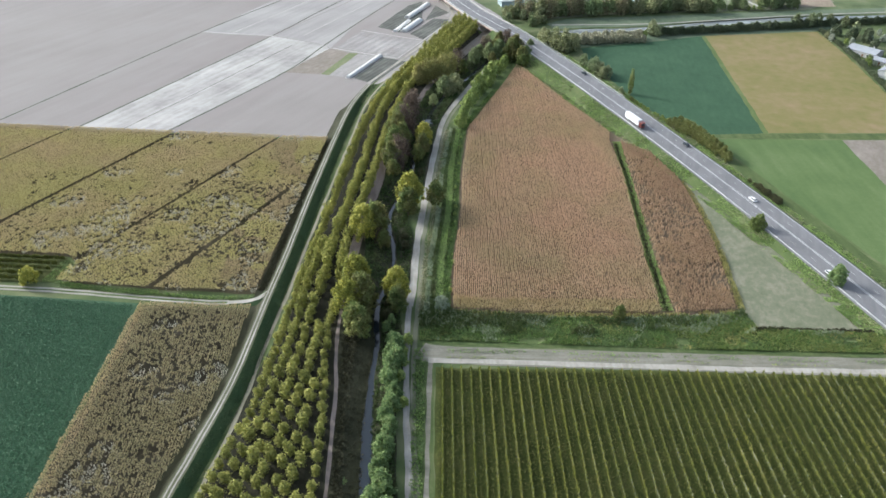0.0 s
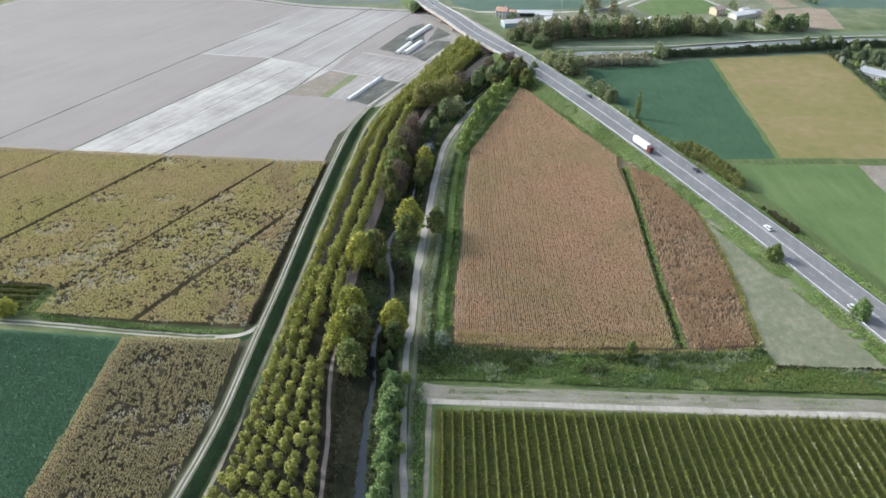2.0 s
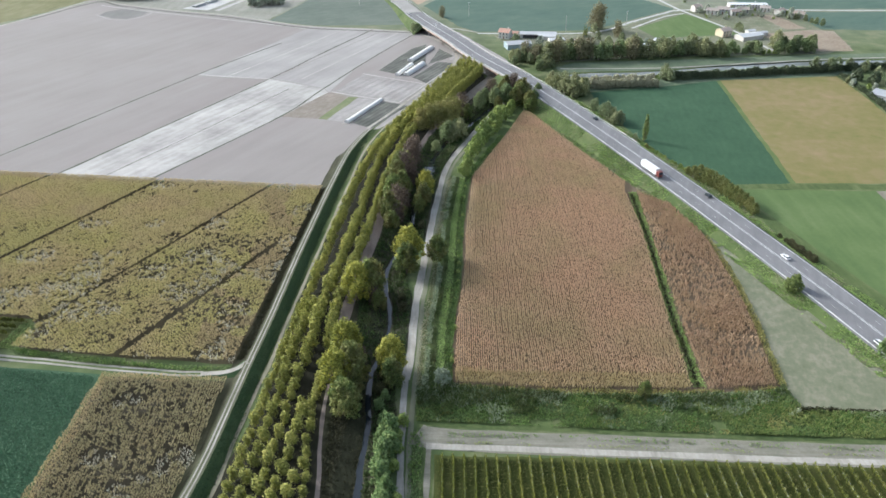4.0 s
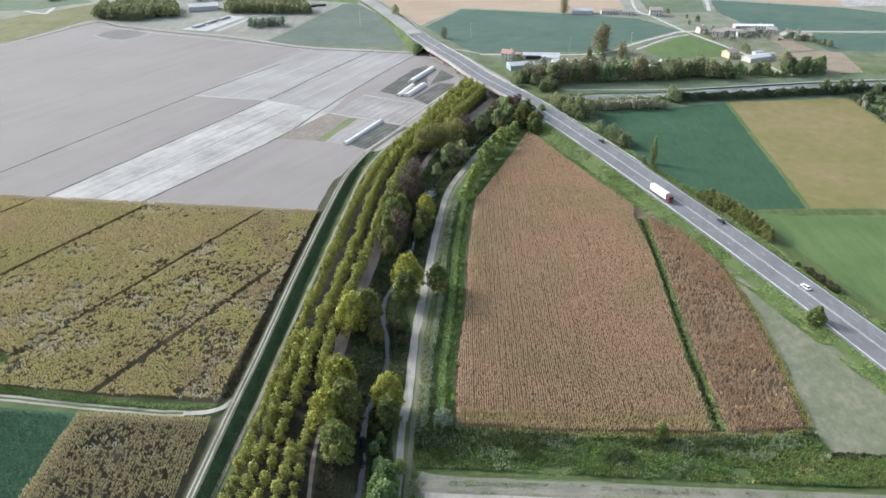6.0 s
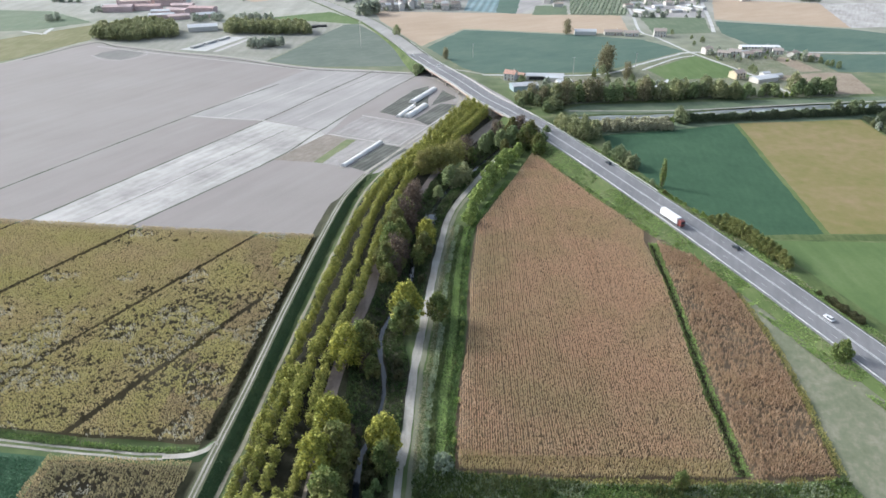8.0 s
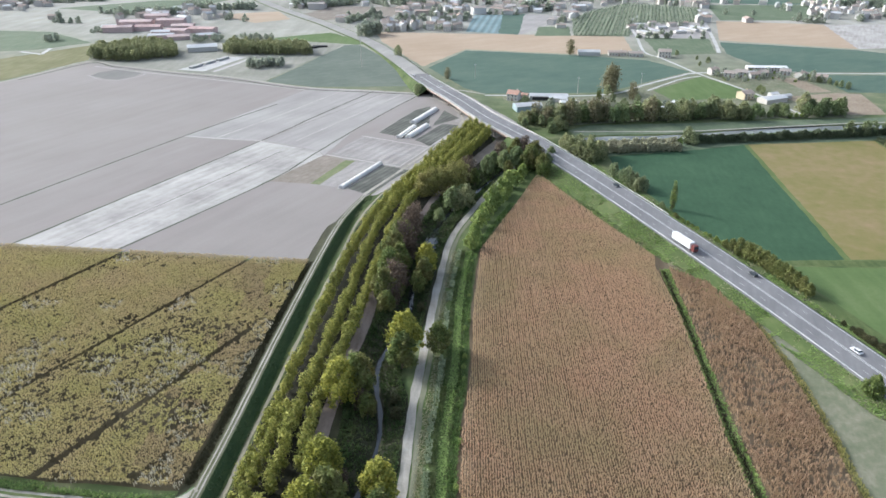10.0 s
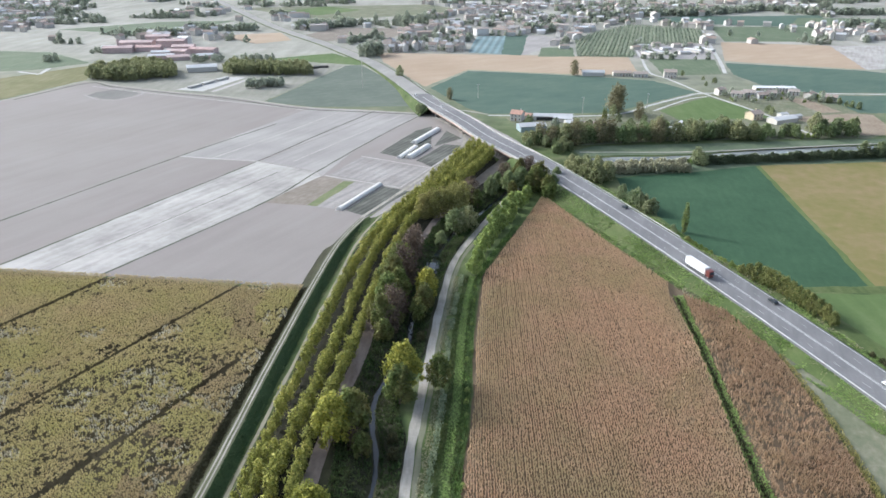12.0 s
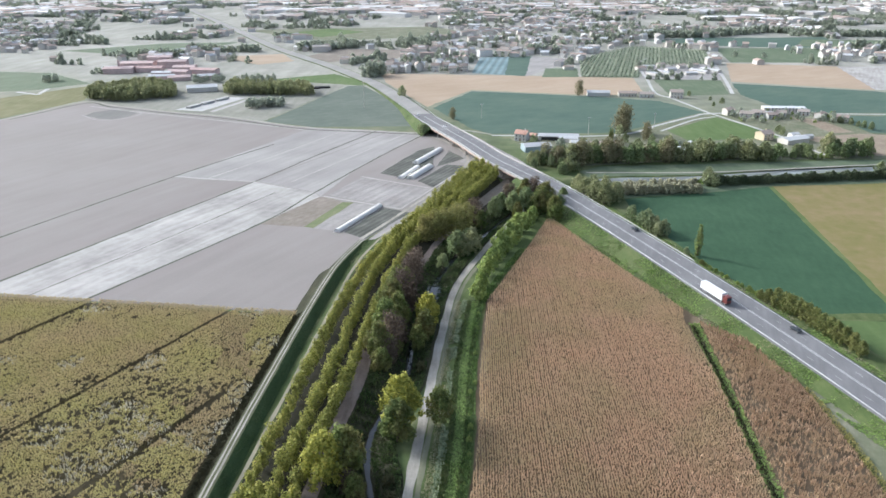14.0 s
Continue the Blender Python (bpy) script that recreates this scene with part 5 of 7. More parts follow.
def tree_kind(name, label, h, width, n, card, mat, seed, lobes=7, base=0.25, form="round", droop=0.0):
    """One tree, built once at the origin: trunk with limbs, and crown."""
    rng = np.random.RandomState(seed)
    L = []
    hb = h * base
    if form == "tall":
        for k in range(lobes):
            f = (k + 0.5) / lobes
            w = width / 2 * (0.55 + 0.6 * math.sin(math.pi * min(1, f * 0.85 + 0.12))) * rng.uniform(0.8, 1.1)
            L.append(((rng.normal(0, width * 0.07), rng.normal(0, width * 0.07), hb + (h - hb) * f), (w, w, (h - hb) / lobes * 1.05)))
        for k in range(lobes):
            a, f = rng.uniform(0, 6.28), rng.uniform(0.1, 0.85)
            L.append(((math.cos(a) * width * 0.3, math.sin(a) * width * 0.3, hb + (h - hb) * f), (width * 0.17, width * 0.17, h * 0.13)))
    elif form == "spire":
        for k in range(lobes):
            f = (k + 0.5) / lobes
            w = width / 2 * (1.05 - abs(f - 0.4) * 1.1)
            L.append(((0, 0, hb + (h - hb) * f), (w, w, (h - hb) / lobes)))
    else:
        L.append(((0, 0, hb + (h - hb) * 0.42), (width * 0.31, width * 0.31, (h - hb) * 0.40)))
        for k in range(lobes * 4):      # many upright tufts over an uneven dome
            a, f = 2.4 * k + rng.uniform(-0.5, 0.5), 0.08 + 0.86 * (k + rng.uniform(0, 1)) / (lobes * 4)
            q = width * 0.39 * math.sin(math.pi * min(0.96, f * 0.74 + 0.24)) * rng.uniform(0.72, 1.12)
            rr = width * rng.uniform(0.07, 0.13)
            L.append(((math.cos(a) * q, math.sin(a) * q, hb + (h - hb) * f), (rr, rr, rr * rng.uniform(1.15, 1.7))))
        L.append(((rng.normal(0, width * 0.07), rng.normal(0, width * 0.07), h * 0.9), (width * 0.14, width * 0.14, h * 0.11)))
    limbs = [(hb * rng.uniform(0.7, 1.6), rng.uniform(0, 6.28), width * rng.uniform(0.2, 0.36), h * rng.uniform(0.15, 0.3)) for _ in range(5)]
    t = thing(name, label, "tree")
    a = new("trunk", trunk("trunk", h * 0.86, 0.018 * h + 0.05, limbs))
    a.parent = t
    c = new("crown", crown("crown", L, n, card, mat, rng, droop))
    c.parent = t
    return t


M["poplar_leaf"] = leafy("poplar_leaves", [(0.0, (0.058, 0.068, 0.018)), (0.3, (0.15, 0.16, 0.039)), (0.7, (0.262, 0.258, 0.066)), (1.0, (0.37, 0.338, 0.105))], 0.02, 0.3, (0.14, 0.148, 0.048), 0.18, 0.2, 1.55)
M["yellow_leaf"] = leafy("yellowing_leaves", [(0.0, (0.07, 0.08, 0.018)), (0.35, (0.16, 0.165, 0.032)), (0.75, (0.28, 0.265, 0.05)), (1.0, (0.38, 0.335, 0.075))], 0.12, 0.4, (0.09, 0.105, 0.03), 0.16, 0.3, 1.75)
M["oak_leaf"] = leafy("dark_green_leaves", [(0.0, (0.03, 0.042, 0.014)), (0.5, (0.065, 0.085, 0.026)), (0.85, (0.11, 0.13, 0.04)), (1.0, (0.18, 0.175, 0.06))], 0.09, 0.5, (0.105, 0.075, 0.032), 0.2, 0.35, 2.3)
M["willow_leaf"] = leafy("grey_green_leaves", [(0.0, (0.055, 0.085, 0.035)), (0.5, (0.11, 0.165, 0.06)), (1.0, (0.21, 0.25, 0.105))], 0.1, 0.35, (0.12, 0.155, 0.06), 0.25, 0.2, 1.7)
M["green_leaf"] = leafy("fresh_green_leaves", [(0.0, (0.048, 0.072, 0.022)), (0.5, (0.11, 0.14, 0.042)), (1.0, (0.20, 0.222, 0.075))], 0.1, 0.4, (0.12, 0.14, 0.045), 0.25, 0.3, 2.6)
M["bare_twig"] = leafy("brown_half_bare_twigs", [(0.0, (0.042, 0.032, 0.025)), (0.6, (0.088, 0.066, 0.05)), (1.0, (0.145, 0.112, 0.075))], 0.1, 0.4, (0.09, 0.066, 0.048), 0.15, 0.3, 1.6)
M["scrub_leaf"] = leafy("scrub_leaves", [(0.0, (0.03, 0.03, 0.015)), (0.6, (0.07, 0.068, 0.032)), (1.0, (0.12, 0.115, 0.05))], 0.1, 0.4, (0.06, 0.07, 0.03), 0.15, 0.3, 1.4)
M["hedge_leaf"] = leafy("hedge_leaves", [(0.0, (0.04, 0.055, 0.018)), (0.5, (0.10, 0.115, 0.036)), (1.0, (0.19, 0.19, 0.07))], 0.1, 0.45, (0.15, 0.14, 0.05), 0.2, 0.3, 1.7)
M["gold_leaf"] = leafy("olive_yellow_leaves", [(0.0, (0.07, 0.075, 0.025)), (0.5, (0.15, 0.148, 0.05)), (1.0, (0.25, 0.235, 0.09))], 0.08, 0.4, (0.17, 0.135, 0.055), 0.2, 0.3, 1.75)
M["dull_hedge_leaf"] = leafy("dull_dark_hedge_leaves", [(0.0, (0.035, 0.048, 0.028)), (0.5, (0.072, 0.09, 0.05)), (1.0, (0.125, 0.14, 0.082))], 0.05, 0.4, (0.09, 0.10, 0.062), 0.2, 0.4, 1.7)
# pale and grey because the haze of distance is put into the leaf colour
M["haze_leaf"] = leafy("haze_greyed_leaves", [(0.0, (0.118, 0.132, 0.105)), (0.5, (0.18, 0.195, 0.152)), (1.0, (0.262, 0.27, 0.212))], 0.02, 0.4, (0.145, 0.152, 0.122), 0.2, 0.5, 2.2)

M["pale_leaf"] = leafy("pale_silvery_leaves", [(0.0, (0.12, 0.15, 0.10)), (0.5, (0.20, 0.23, 0.16)), (1.0, (0.30, 0.32, 0.24))], 0.1, 0.3, (0.18, 0.2, 0.13), 0.15, 0.2)
M["belt_leaf"] = leafy("mixed_green_leaves", [(0.0, (0.05, 0.072, 0.034)), (0.5, (0.10, 0.13, 0.058)), (1.0, (0.175, 0.195, 0.095))], 0.03, 0.5, (0.13, 0.14, 0.07), 0.25, 0.5, 2.1)
M["reed_leaf"] = leafy("dry_reeds", [(0.0, (0.20, 0.195, 0.13)), (1.0, (0.33, 0.315, 0.225))], 0.1, 0.3, (0.27, 0.255, 0.18), 0.25, 0.3, 1.85)
# greyed for haze over the far groves; nearer olive trees share the colour
M["olive_leaf"] = leafy("olive_far_leaves", [(0.0, (0.105, 0.118, 0.060)), (0.5, (0.162, 0.17, 0.086)), (1.0, (0.23, 0.23, 0.125))], 0.02, 0.4, (0.168, 0.162, 0.09), 0.25, 0.4, 1.9)
M["dusty_leaf"] = leafy("dusty_green_leaves", [(0.0, (0.075, 0.095, 0.05)), (0.5, (0.13, 0.155, 0.08)), (1.0, (0.21, 0.225, 0.125))], 0.03, 0.4, (0.16, 0.155, 0.085), 0.25, 0.6, 1.8)
M["tall_leaf"] = leafy("brownish_poplar_leaves", [(0.0, (0.11, 0.105, 0.06)), (0.5, (0.17, 0.155, 0.09)), (1.0, (0.25, 0.22, 0.135))], 0.03, 0.4, (0.14, 0.13, 0.07), 0.25, 0.3)
KINDS = {
    "gold": [tree_kind("poplar_tree", "tall olive-yellow poplar of a group beside the clearing", 15.5, 8.0, 2400, 0.7, "gold_leaf", 210 + k, 8, 0.12, "tall") for k in range(2)],
    "reed": [tree_kind("reed_clump", "tall dry olive reed clump along the canal", 6.6, 6.0, 420, 1.0, "reed_leaf", 120 + k, 6, 0.02) for k in range(2)],
    "poplar": [tree_kind("poplar", "young poplar with a yellow-green crown, in a planted row", 7.8 + 0.5 * k, 3.6, 640, 0.58, "poplar_leaf", 50 + k, 6, 0.2, "tall") for k in range(4)],
    "big": [tree_kind("tree", "large yellow-green poplar on the river bank", 15.0, 11.0, 4200, 0.62, "yellow_leaf", 60 + k, 9, 0.15) for k in range(2)],
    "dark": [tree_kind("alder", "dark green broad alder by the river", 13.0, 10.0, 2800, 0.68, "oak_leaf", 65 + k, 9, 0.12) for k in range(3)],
    "ash": [tree_kind("ash_tree", "mid-green bushy ash tree by the river", 12.0, 10.0, 2000, 0.78, "belt_leaf", 67 + k, 9, 0.1) for k in range(2)],
    "bare": [tree_kind("tree", "half-bare brown tree on the river bank", 14.0, 8.0, 1500, 0.75, "bare_twig", 70, 8, 0.15, "tall")],
    "willow": [tree_kind("willow", "grey-green willow beside the gravel track", 8.0, 6.5, 1500, 0.58, "willow_leaf", 75 + k, 8, 0.1) for k in range(3)],
    "scrub": [tree_kind("scrub_bush", "brownish-green scrub on the river bank", 4.0, 4.6, 700, 0.5, "scrub_leaf", 180 + k, 6, 0.03) for k in range(2)],
    "dull_hedge": [tree_kind("hedge_bush", "dark hedge bush along the canal", 7.0, 7.5, 1000, 0.72, "dull_hedge_leaf", 215 + k, 7, 0.04) for k in range(3)],
    "hedge": [tree_kind("hedge_tree", "olive-green hedgerow tree behind the highway", 8.5, 7.5, 1200, 0.66, "hedge_leaf", 185 + k, 7, 0.04) for k in range(3)],
    "bush": [tree_kind("bush", "round green leafy bush", 4.2, 4.4, 700, 0.55, "green_leaf", 80 + k, 7, 0.05) for k in range(3)],
    "yellow_bush": [tree_kind("bush", "round bright yellow bush beside the farm track", 5.4, 6.0, 900, 0.6, "yellow_leaf", 83, 7, 0.08)],
    "grove": [tree_kind("grove_tree", "broad olive-green tree in a dense grove", 12.0, 11.0, 420, 1.4, "olive_leaf", 130 + k, 8, 0.06) for k in range(3)],
    "pale_bush": [tree_kind("bush", "pale grey-green bush beside the maize", 5.0, 6.0, 900, 0.6, "pale_leaf", 85, 7, 0.05)],
    "round": [tree_kind("tree", "green round-headed tree beside a field", 8.5, 7.5, 900, 0.85, "green_leaf", 88 + k, 7, 0.12) for k in range(2)],
    "cypress": [tree_kind("cypress", "narrow dark cypress beside the highway", 13.0, 3.6, 800, 0.6, "oak_leaf", 92, 7, 0.04, "spire")],
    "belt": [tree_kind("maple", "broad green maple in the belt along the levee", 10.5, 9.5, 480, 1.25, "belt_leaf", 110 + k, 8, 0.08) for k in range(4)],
    "dusty": [tree_kind("tree", "dusty green broad tree by the levee", 11.0, 9.5, 700, 1.0, "dusty_leaf", 140 + k, 9, 0.05) for k in range(3)],
    "tall_olive": [tree_kind("poplar_tree", "tall brownish-olive poplar beside a lane", 17.0, 9.0, 900, 1.1, "tall_leaf", 150 + k, 8, 0.06, "tall") for k in range(2)],
    "olive": [tree_kind("tree", "large olive-green tree with a broad loose crown", 12.0, 10.5, 1100, 0.9, "olive_leaf", 160 + k, 9, 0.04) for k in range(2)],
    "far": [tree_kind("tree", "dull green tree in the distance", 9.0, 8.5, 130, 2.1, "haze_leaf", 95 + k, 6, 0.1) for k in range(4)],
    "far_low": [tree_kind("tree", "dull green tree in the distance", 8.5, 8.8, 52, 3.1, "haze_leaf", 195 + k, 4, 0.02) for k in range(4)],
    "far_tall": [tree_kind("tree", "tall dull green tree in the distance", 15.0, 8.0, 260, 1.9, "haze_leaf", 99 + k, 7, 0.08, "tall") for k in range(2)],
}
USED = {}


FAR_TREES = []


def tree(kind, x, y, size=1.0, z=0.0, group="", label="", stretch=1.0):
    if kind.startswith("far") and y > 900:
        FAR_TREES.append((kind, x, y, size))
        return None
    src = KINDS[kind][int(RNG.randint(len(KINDS[kind])))]
    turn = RNG.uniform(0, 360)
    if src.name not in USED:
        USED[src.name] = ob = src
        ob.matrix_basis = pose(x, y, z, 0, 0, turn)
    else:
        ob = copy_thing(src, pose(x, y, z, 0, 0, turn))
    ob.scale = (size, size, size * stretch)
    return tagged(ob, label, group=group)


# the poplar plantation: three long rows, and more rows where the strip widens
ROW_A = curve_through([(-70.5, 95), (-66, 117), (-62.4, 133), (-59.4, 149), (-57.6, 172), (-56.4, 196), (-54.9, 216), (-52.6, 238), (-50.2, 265), (-47.5, 300), (-44.5, 340), (-38.2, 384), (-27.5, 422), (-17.4, 452), (-2.8, 497), (13.5, 541)], 0.5)
ROW_B = curve_through([(-46.2, 203), (-45, 236), (-42.9, 259), (-40.5, 285), (-38, 322), (-35.2, 361), (-30.0, 394), (-21.4, 423), (-11.8, 450), (2.8, 495), (17.8, 536)], 0.5)
ROW_C = curve_through([(-40.2, 212), (-39.6, 238), (-37.4, 257), (-35.0, 279), (-32.5, 310), (-30.6, 335), (-25.4, 380), (-16.4, 420), (-6.6, 448), (7.8, 490), (21.5, 530)], 0.5)
ROW_E = curve_through([(-1.0, 447), (3.6, 460), (9.2, 476), (17.2, 498), (25.4, 523)], 0.5)
ROW_D = curve_through([(-34.5, 95), (-35.8, 117), (-36.4, 137), (-38, 155), (-40, 176), (-40.5, 205)], 0.5)


PLANTED = []


def plant_row(line, step, shift=0.0, x_max=None, size=1.0):
    run = np.concatenate([[0], np.cumsum(np.linalg.norm(np.diff(line, axis=0), axis=1))])
    for a in np.arange(step * shift, run[-1], step):
        x, y = np.interp(a, run, line[:, 0]), np.interp(a, run, line[:, 1])
        if x_max and x > x_max(y):
            continue
        PLANTED.append((y + RNG.normal(0, 0.25), x + RNG.normal(0, 0.25), size * RNG.uniform(0.82, 1.1)))


near_row, far_row = ROW_A[ROW_A[:, 1] < 232], ROW_A[ROW_A[:, 1] >= 232]
plant_row(near_row + np.array((0.8, 0.0)), 4.0, size=0.74)
plant_row(far_row + np.array((0.4, 0.0)), 4.3, size=0.88)
inner = (ROW_A[:, 1] > 196) & (ROW_A[:, 1] < 240)
plant_row(ROW_A[inner] + sides_of(ROW_A[inner]) * 4.1, 4.8, 0.4, size=0.85)
plant_row(ROW_B, 4.5, 0.5, size=0.98)
plant_row(ROW_C, 4.5, 0.3, size=0.95)
plant_row(ROW_E, 4.4, 0.6, size=0.92)
plant_row(ROW_D, 4.7, 0.2, size=0.74)
limit = lambda y: np.interp(y, [90, 117, 155, 176, 205], [-36.4, -38.2, -40.4, -42.4, -45])
for k in range(1, 8):
    line = ROW_A[ROW_A[:, 1] < 200] + sides_of(ROW_A[ROW_A[:, 1] < 200]) * (4.35 * k + 0.5)
    plant_row(line, 5.1, 0.5 * (k % 2), limit, 0.88)

PLANTED.sort()
for y, x, size in PLANTED[:296]:
    tree("poplar", x, y, size, stretch=0.82 if y < 205 else 1.05, group="poplars of the plantation")
# the farther poplars, joined: crowns, and a square tapered trunk each
co = []
for y, x, size in PLANTED[296:]:
    t = KINDS["poplar"][int(RNG.randint(4))]
    c = [o for o in t.children if o.name.startswith("crown")][0].data
    v = np.empty(len(c.vertices) * 3, np.float32)
    c.vertices.foreach_get("co", v)
    a = RNG.uniform(0, 6.28)
    r = np.array(((math.cos(a), -math.sin(a), 0), (math.sin(a), math.cos(a), 0), (0, 0, 1.2)))
    co.append(v.reshape(-1, 3) @ r.T * size + np.array((x, y, 0)))
me = array_mesh("far_poplars", np.concatenate(co), 4, "poplar_leaf")
tagged(new("far_poplars", me), "rows of yellow-green poplars farther along the river", "poplars", kind="stuff")
tv, tf = [], []
for y, x, size in PLANTED[296:]:
    n = len(tv)
    tv += [(x + dx * w, y + dy * w, z) for z, w in ((-0.3, 0.14), (4.0 * size, 0.07)) for dx, dy in ((-1, -1), (1, -1), (1, 1), (-1, 1))]
    tf += [(n + k, n + (k + 1) % 4, n + 4 + (k + 1) % 4, n + 4 + k) for k in range(4)]
tagged(ob_of("far_poplar_trunks", tv, tf, "bark"), "slim trunks of the poplars farther along the river", "poplars", kind="stuff")

# the plantation goes on under and behind the camera, joined
co = []
for y in np.arange(-55, 93, 4.4):
    for x in np.arange(np.interp(y, [-60, 93], [-80, -70]), np.interp(y, [-60, 93], [-38, -42]), 4.3):
        c = [o for o in KINDS["poplar"][int(RNG.randint(4))].children if o.name.startswith("crown")][0].data
        v = np.empty(len(c.vertices) * 3, np.float32)
        c.vertices.foreach_get("co", v)
        v = v.reshape(-1, 4, 3)[::2].reshape(-1, 3)
        co.append(v * RNG.uniform(0.7, 0.88) + np.array((x + RNG.normal(0, 0.3), y + RNG.normal(0, 0.3), -0.9)))
tagged(new("near_poplars", array_mesh("near_poplars", np.concatenate(co), 4, "poplar_leaf")), "rows of young yellow-green poplars of the plantation", "poplars", kind="stuff")

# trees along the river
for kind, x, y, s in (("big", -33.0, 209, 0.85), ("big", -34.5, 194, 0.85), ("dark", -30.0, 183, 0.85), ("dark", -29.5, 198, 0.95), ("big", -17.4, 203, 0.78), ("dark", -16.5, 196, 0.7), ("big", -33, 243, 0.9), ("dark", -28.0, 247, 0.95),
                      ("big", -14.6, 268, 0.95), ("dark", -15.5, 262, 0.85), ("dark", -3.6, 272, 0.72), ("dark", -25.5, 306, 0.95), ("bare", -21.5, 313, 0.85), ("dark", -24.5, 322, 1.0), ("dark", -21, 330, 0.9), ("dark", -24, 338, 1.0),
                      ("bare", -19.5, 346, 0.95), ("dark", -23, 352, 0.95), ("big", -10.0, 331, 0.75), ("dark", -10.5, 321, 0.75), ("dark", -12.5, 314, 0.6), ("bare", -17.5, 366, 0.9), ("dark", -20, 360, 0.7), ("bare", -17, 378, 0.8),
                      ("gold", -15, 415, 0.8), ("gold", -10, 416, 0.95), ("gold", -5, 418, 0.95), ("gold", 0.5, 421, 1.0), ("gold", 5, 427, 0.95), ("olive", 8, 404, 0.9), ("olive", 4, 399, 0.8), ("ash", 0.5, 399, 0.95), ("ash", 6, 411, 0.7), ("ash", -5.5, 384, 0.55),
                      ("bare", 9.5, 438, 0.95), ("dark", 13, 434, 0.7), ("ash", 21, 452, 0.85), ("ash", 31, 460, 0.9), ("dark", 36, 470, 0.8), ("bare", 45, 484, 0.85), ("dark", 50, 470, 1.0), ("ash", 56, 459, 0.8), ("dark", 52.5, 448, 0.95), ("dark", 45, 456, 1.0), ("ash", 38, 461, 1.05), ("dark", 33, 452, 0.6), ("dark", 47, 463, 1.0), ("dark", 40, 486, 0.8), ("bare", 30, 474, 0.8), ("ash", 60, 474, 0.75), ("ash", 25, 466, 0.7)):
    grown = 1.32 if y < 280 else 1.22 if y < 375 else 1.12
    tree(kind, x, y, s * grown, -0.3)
for x, y, s in ((-20, 186, 0.6), (-18.5, 190, 0.55)):
    tree("willow", x, y, s, -0.5)
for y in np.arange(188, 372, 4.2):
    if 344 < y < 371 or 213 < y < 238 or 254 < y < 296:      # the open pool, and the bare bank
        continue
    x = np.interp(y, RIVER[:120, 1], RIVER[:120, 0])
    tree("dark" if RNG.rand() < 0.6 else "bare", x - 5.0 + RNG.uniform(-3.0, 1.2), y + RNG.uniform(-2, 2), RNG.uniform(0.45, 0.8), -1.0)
    if RNG.rand() < 0.35:
        tree("scrub", x + 4.2 + RNG.uniform(-0.8, 1.0), y + RNG.uniform(-2, 2), RNG.uniform(0.3, 1.1), -0.8)
for y in np.arange(104, 182, 3.4):
    tree("willow", -16.8 + RNG.uniform(-2.6, 2.2), y + RNG.uniform(-1, 1), RNG.uniform(0.75, 1.15), -0.6)
    if y > 140 and RNG.rand() < 0.7:
        tree("bush", -14 + RNG.uniform(-2, 2), y + RNG.uniform(-1, 1), RNG.uniform(0.7, 1.1), -0.4)
for x, y in ((10.7, 353), (12.4, 364), (15, 376), (18.5, 385), (21.5, 394), (25, 403), (28.5, 412), (31.5, 420), (35, 430), (38.5, 438), (41, 446), (27, 418), (32, 431), (22, 404)):
    tree("round", x - 0.8 + RNG.uniform(-0.8, 0.8), y, RNG.uniform(0.85, 1.2))
for y in np.arange(202, 345, 6.0):
    if RNG.rand() < 0.6:
        tree("bush", np.interp(y, [200, 263, 305, 351], [1.6, 5.5, 7.2, 11]) + RNG.uniform(-0.6, 0.8), y, RNG.uniform(0.25, 0.55))
tree("pale_bush", -0.4, 198, 1.1)
tree("dark", 63.5, 191.5, 0.5, label="dark green bushy alder beside the ditch")
tree("dark", 134.5, 249, 0.78, 0.1, stretch=0.85, label="round dark green tree beside the highway")
tree("willow", 150.2, 210.5, 1.25, 0.2, label="grey-green round tree beside the highway")
tree("cypress", 113.6, 401, 1.1, 0.5)
tree("yellow_bush", -160, 213.8, 1.35)
for x, y, s in ((126, 354, 0.7), (128, 350, 0.95), (130, 347, 0.9), (132.5, 341, 0.95), (135.5, 334.5, 0.9), (137.5, 327.5, 0.9), (140, 320.5, 0.85), (142, 313, 0.7), (131, 344, 0.95), (134, 338, 0.95), (136.5, 331, 0.85), (138.5, 324, 0.9), (141, 317, 0.8), (124, 357, 0.5), (110, 388, 0.45), (106.5, 400, 0.45), (97.5, 438, 0.9), (100, 431, 0.8), (103, 426, 0.8), (84, 485, 1.0), (79, 492, 1.1), (86, 476, 0.8)):
    tree("hedge" if y < 400 else "dusty", x + 1.5, y, s * 1.0)
for k in range(26):      # a low dark hedge on the meadow's edge, and scrub below the highway
    a = RNG.rand()
    tree("scrub", np.interp(a, [0, 0.5, 1], (146.2, 149.6, 153.2)) + RNG.uniform(-0.6, 0.6), np.interp(a, [0, 0.5, 1], (293.8, 283.4, 271.5)) + RNG.uniform(-0.6, 0.6), RNG.uniform(0.5, 0.8), label="dark low hedge bush at the edge of the meadow")
    a = RNG.rand()
    tree("bush", 112 + 20 * a, 392 - 48 * a + RNG.uniform(-1, 1), RNG.uniform(0.25, 0.6))
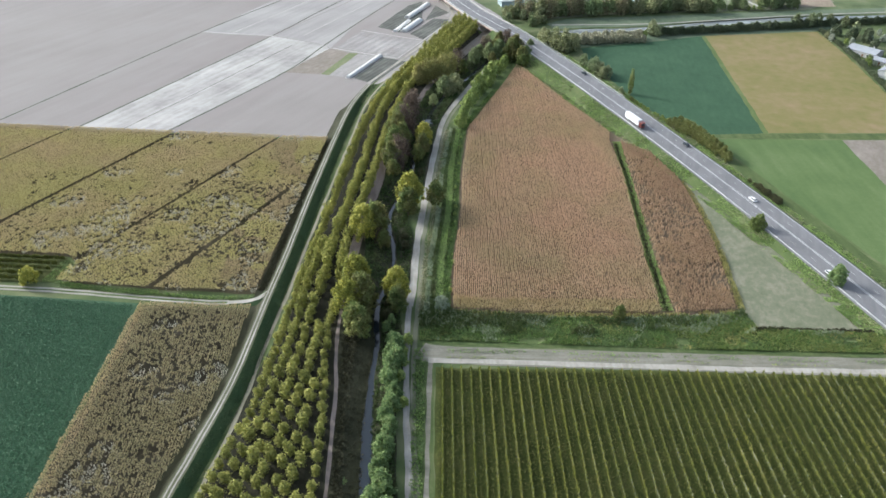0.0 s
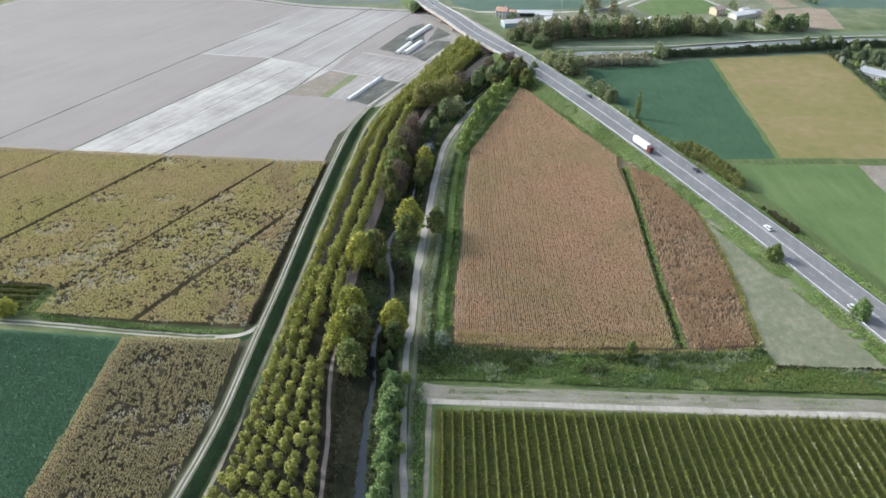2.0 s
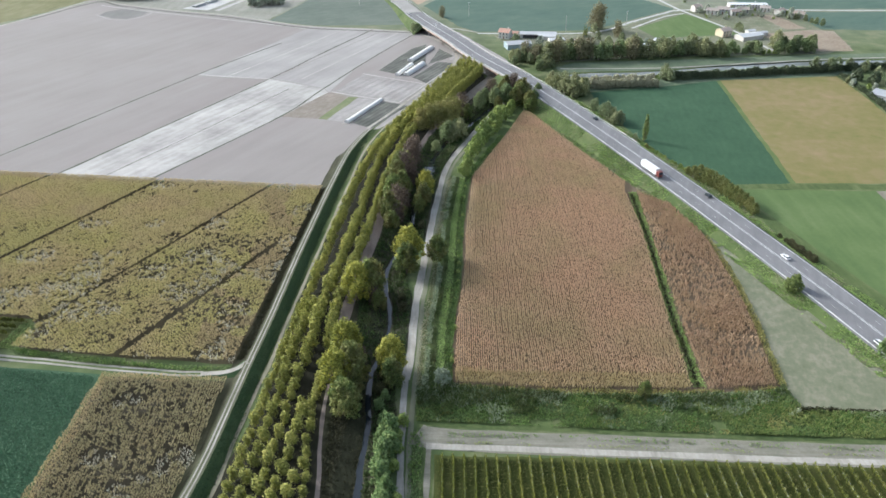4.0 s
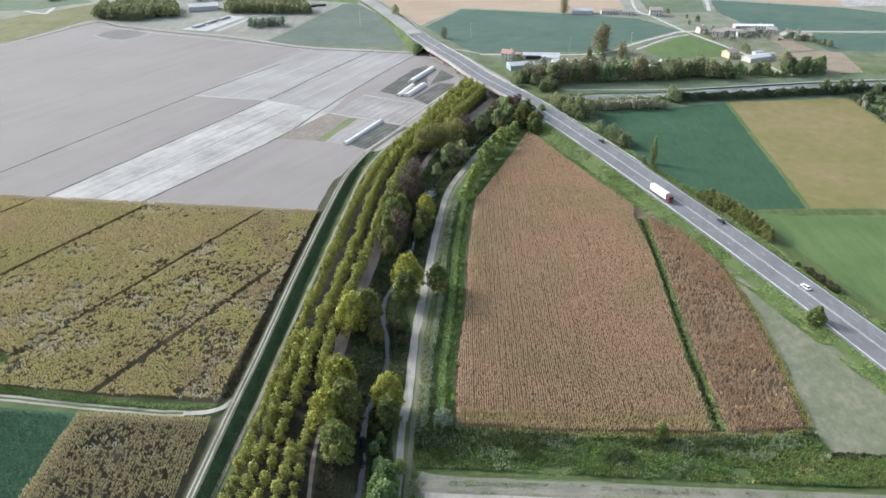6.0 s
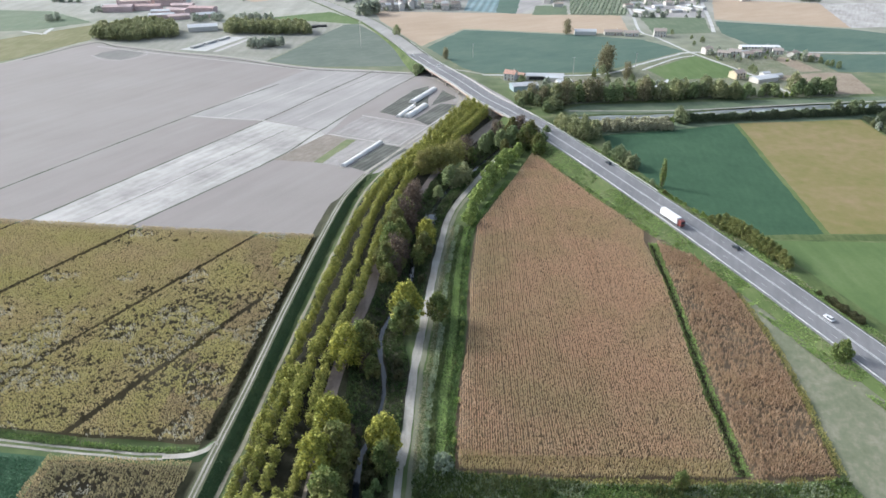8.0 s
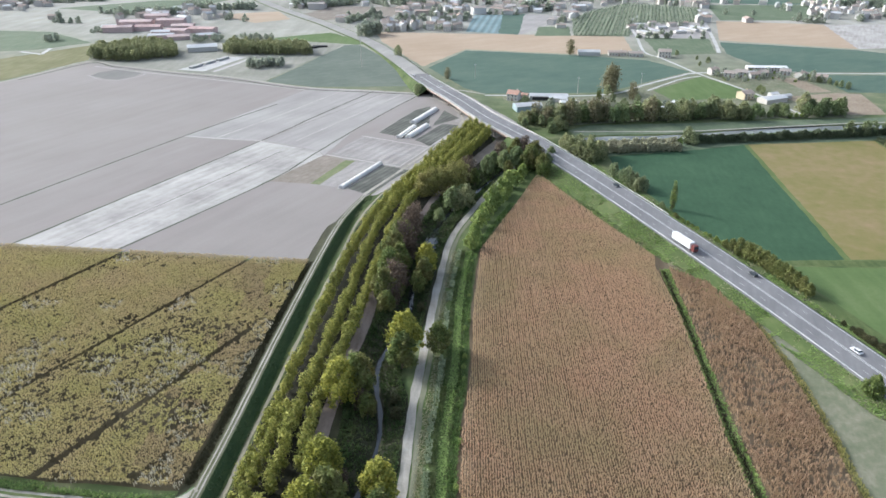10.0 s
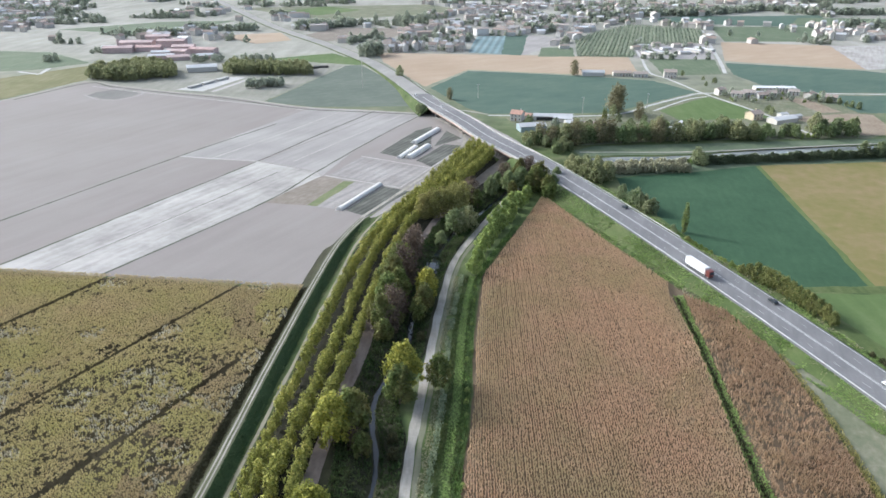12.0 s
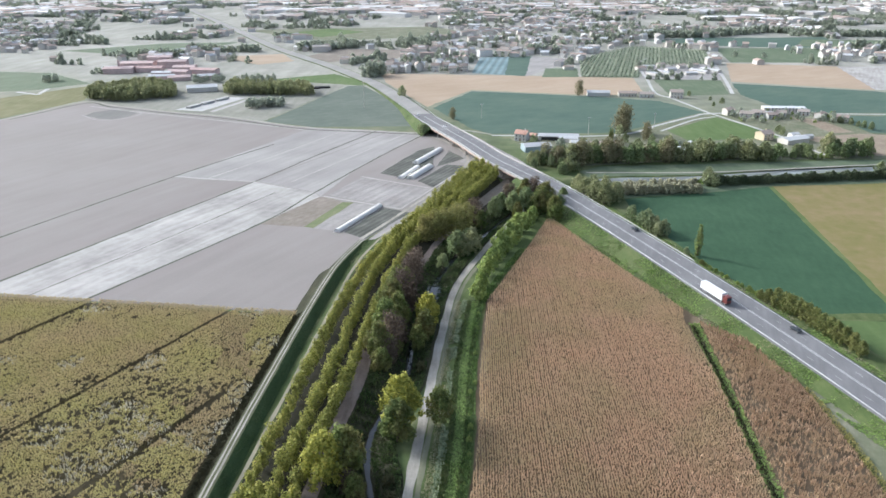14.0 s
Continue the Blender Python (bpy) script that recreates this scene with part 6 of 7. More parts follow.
# hedge by the canal
for a in np.arange(0, 1, 0.0125):
    tree("dull_hedge", 154 + 192 * a, 511 + 31 * a + RNG.uniform(-1.2, 1.2), RNG.uniform(0.6, 0.9))
for a in np.arange(0, 1, 0.05):
    for k in range(2):
        tree("reed", 95 + 52 * a + RNG.uniform(-1, 1), 492 + 6 * a + 7 * k + RNG.uniform(-1.5, 1.5), RNG.uniform(0.85, 1.1), stretch=0.95)
for x, y, s in ((74, 487, 1.0), (79, 480, 1.05), (84, 474, 1.05), (90, 478, 1.0), (86, 485, 1.1), (72, 496, 0.9), (93, 485, 0.85)):
    tree("olive", x, y, s)
for x, y, s in ((93.5, 449, 0.75), (97, 441, 0.7), (99.5, 432, 0.85), (101.5, 426, 0.7)):
    tree("dusty", x, y, s)
for k in range(14):
    tree(("dusty", "belt", "olive")[k % 3], 50 + RNG.uniform(0, 32), 532 + RNG.uniform(0, 26), RNG.uniform(0.6, 1.0))
for x, y, s in ((147, 505, 0.7), (154.5, 513, 1.0), (157, 509, 0.8), (268, 530, 1.0), (279, 531, 1.0), (286, 534, 0.9), (296, 536, 0.8), (305, 530, 0.8)):
    tree("dusty" if y > 505 else "round", x, y, s)
for a in np.arange(0, 1, 0.03):      # the hedge along the ripening field and the garden trees behind it
    tree("dull_hedge", np.interp(a, [0, 0.43, 1], (282.5, 280.5, 272)) + RNG.uniform(-0.6, 0.6), 519 - 118 * a, RNG.uniform(0.4, 0.62), label="dark hedge bush along the ripening field")
for kind, x, y, s in (("round", 281, 447, 0.75), ("dusty", 284, 452, 0.6), ("dull_hedge", 290, 512, 1.2), ("dull_hedge", 297, 503, 1.3), ("dusty", 304, 512, 0.9), ("dull_hedge", 304, 494, 1.0), ("round", 288, 492, 0.5), ("dull_hedge", 310, 505, 1.1), ("dull_hedge", 303, 482, 1.0), ("dusty", 302, 458, 0.6), ("olive", 280, 505, 0.4)):
    tree(kind, x, y, s)
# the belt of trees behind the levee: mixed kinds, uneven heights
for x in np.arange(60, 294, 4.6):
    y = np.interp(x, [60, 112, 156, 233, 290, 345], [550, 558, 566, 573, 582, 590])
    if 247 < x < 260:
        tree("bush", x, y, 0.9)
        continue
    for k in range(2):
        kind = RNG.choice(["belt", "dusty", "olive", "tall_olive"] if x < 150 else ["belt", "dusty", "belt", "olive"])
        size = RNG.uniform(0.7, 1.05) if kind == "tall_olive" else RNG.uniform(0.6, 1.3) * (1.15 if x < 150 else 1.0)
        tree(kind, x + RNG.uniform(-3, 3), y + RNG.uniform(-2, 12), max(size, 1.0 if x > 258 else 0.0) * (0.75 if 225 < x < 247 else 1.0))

# pale stakes along the grove path
for y in np.arange(246, 318, 3.4):
    t = thing("tree_guard", "slim pale tree guard beside the grove path", "tree guard", "tree guards along the path")
    bm = bmesh.new()
    rod(bm, (0, 0, 0), (0, 0, 1.6), 0.14, 0.12, 6)
    part("tube", bm, "paint", t)
    bm = bmesh.new()
    rod(bm, (0, 0, 1.5), (0.05, 0, 2.6), 0.05, 0.02, 5)
    part("stem", bm, "bark", t)
    t.location = (np.interp(y, [246, 262, 290, 318], [-38.4, -37.2, -33.8, -32.4]), y, 0.1)


# ---- buildings ----
M["wall_white"] = plain("white_render", (0.60, 0.585, 0.555), 0.9, 0.12, 0.5, 0.0, 0.5, (0.55, 0.47, 0.38))
M["wall_yellow"] = plain("ochre_render", (0.60, 0.51, 0.36), 0.9, 0.12, 0.5)
M["roof_tile"] = plain("clay_roof_tiles", (0.37, 0.295, 0.25), 0.9, 0.25, 0.8, 0.0, 0.6, (0.40, 0.37, 0.34))
M["roof_orange"] = plain("orange_roof_tiles", (0.50, 0.31, 0.24), 0.9, 0.25, 0.8)
M["roof_slate"] = plain("blue_grey_slate_roof", (0.27, 0.285, 0.31), 0.75, 0.2, 0.4, 0.0, 0.6, (0.36, 0.37, 0.385))
M["wall_grey"] = plain("grey_render", (0.46, 0.46, 0.455), 0.9, 0.15, 0.5, 0.0, 0.5, (0.36, 0.34, 0.31))
M["roof_grey"] = plain("grey_sheet_roof", (0.45, 0.45, 0.46), 0.7, 0.15, 0.3, 0.0, 0.6, (0.66, 0.66, 0.65))
M["roof_white"] = plain("white_sheet_roof", (0.74, 0.74, 0.74), 0.6, 0.08, 0.2)
# both brick reds are desaturated: distance haze is put into the colour
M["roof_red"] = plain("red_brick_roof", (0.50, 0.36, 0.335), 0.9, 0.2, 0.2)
M["roof_brick"] = plain("haze_pale_brick", (0.53, 0.415, 0.395), 0.9, 0.2, 0.05)
M["roof_blue"] = plain("blue_grey_sheet_wall", (0.33, 0.40, 0.42), 0.6, 0.1, 0.4)
M["dark_gap"] = plain("dark_open_shed", (0.05, 0.05, 0.05), 0.9, 0.2)
M["wood_door"] = plain("brown_door_wood", (0.20, 0.12, 0.07), 0.7, 0.2)
M["pane"], nt, b = node_mat("window_pane", 0.08)
b.inputs["Base Color"].default_value = (0.04, 0.05, 0.06, 1)
b.inputs["Specular IOR Level"].default_value = 0.5


def house(name, label, w, d, h, rise, wall="wall_white", roof="roof_tile", windows=True, eave=0.5, storeys=2, chimney=True, category="house"):
    """A gabled house at the origin, its ridge along x: walls with gables, roof slabs with eaves, windows, door, chimney."""
    t = thing(name, label, category)
    hw, hd = w / 2, d / 2
    v = [(-hw, -hd, -0.2), (hw, -hd, -0.2), (hw, hd, -0.2), (-hw, hd, -0.2), (-hw, -hd, h), (hw, -hd, h), (hw, hd, h), (-hw, hd, h), (-hw, 0, h + rise), (hw, 0, h + rise)]
    ob_of("wall", v, [(0, 1, 5, 4), (2, 3, 7, 6), (1, 2, 6, 9, 5), (3, 0, 4, 8, 7), (3, 2, 1, 0)], wall, t)
    k = rise / hd * eave
    e = hw + eave
    rv = []
    for z in (0.05, 0.25):
        rv += [(-e, -hd - eave, h - k + z), (e, -hd - eave, h - k + z), (e, 0, h + rise + z), (-e, 0, h + rise + z), (-e, hd + eave, h - k + z), (e, hd + eave, h - k + z)]
    ob_of("roof", rv, [(6, 7, 8, 9), (9, 8, 11, 10), (3, 2, 1, 0), (4, 5, 2, 3), (0, 1, 7, 6), (10, 11, 5, 4), (1, 2, 8, 7), (2, 5, 11, 8), (3, 0, 6, 9), (4, 3, 9, 10)], roof, t)
    if chimney:
        part("chimney", one_box(hw * 0.4, hd * 0.25, h + rise * 0.5, hw * 0.4 + 0.7, hd * 0.25 + 0.7, h + rise + 0.9), wall, t)
    if windows:
        n = max(2, int(w / 3))
        for s in range(storeys):
            z = 1.0 + s * (h - 0.6) / storeys
            for i in range(n):
                x = -hw + (i + 0.5) * w / n
                if s == 0 and i == n // 2:
                    part("door", one_box(x - 0.5, -hd - 0.04, 0, x + 0.5, -hd + 0.04, 2.1), "wood_door", t)
                    continue
                wdw = part("window", one_box(x - 0.6, -hd - 0.05, z - 0.08, x + 0.6, -hd + 0.05, z + 1.38), "roof_white", t)
                part("pane", one_box(x - 0.48, -hd - 0.07, z + 0.04, x + 0.48, -hd - 0.045, z + 1.26), "pane", wdw)
    return t


def put(t, x, y, turn=0.0, z=0.0):
    t.matrix_basis = pose(x, y, z, 0, 0, turn) @ Matrix.Diagonal((*t.scale, 1))
    return t


# farms and houses beyond the canal
put(house("farmhouse", "white farmhouse with a red tile roof by the lane", 9, 8, 5.5, 2.2, roof="roof_orange"), 49, 624, -24)
put(house("annexe", "low white annexe with an orange tile roof", 7, 6, 3.2, 1.4, roof="roof_orange", storeys=1, chimney=False), 57, 628, -24)
put(house("long_barn", "long white barn with a grey roof and dark open side", 30, 8, 3.4, 1.3, roof="roof_grey", windows=False, chimney=False, category="barn"), 77, 626, -3)
# a dark flush panel stands in for the shade inside the open side
part("open_side", one_box(-13, -4.1, 0.2, 13, -3.9, 2.7), "dark_gap", bpy.data.objects["long_barn"])
put(house("shed", "grey sheet-metal workshop with a blue-grey end wall", 20, 11, 4.0, 1.6, "roof_blue", "roof_grey", False, 0.3, chimney=False, category="shed"), 57, 594, 14)
put(house("shed", "low shed with a pale sheet roof", 12, 8, 3.0, 1.2, "wall_white", "roof_grey", False, 0.3, chimney=False, category="shed"), 90, 608, 5)
put(house("shed", "low shed with a pale sheet roof", 14, 7, 3.0, 1.2, "wall_white", "roof_grey", False, 0.3, chimney=False, category="shed"), 84, 620, -12)
put(house("shed", "long low shed with a weathered grey roof among trees", 20, 8, 2.6, 1.4, "wall_white", "roof_tile", False, 0.3, chimney=False, category="shed"), 108, 606, 8)
put(house("greenhouse", "low dull plastic greenhouse among trees", 22, 7, 2.0, 1.4, "roof_grey", "roof_grey", False, 0.1, chimney=False, category="greenhouse"), 158, 596, 130)
put(house("greenhouse", "low dull plastic greenhouse among trees", 22, 7, 2.0, 1.4, "roof_grey", "roof_grey", False, 0.1, chimney=False, category="greenhouse"), 180, 604, 130)
put(house("barn", "low farm barn with a grey-brown roof", 22, 8, 3.5, 1.8, roof="roof_grey", windows=False, chimney=False, category="barn"), 141, 812, -3)
put(house("barn", "white farm barn with dark openings", 18, 8, 3.5, 1.6, roof="roof_tile", category="barn", storeys=1), 170, 810, -3)
put(house("barn", "white farm barn with dark openings", 14, 8, 3.5, 1.6, roof="roof_tile", category="barn", storeys=1), 188, 806, -3)
put(house("farmhouse", "white farmhouse with a red tile roof by the lane", 12, 9, 6, 2.0), 217, 803, -10)
put(house("house", "white house at the lane corner", 8, 7, 4.8, 1.7), 240, 722, 20)
put(house("house", "low house with a grey-brown roof", 11, 7, 4.0, 1.7), 252, 711, -20)
put(house("house", "white house with a grey-brown roof", 10, 8, 4.5, 1.8), 263, 714, -20)
put(house("shed", "low grey shed behind the houses", 9, 6, 2.8, 1.0, roof="roof_grey", windows=False, chimney=False, category="shed"), 272, 719, 10)
put(house("row_house", "long low white row of houses with a pale flat-looking roof", 36, 8, 4.2, 1.0, roof="roof_white"), 294, 736, -2)
put(house("house", "yellow house with a hipped tile roof", 10, 9, 5, 1.9, "wall_yellow"), 236, 632, 25)
put(house("shed", "low workshop with a blue-grey roof", 22, 10, 3.4, 1.3, "wall_white", "roof_grey", False, chimney=False, category="shed"), 254, 622, 25)
for k, (x, y, a) in enumerate(((306, 722, -18), (316, 711, 40), (329, 699, -30), (272, 708, 10), (283, 716, -10), (262, 640, 20), (270, 634, 20))):
    put(house("house" if k < 5 else "shed", "small house with a faded brown roof" if k < 5 else "small grey garden shed", 9 if k < 5 else 7, 7 if k < 5 else 5, 3.8 if k < 5 else 2.6, 1.6 if k < 5 else 0.8, roof="roof_tile" if k < 5 else "roof_grey", windows=k < 5, chimney=k < 5, category="house" if k < 5 else "shed"), x, y, a)
put(house("villa", "low grey house with a broad slate-blue roof among trees", 19, 13, 3.4, 1.7, "wall_grey", "roof_slate", storeys=1), 291, 471, -52)
put(house("annexe", "low grey annexe with a slate-blue roof", 11, 8, 2.8, 1.2, "wall_grey", "roof_slate", storeys=1, chimney=False), 293, 452, -52)
put(house("house", "pale grey house with a low slate roof beside the ripening field", 13, 11, 4.6, 1.6, "wall_grey", "roof_slate"), 286, 428, 38)
put(house("hall", "pale hall with a low grey roof behind the grove", 30, 14, 4.5, 2.2, roof="roof_grey", windows=False, chimney=False, category="hall"), -268, 826, 20)
# the large farm beside the orchard
for x, y, w, d, h, a, rf in ((232, 948, 26, 9, 3.6, -60, "roof_grey"), (246, 958, 26, 9, 3.6, -60, "roof_grey"), (224, 985, 14, 9, 5, 20, "roof_tile"), (262, 985, 16, 9, 3.5, 15, "roof_grey"), (280, 1005, 12, 10, 5.5, 10, "roof_tile"), (292, 970, 32, 9, 3.6, -58, "roof_grey"),
                             (308, 978, 34, 9, 3.6, -58, "roof_grey"), (276, 952, 18, 9, 3.6, 10, "roof_grey"), (258, 1018, 12, 8, 5, 15, "roof_tile"), (300, 1020, 14, 8, 4, 12, "roof_tile"), (240, 1008, 16, 7, 3.4, 12, "roof_grey"), (136, 990, 15, 8, 5, 4, "roof_tile")):
    put(house("farm_building", "low grey and white farm building beside the orchard", w, d, h, h * 0.35, roof=rf, windows=False, chimney=False, category="barn"), x, y, a).scale = (0.8, 0.8, 0.75)
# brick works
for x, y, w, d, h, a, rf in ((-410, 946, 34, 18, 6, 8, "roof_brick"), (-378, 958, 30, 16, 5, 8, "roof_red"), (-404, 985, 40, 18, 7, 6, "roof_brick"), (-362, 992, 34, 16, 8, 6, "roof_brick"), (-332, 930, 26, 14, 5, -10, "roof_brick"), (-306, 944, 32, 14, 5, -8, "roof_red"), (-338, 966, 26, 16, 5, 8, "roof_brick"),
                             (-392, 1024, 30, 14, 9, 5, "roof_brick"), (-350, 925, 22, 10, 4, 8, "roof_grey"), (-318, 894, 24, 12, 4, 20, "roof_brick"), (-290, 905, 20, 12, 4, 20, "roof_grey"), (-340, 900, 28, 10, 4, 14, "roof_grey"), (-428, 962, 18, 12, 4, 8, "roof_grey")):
    put(house("brick_works", "low brick works building, its red paled for haze", w, d, h, 1.6, "roof_brick", rf, False, chimney=False, category="factory"), x, y, a)
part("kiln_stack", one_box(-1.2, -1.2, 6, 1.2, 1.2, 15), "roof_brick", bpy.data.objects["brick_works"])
field("yard", [(-260, 730), (-233, 722), (-212, 790), (-230, 792)], "yard", 0.08, "pale concrete yard with stacks", "yard")
field("yard", [(-226, 722), (-221, 720), (-203, 782), (-208, 784)], "plough_pale", 0.08, "pale strip beside the concrete yard", "yard")
for a, b in (((-458, 814), (-428, 800)), ((-428, 800), (-436, 834))):
    tagged(band("lane", curve_through([a, b], 8.0), [(-2.2, 0.16), (2.2, 0.16)], "yard"), "white concrete farm lane beside the meadow", "track", kind="structure")
for k, (x, y) in enumerate(((-247, 742), (-240, 760), (-232, 778), (-156, 842), (-146, 848))):
    t = thing("stack", "dark low stack of goods on the yard" if k > 2 else "pale low stack of blocks on the concrete yard", "stack")
    part("block", one_box(-8, -2.2, 0, 8, 2.2, 1.8, bevel=0.15), "dark_gap" if k > 2 else "yard", t)
    t.matrix_basis = pose(x, y, 0.08, 0, 0, 70 if k < 3 else 10)

# ---- plastic tunnels ----
def tunnel(x0, y0, x1, y1, r=1.8):
    """A long half-round film tunnel with hoops."""
    L = math.hypot(x1 - x0, y1 - y0)
    t = thing("plastic_tunnel", "long half-round white plastic growing tunnel", "growing tunnel", "growing tunnels")
    n, m = 12, max(3, int(L / 3))
    v = [(r * math.cos(math.pi * k / n), L * (i / m - 0.5), r * 0.85 * math.sin(math.pi * k / n) + (0.05 if i % 2 else 0)) for i in range(m + 1) for k in range(n + 1)]
    f = [(i * (n + 1) + k, (i + 1) * (n + 1) + k, (i + 1) * (n + 1) + k + 1, i * (n + 1) + k + 1) for i in range(m) for k in range(n)]
    f += [tuple(range(n + 1)), tuple(reversed(range(m * (n + 1), (m + 1) * (n + 1))))]
    ob_of("film", v, f, "film", t)
    part("door", one_box(-0.9, -L / 2 - 0.06, 0, 0.9, -L / 2 + 0.02, 1.8), "roof_grey", t)
    t.matrix_basis = pose((x0 + x1) / 2, (y0 + y1) / 2, 0.1, 0, 0, -math.degrees(math.atan2(x1 - x0, y1 - y0)))


tunnel(-60.7, 427, -43, 468)
tunnel(-36.0, 520, -26.5, 547, 1.8)
tunnel(-29.5, 520, -18, 548, 2.6)
tunnel(-28.1, 555, -12.6, 592, 2.5)

# ---- vehicles ----
M["car_white"] = plain("white_car_paint", (0.75, 0.75, 0.75), 0.25, 0.03)
M["car_dark"] = plain("dark_car_paint", (0.05, 0.055, 0.06), 0.25, 0.05)
M["tyre"] = plain("tyre_rubber", (0.03, 0.03, 0.03), 0.9, 0.1)


M["cab_red"] = plain("dark_red_cab_paint", (0.16, 0.05, 0.045), 0.3, 0.05)


def wheel(parent, x, y, r, w=0.24):
    bm = bmesh.new()
    rod(bm, (x - w / 2, y, r), (x + w / 2, y, r), r, r, 14)
    a = part("wheel", bm, "tyre", parent)
    bm = bmesh.new()
    rod(bm, (x - w / 2 - 0.01, y, r), (x + w / 2 + 0.01, y, r), r * 0.6, r * 0.6, 10)
    part("rim", bm, "steel", a)


def car(colour, label):
    t = thing("car", label, "car", "cars on the highway")
    bm = bmesh.new()
    vs = box(bm, -0.88, -2.15, 0.35, 0.88, 2.15, 0.92)
    bmesh.ops.bevel(bm, geom=list(bm.edges), offset=0.14, segments=2, affect="EDGES")
    part("body", bm, colour, t)
    bm = bmesh.new()
    vs = box(bm, -0.80, -1.75, 0.88, 0.80, 0.85, 1.40)
    for v in vs:
        if v.co.z > 1.2:
            v.co.x *= 0.8
            v.co.y = v.co.y * 0.72 - 0.15
    part("window_band", bm, "pane", t)
    part("roof", one_box(-0.63, -1.38, 1.395, 0.63, 0.42, 1.46, bevel=0.03), colour, t)
    for sx in (-0.62, 0.62):
        part("headlight", one_box(sx - 0.18, 2.10, 0.62, sx + 0.18, 2.17, 0.76), "roof_white", t)
        for sy in (-1.32, 1.35):
            wheel(t, sx * 1.32, sy, 0.31)
    return t


def truck():
    t = thing("truck", "white articulated truck with a dark red cab on the highway", "truck")
    part("trailer", one_box(-1.25, -8.0, 1.0, 1.25, 4.8, 4.0, bevel=0.08), "roof_white", t)
    part("chassis", one_box(-1.0, -7.8, 0.6, 1.0, 7.4, 0.98), "tyre", t)
    cab = part("cab", one_box(-1.2, 5.3, 0.7, 1.2, 7.6, 3.5, bevel=0.15), "cab_red", t)
    part("windscreen", one_box(-1.05, 7.58, 2.0, 1.05, 7.64, 3.1), "pane", cab)
    for sx in (-1.0, 1.0):
        for sy in (-6.6, -5.4, -4.2, 4.6, 6.7):
            wheel(t, sx, sy, 0.48, 0.3)
    return t


def on_road(t, y, offset, forward):
    """Sets a vehicle on the highway where it passes that y; offset to the right of the way away from the start."""
    i = int(np.argmin(np.abs(HIGHWAY[:, 1] - y)))
    s = sides_of(HIGHWAY)[i]
    x, yy, z = HIGHWAY[i]
    way = math.degrees(math.atan2(s[1], s[0]))
    t.matrix_basis = pose(x + s[0] * offset, yy + s[1] * offset, z + 0.06, 0, 0, way + (0 if forward else 180))


on_road(truck(), 352, -5.2, False)
on_road(car("car_white", "small white car on the highway"), 215, -5.3, False)
on_road(car("car_white", "small white car on the highway"), 268, 1.9, True)
on_road(car("car_dark", "dark car on the highway"), 322, 5.3, True)
on_road(car("car_dark", "dark car on the highway"), 420, 5.4, True)
on_road(car("car_white", "small white car on the highway"), 640, 1.9, True)
on_road(car("car_white", "small white car on the highway"), 690, -5.3, False)

# ---- poles along the lane ----
for x, y, h in ((103, 644, 14), (160, 665, 13), (-88, 746, 24), (20, 700, 13), (300, 690, 10), (255, 690, 10)):
    t = thing("utility_pole", "slender grey utility pole beside a field", "pole")
    bm = bmesh.new()
    rod(bm, (0, 0, -0.3), (0, 0, h), 0.22, 0.14, 8)
    part("post", bm, "concrete", t)
    part("cross_arm", one_box(-1.1, -0.08, h - 0.8, 1.1, 0.08, h - 0.6), "steel", t)
    t.location = (x, y, 0)

# ---- groves and trees of the middle distance ----
def grove(corners, gap, kind, lo, hi, group, label):
    c = np.array(corners, float)
    for gx in np.arange(c[:, 0].min(), c[:, 0].max(), gap):
        for gy in np.arange(c[:, 1].min(), c[:, 1].max(), gap):
            q = np.array([[gx + RNG.uniform(-0.3, 0.3) * gap, gy + RNG.uniform(-0.3, 0.3) * gap]])
            if inside(q, corners)[0]:
                tree(kind, q[0, 0], q[0, 1], RNG.uniform(lo, hi), group=group, label=label)


grove([(-369, 776), (-324, 764), (-286, 790), (-297, 826), (-340, 850), (-372, 812)], 7.0, "grove", 0.85, 1.1, "grove by the lane", "")
grove([(-240, 806), (-148, 800), (-156, 836), (-240, 846)], 7.0, "grove", 0.85, 1.05, "grove by the highway", "")
for c, gap in (([(-196, 732), (-160, 746), (-163, 762), (-197, 750)], 6.0), ([(-466, 868), (-452, 872), (-452, 890), (-468, 886)], 6.0), ([(-300, 866), (-262, 880), (-262, 900), (-296, 890)], 8.0), ([(-250, 890), (-205, 882), (-205, 896), (-250, 906)], 7.0), ([(-440, 930), (-424, 934), (-424, 950), (-444, 950)], 8.0)):
    grove(c, gap, "far", 0.6, 0.95, "bushes by the yards", "dark bushy tree by the yards")
grove([(-112, 918), (-92, 920), (-88, 946), (-110, 946)], 7.0, "far_tall", 1.0, 1.3, "trees by the highway", "tall dark tree beside the highway")
grove([(-455, 1086), (-390, 1088), (-390, 1106), (-452, 1104)], 8.0, "far", 1.0, 1.4, "", "")
grove([(-380, 1136), (-296, 1146), (-296, 1164), (-380, 1156)], 8.0, "far", 0.9, 1.4, "", "")
grove([(-240, 1158), (-155, 1196), (-165, 1232), (-240, 1190)], 9.0, "far", 1.1, 1.6, "", "")
grove([(100, 1134), (150, 1150), (150, 1164), (100, 1150)], 8.0, "far", 1.0, 1.7, "", "")
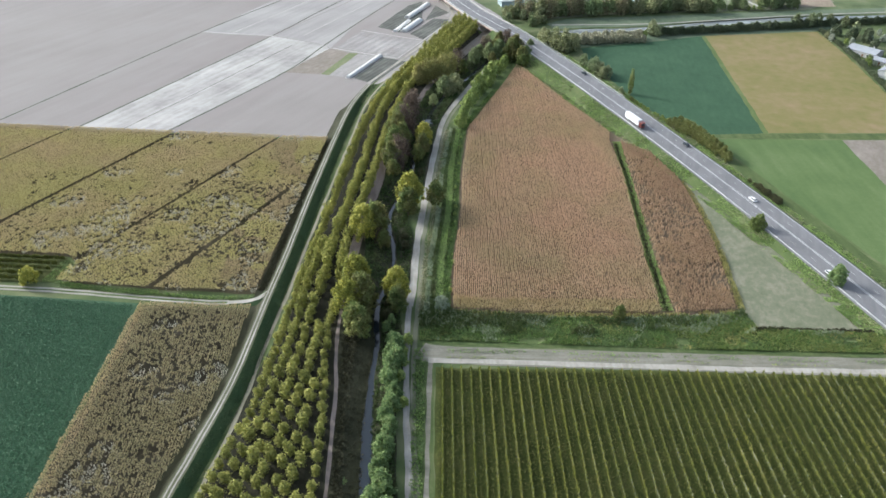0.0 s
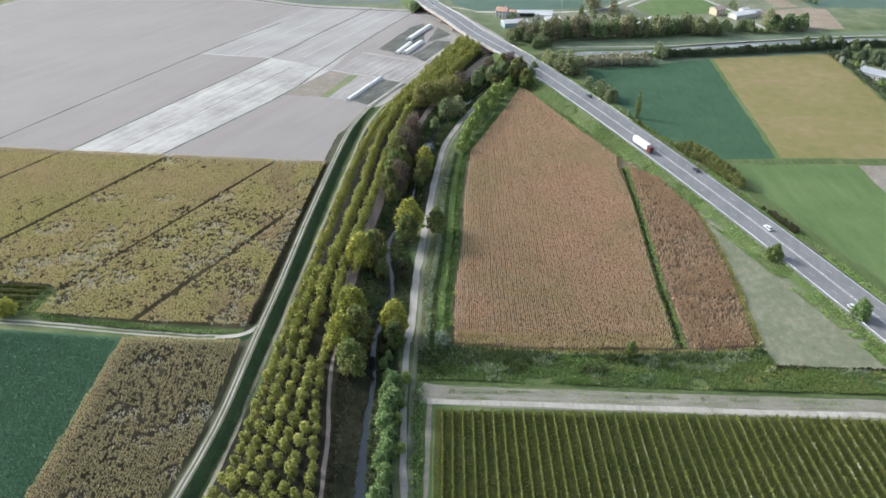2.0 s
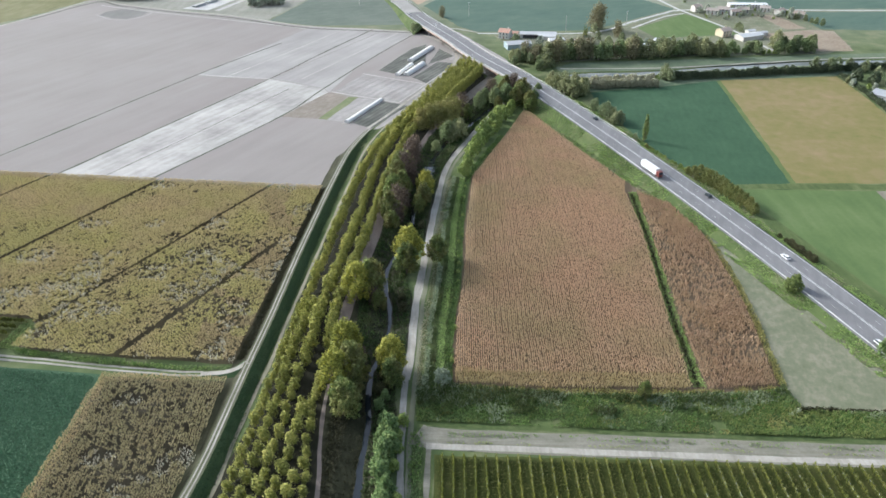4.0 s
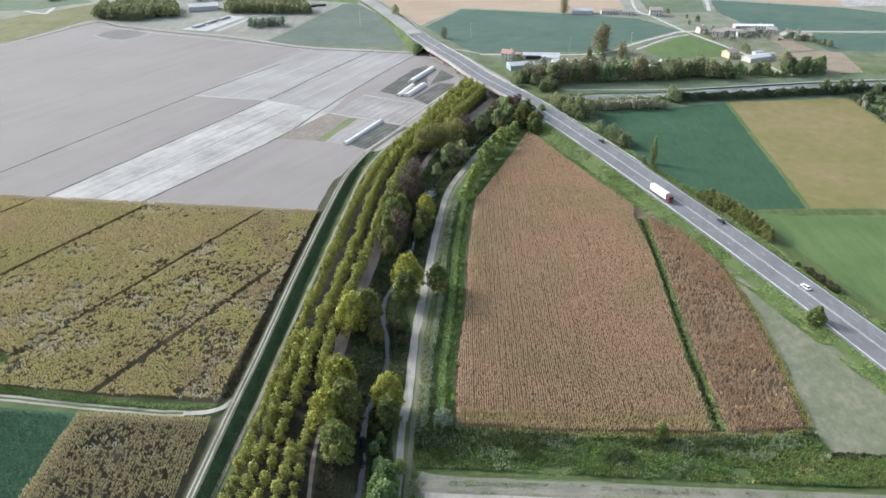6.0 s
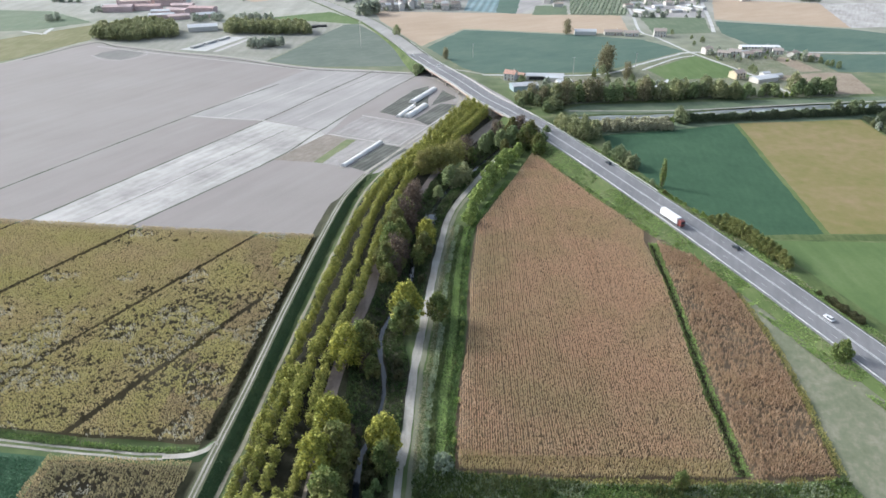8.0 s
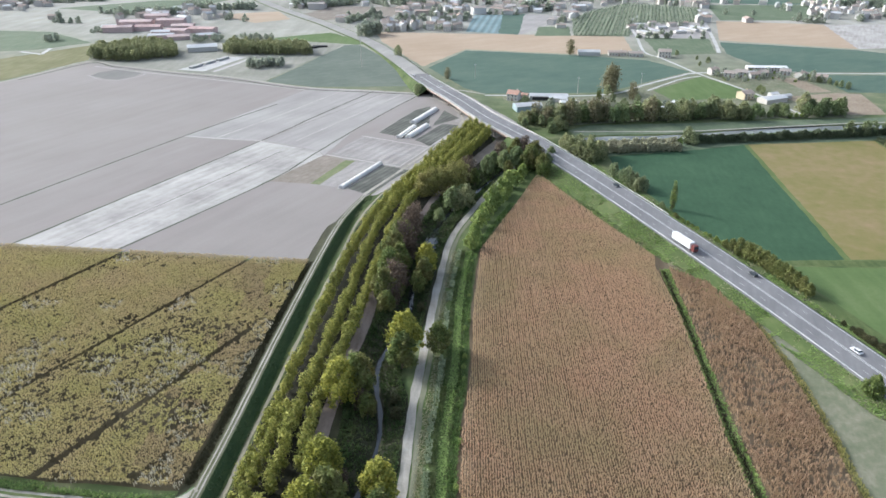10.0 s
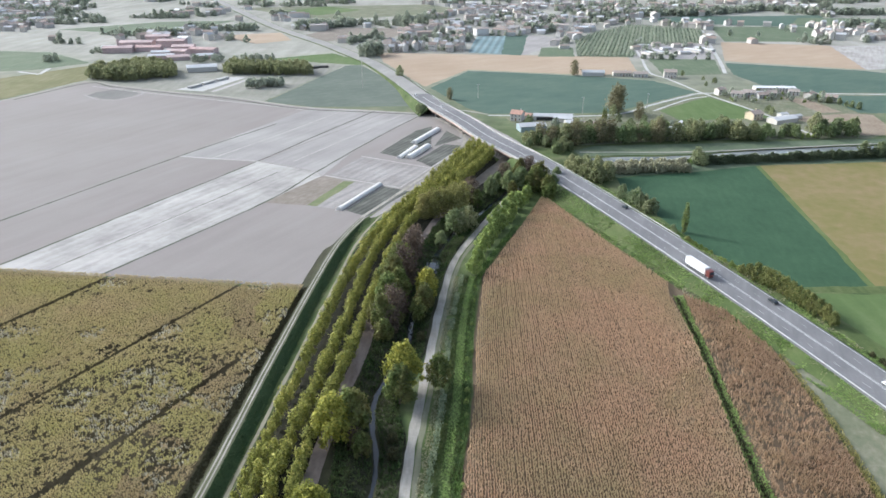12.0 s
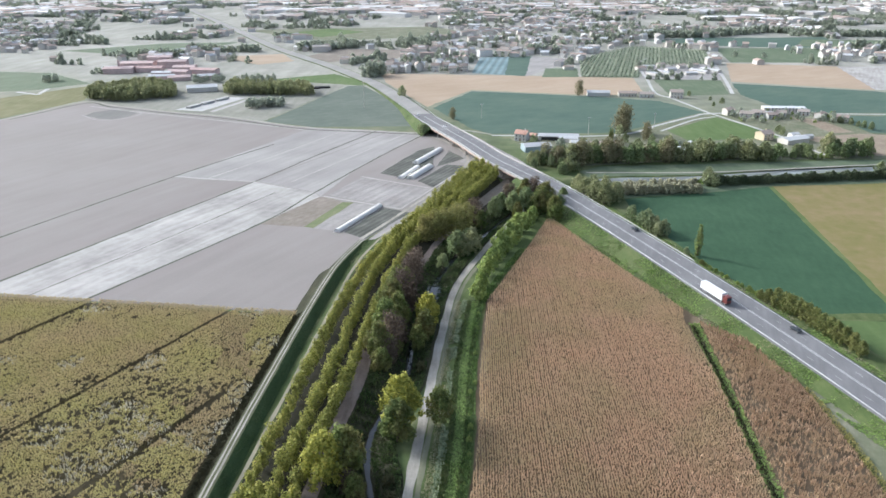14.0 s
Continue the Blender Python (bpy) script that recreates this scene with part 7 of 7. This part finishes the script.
for kind, x, y, s in (("tall_olive", 130, 650, 1.35), ("tall_olive", 134, 655, 1.2), ("tall_olive", 144, 625, 0.85), ("dusty", 127, 640, 0.8), ("dusty", -57, 800, 1.0), ("dusty", -29, 638, 0.85), ("dusty", -26, 642, 0.75), ("tall_olive", 122, 812, 0.9), ("cypress", 113.8, 613, 0.9), ("cypress", 116, 616, 0.8), ("tall_olive", -5, 696, 0.6), ("far", 229, 957, 1.2),
                      ("far", 389, 1120, 1.0), ("far", 425, 1110, 0.9)):
    tree(kind, x, y, s)
for k in range(44):
    tree(("far", "bush")[k % 2], RNG.uniform(238, 335), RNG.uniform(690, 728), RNG.uniform(0.4, 0.75))
for x, y in ((322, 693), (326, 690), (329, 684), (331, 678), (333, 672), (334, 666), (318, 697), (285, 715), (288, 722), (276, 728), (240, 760), (250, 770), (246, 790), (234, 812), (255, 655), (262, 662), (258, 645)):
    tree("dusty", x + RNG.uniform(-2, 2), y + RNG.uniform(-2, 2), RNG.uniform(0.35, 0.6))
for k in range(26):
    tree(("far", "dusty")[k % 2], RNG.uniform(50, 200), RNG.uniform(585, 622), RNG.uniform(0.45, 0.9))
for k in range(30):
    tree("far", RNG.uniform(280, 330), RNG.uniform(425, 515), RNG.uniform(0.4, 0.75))
for k in range(34):
    a = RNG.rand()
    tree("far", RNG.uniform(212, 330) if k % 3 else 214 + 84 * a, RNG.uniform(925, 1035) if k % 3 else 916 - 5 * a, RNG.uniform(0.4, 0.9))
for k in range(5):
    tree("far", 50 + 10 * k, 1106 + RNG.uniform(-2, 2), 0.9)
# orchard rows
ORCHARD = [(143, 930), (162, 1068), (200, 1140), (271, 1232), (370, 1182), (335, 1043), (232, 1036), (212, 925)]
for k, x in enumerate(np.arange(100, 345, 5.2)):
    n = 420
    y = RNG.uniform(930, 1235, n)
    P = np.column_stack([x + (y - 1040) * 0.26 + RNG.normal(0, 0.8, n), y])
    P = P[inside(P, ORCHARD)]
    n = len(P)
    if n < 10:
        continue
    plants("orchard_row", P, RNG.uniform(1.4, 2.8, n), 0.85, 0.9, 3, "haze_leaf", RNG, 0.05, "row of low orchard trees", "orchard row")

# ---- the town in the distance: nearest houses singly, the rest joined ----
M["town_wall"], nt, b = node_mat("town_render", 0.9)
g = nt.nodes.new("ShaderNodeNewGeometry")
nt.links.new(ramp_of(nt, g.outputs["Random Per Island"], [(0.0, (0.40, 0.36, 0.32)), (0.5, (0.56, 0.53, 0.50)), (1.0, (0.70, 0.69, 0.67))]), b.inputs["Base Color"])
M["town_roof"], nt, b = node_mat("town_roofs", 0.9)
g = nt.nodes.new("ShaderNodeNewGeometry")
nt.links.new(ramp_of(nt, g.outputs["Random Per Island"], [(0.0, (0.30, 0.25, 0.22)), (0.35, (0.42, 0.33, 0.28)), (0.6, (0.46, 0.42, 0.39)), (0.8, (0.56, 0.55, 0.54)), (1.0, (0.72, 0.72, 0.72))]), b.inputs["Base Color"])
PROTO = [
    house("town_house", "pale house with a clay tile roof on the town's edge", 13, 10, 6.0, 2.2),
    house("town_house", "pale house with a clay tile roof on the town's edge", 18, 10, 7.0, 2.4),
    house("town_house", "pale house with a grey roof on the town's edge", 12, 12, 6.5, 2.0, roof="roof_grey"),
]
PLAIN = [
    house("town_house", "pale house among the houses of the town", 13, 10, 6.0, 2.2, windows=False),
    house("town_house", "pale house among the houses of the town", 17, 9, 6.0, 2.2, windows=False),
    house("town_house", "pale house with a grey roof in the town", 14, 11, 6.5, 1.8, roof="roof_grey", windows=False),
]
PROTO += PLAIN
first = [True] * len(PROTO)


def town_house(k, x, y, turn, s):
    t = PROTO[k]
    if first[k]:
        first[k] = False
    else:
        t = copy_thing(t, Matrix())
    t.matrix_basis = pose(x, y, 0, 0, 0, turn)
    t.scale = (s, s, RNG.uniform(0.85, 1.2))
    return tagged(t, group="houses on the town's edge")


TOWN_V, TOWN_F, TOWN_M = [], [], []


def town_block(x, y, turn, w, d, h, rise):
    """A gabled house for the joined town: walls, and a roof with eaves."""
    m = pose(x, y, 0, 0, 0, turn)
    a, c, e = w / 2, d / 2, 0.6
    n = len(TOWN_V)
    v = [(-a, -c, 0), (a, -c, 0), (a, c, 0), (-a, c, 0), (-a, -c, h), (a, -c, h), (a, c, h), (-a, c, h), (-a, 0, h + rise), (a, 0, h + rise)]
    r = [(-a - e, -c - e, h - 0.1), (a + e, -c - e, h - 0.1), (a + e, 0, h + rise + 0.2), (-a - e, 0, h + rise + 0.2), (a + e, c + e, h - 0.1), (-a - e, c + e, h - 0.1)]
    TOWN_V.extend(tuple(m @ Vector(q)) for q in v + r)
    for f in ((0, 1, 5, 4), (2, 3, 7, 6), (1, 2, 6, 9, 5), (3, 0, 4, 8, 7)):
        TOWN_F.append(tuple(n + i for i in f))
        TOWN_M.append(0)
    for f in ((10, 11, 12, 13), (13, 12, 14, 15)):
        TOWN_F.append(tuple(n + i for i in f))
        TOWN_M.append(1)


FAR_FIELDS = [c for _, c, _, _, _ in FIELDS if max(q[1] for q in c) > 800]
clear = lambda q, pad: np.min(np.hypot(HIGHWAY[:, 0] - q[0], HIGHWAY[:, 1] - q[1])) > pad
st = np.random.RandomState(5)
n = 26000
Y = 1010 + 2100 * st.rand(n) ** 0.85
X = (st.rand(n) * 2 - 1) * (0.72 * Y + 60)
Q = np.column_stack([X, Y])
ok = ~np.any([inside(Q, c) for c in FAR_FIELDS], axis=0)
dens = soft_noise(Q, 210.0, 77) * 0.5 + soft_noise(Q, 80.0, 78) * 0.5 + 0.20 * np.exp(-((X - 30) / 420) ** 2) * np.where(Y > 1150, 1, 0.3) + np.where(Y > 1900, 0.10, 0)
sum_town = 0
for x, y, dn in zip(X[ok], Y[ok], dens[ok]):
    if not clear((x, y), 20):
        continue
    if dn > 0.55 and st.rand() < 0.45:
        turn = st.choice([0, 90, 25, -25, 60]) + st.uniform(-8, 8)
        if y > 1700 and st.rand() < (0.45 if x < -50 and y > 1800 else 0.2 if abs(x) > 300 else 0.08):
            town_block(x, y, turn, st.uniform(35, 90), st.uniform(20, 40), st.uniform(6, 9), 1.5)
        elif st.rand() < 0.08:
            town_block(x, y, turn, st.uniform(16, 24), 10, st.uniform(6, 9), 1.4)
        elif y < 1420 and sum_town < 280:
            sum_town += 1
            town_house(3 + int(st.randint(3)), x, y, turn, st.uniform(0.55, 0.85))
        else:
            town_block(x, y, turn, st.uniform(8, 14), st.uniform(7, 10), st.uniform(3.8, 6.5), st.uniform(1.4, 2.2))
    elif dn > 0.42 and st.rand() < 0.055 * (1 + 2.0 * (soft_noise(np.array([[x, y]]), 120.0, 91)[0] > 0.6)):
        a = st.choice([0.1, 1.2, 2.2, 2.9]) + st.uniform(-0.2, 0.2)      # hedgerows and clumps
        for k in range(int(st.randint(3, 15))):
            q = np.array([[x + math.cos(a) * 5.0 * k + st.uniform(-2.5, 2.5), y + math.sin(a) * 5.0 * k + st.uniform(-2.5, 2.5)]])
            if clear(q[0], 16) and not any(inside(q, c)[0] for c in FAR_FIELDS):
                tree("far" if st.rand() < 0.88 else "far_tall", q[0, 0], q[0, 1], st.uniform(0.55, 1.2))
for x0, x1, y0, y1, m in ((-110, 10, 955, 1010, 44), (490, 640, 1065, 1225, 30)):
    for k in range(m):
        x, y = st.uniform(x0, x1), st.uniform(y0, y1)
        if clear((x, y), 18):
            town_house(int(st.choice([0, 1, 2])), x, y, st.uniform(-20, 20) + st.choice([0, 90]), st.uniform(0.42, 0.6))
            if st.rand() < 0.9:
                tree("far", x + st.uniform(-12, 12), y + st.uniform(-12, 12), st.uniform(0.5, 0.9))
for k in range(60):
    a = k / 59
    for m in range(3):
        tree("far", 226 + 560 * a + RNG.uniform(-5, 5), np.interp(a, [0, 0.18, 0.37, 0.62, 0.75, 1], [1315, 1364, 1378, 1474, 1400, 1402]) + RNG.uniform(-9, 9), RNG.uniform(1.0, 1.6))
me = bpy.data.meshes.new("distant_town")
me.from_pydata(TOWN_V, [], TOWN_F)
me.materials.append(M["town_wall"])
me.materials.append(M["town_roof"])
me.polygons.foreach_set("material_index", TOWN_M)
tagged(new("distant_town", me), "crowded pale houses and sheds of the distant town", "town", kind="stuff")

# far trees, joined
shape = {k: [np.array([v.co for v in t.children[1].data.vertices]) if t.children[1].name.startswith("crown") else np.array([v.co for v in t.children[0].data.vertices]) for t in KINDS[k]] for k in ("far_low", "far_tall")}
co = []
for kind, x, y, s in FAR_TREES:
    c = shape[kind if kind == "far_tall" else "far_low"]
    c = c[st.randint(len(c))]
    a = st.uniform(0, 6.28)
    r = np.array(((math.cos(a), -math.sin(a), 0), (math.sin(a), math.cos(a), 0), (0, 0, 1)))
    co.append(c @ r.T * s + np.array((x, y, -0.8 * s)))
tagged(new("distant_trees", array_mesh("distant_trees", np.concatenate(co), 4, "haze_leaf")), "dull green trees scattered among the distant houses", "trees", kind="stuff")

# prototypes that were not needed stay out of the place
for kinds in KINDS.values():
    for t in kinds:
        if t.name not in USED:
            for o in (*t.children_recursive, t):
                bpy.data.objects.remove(o)
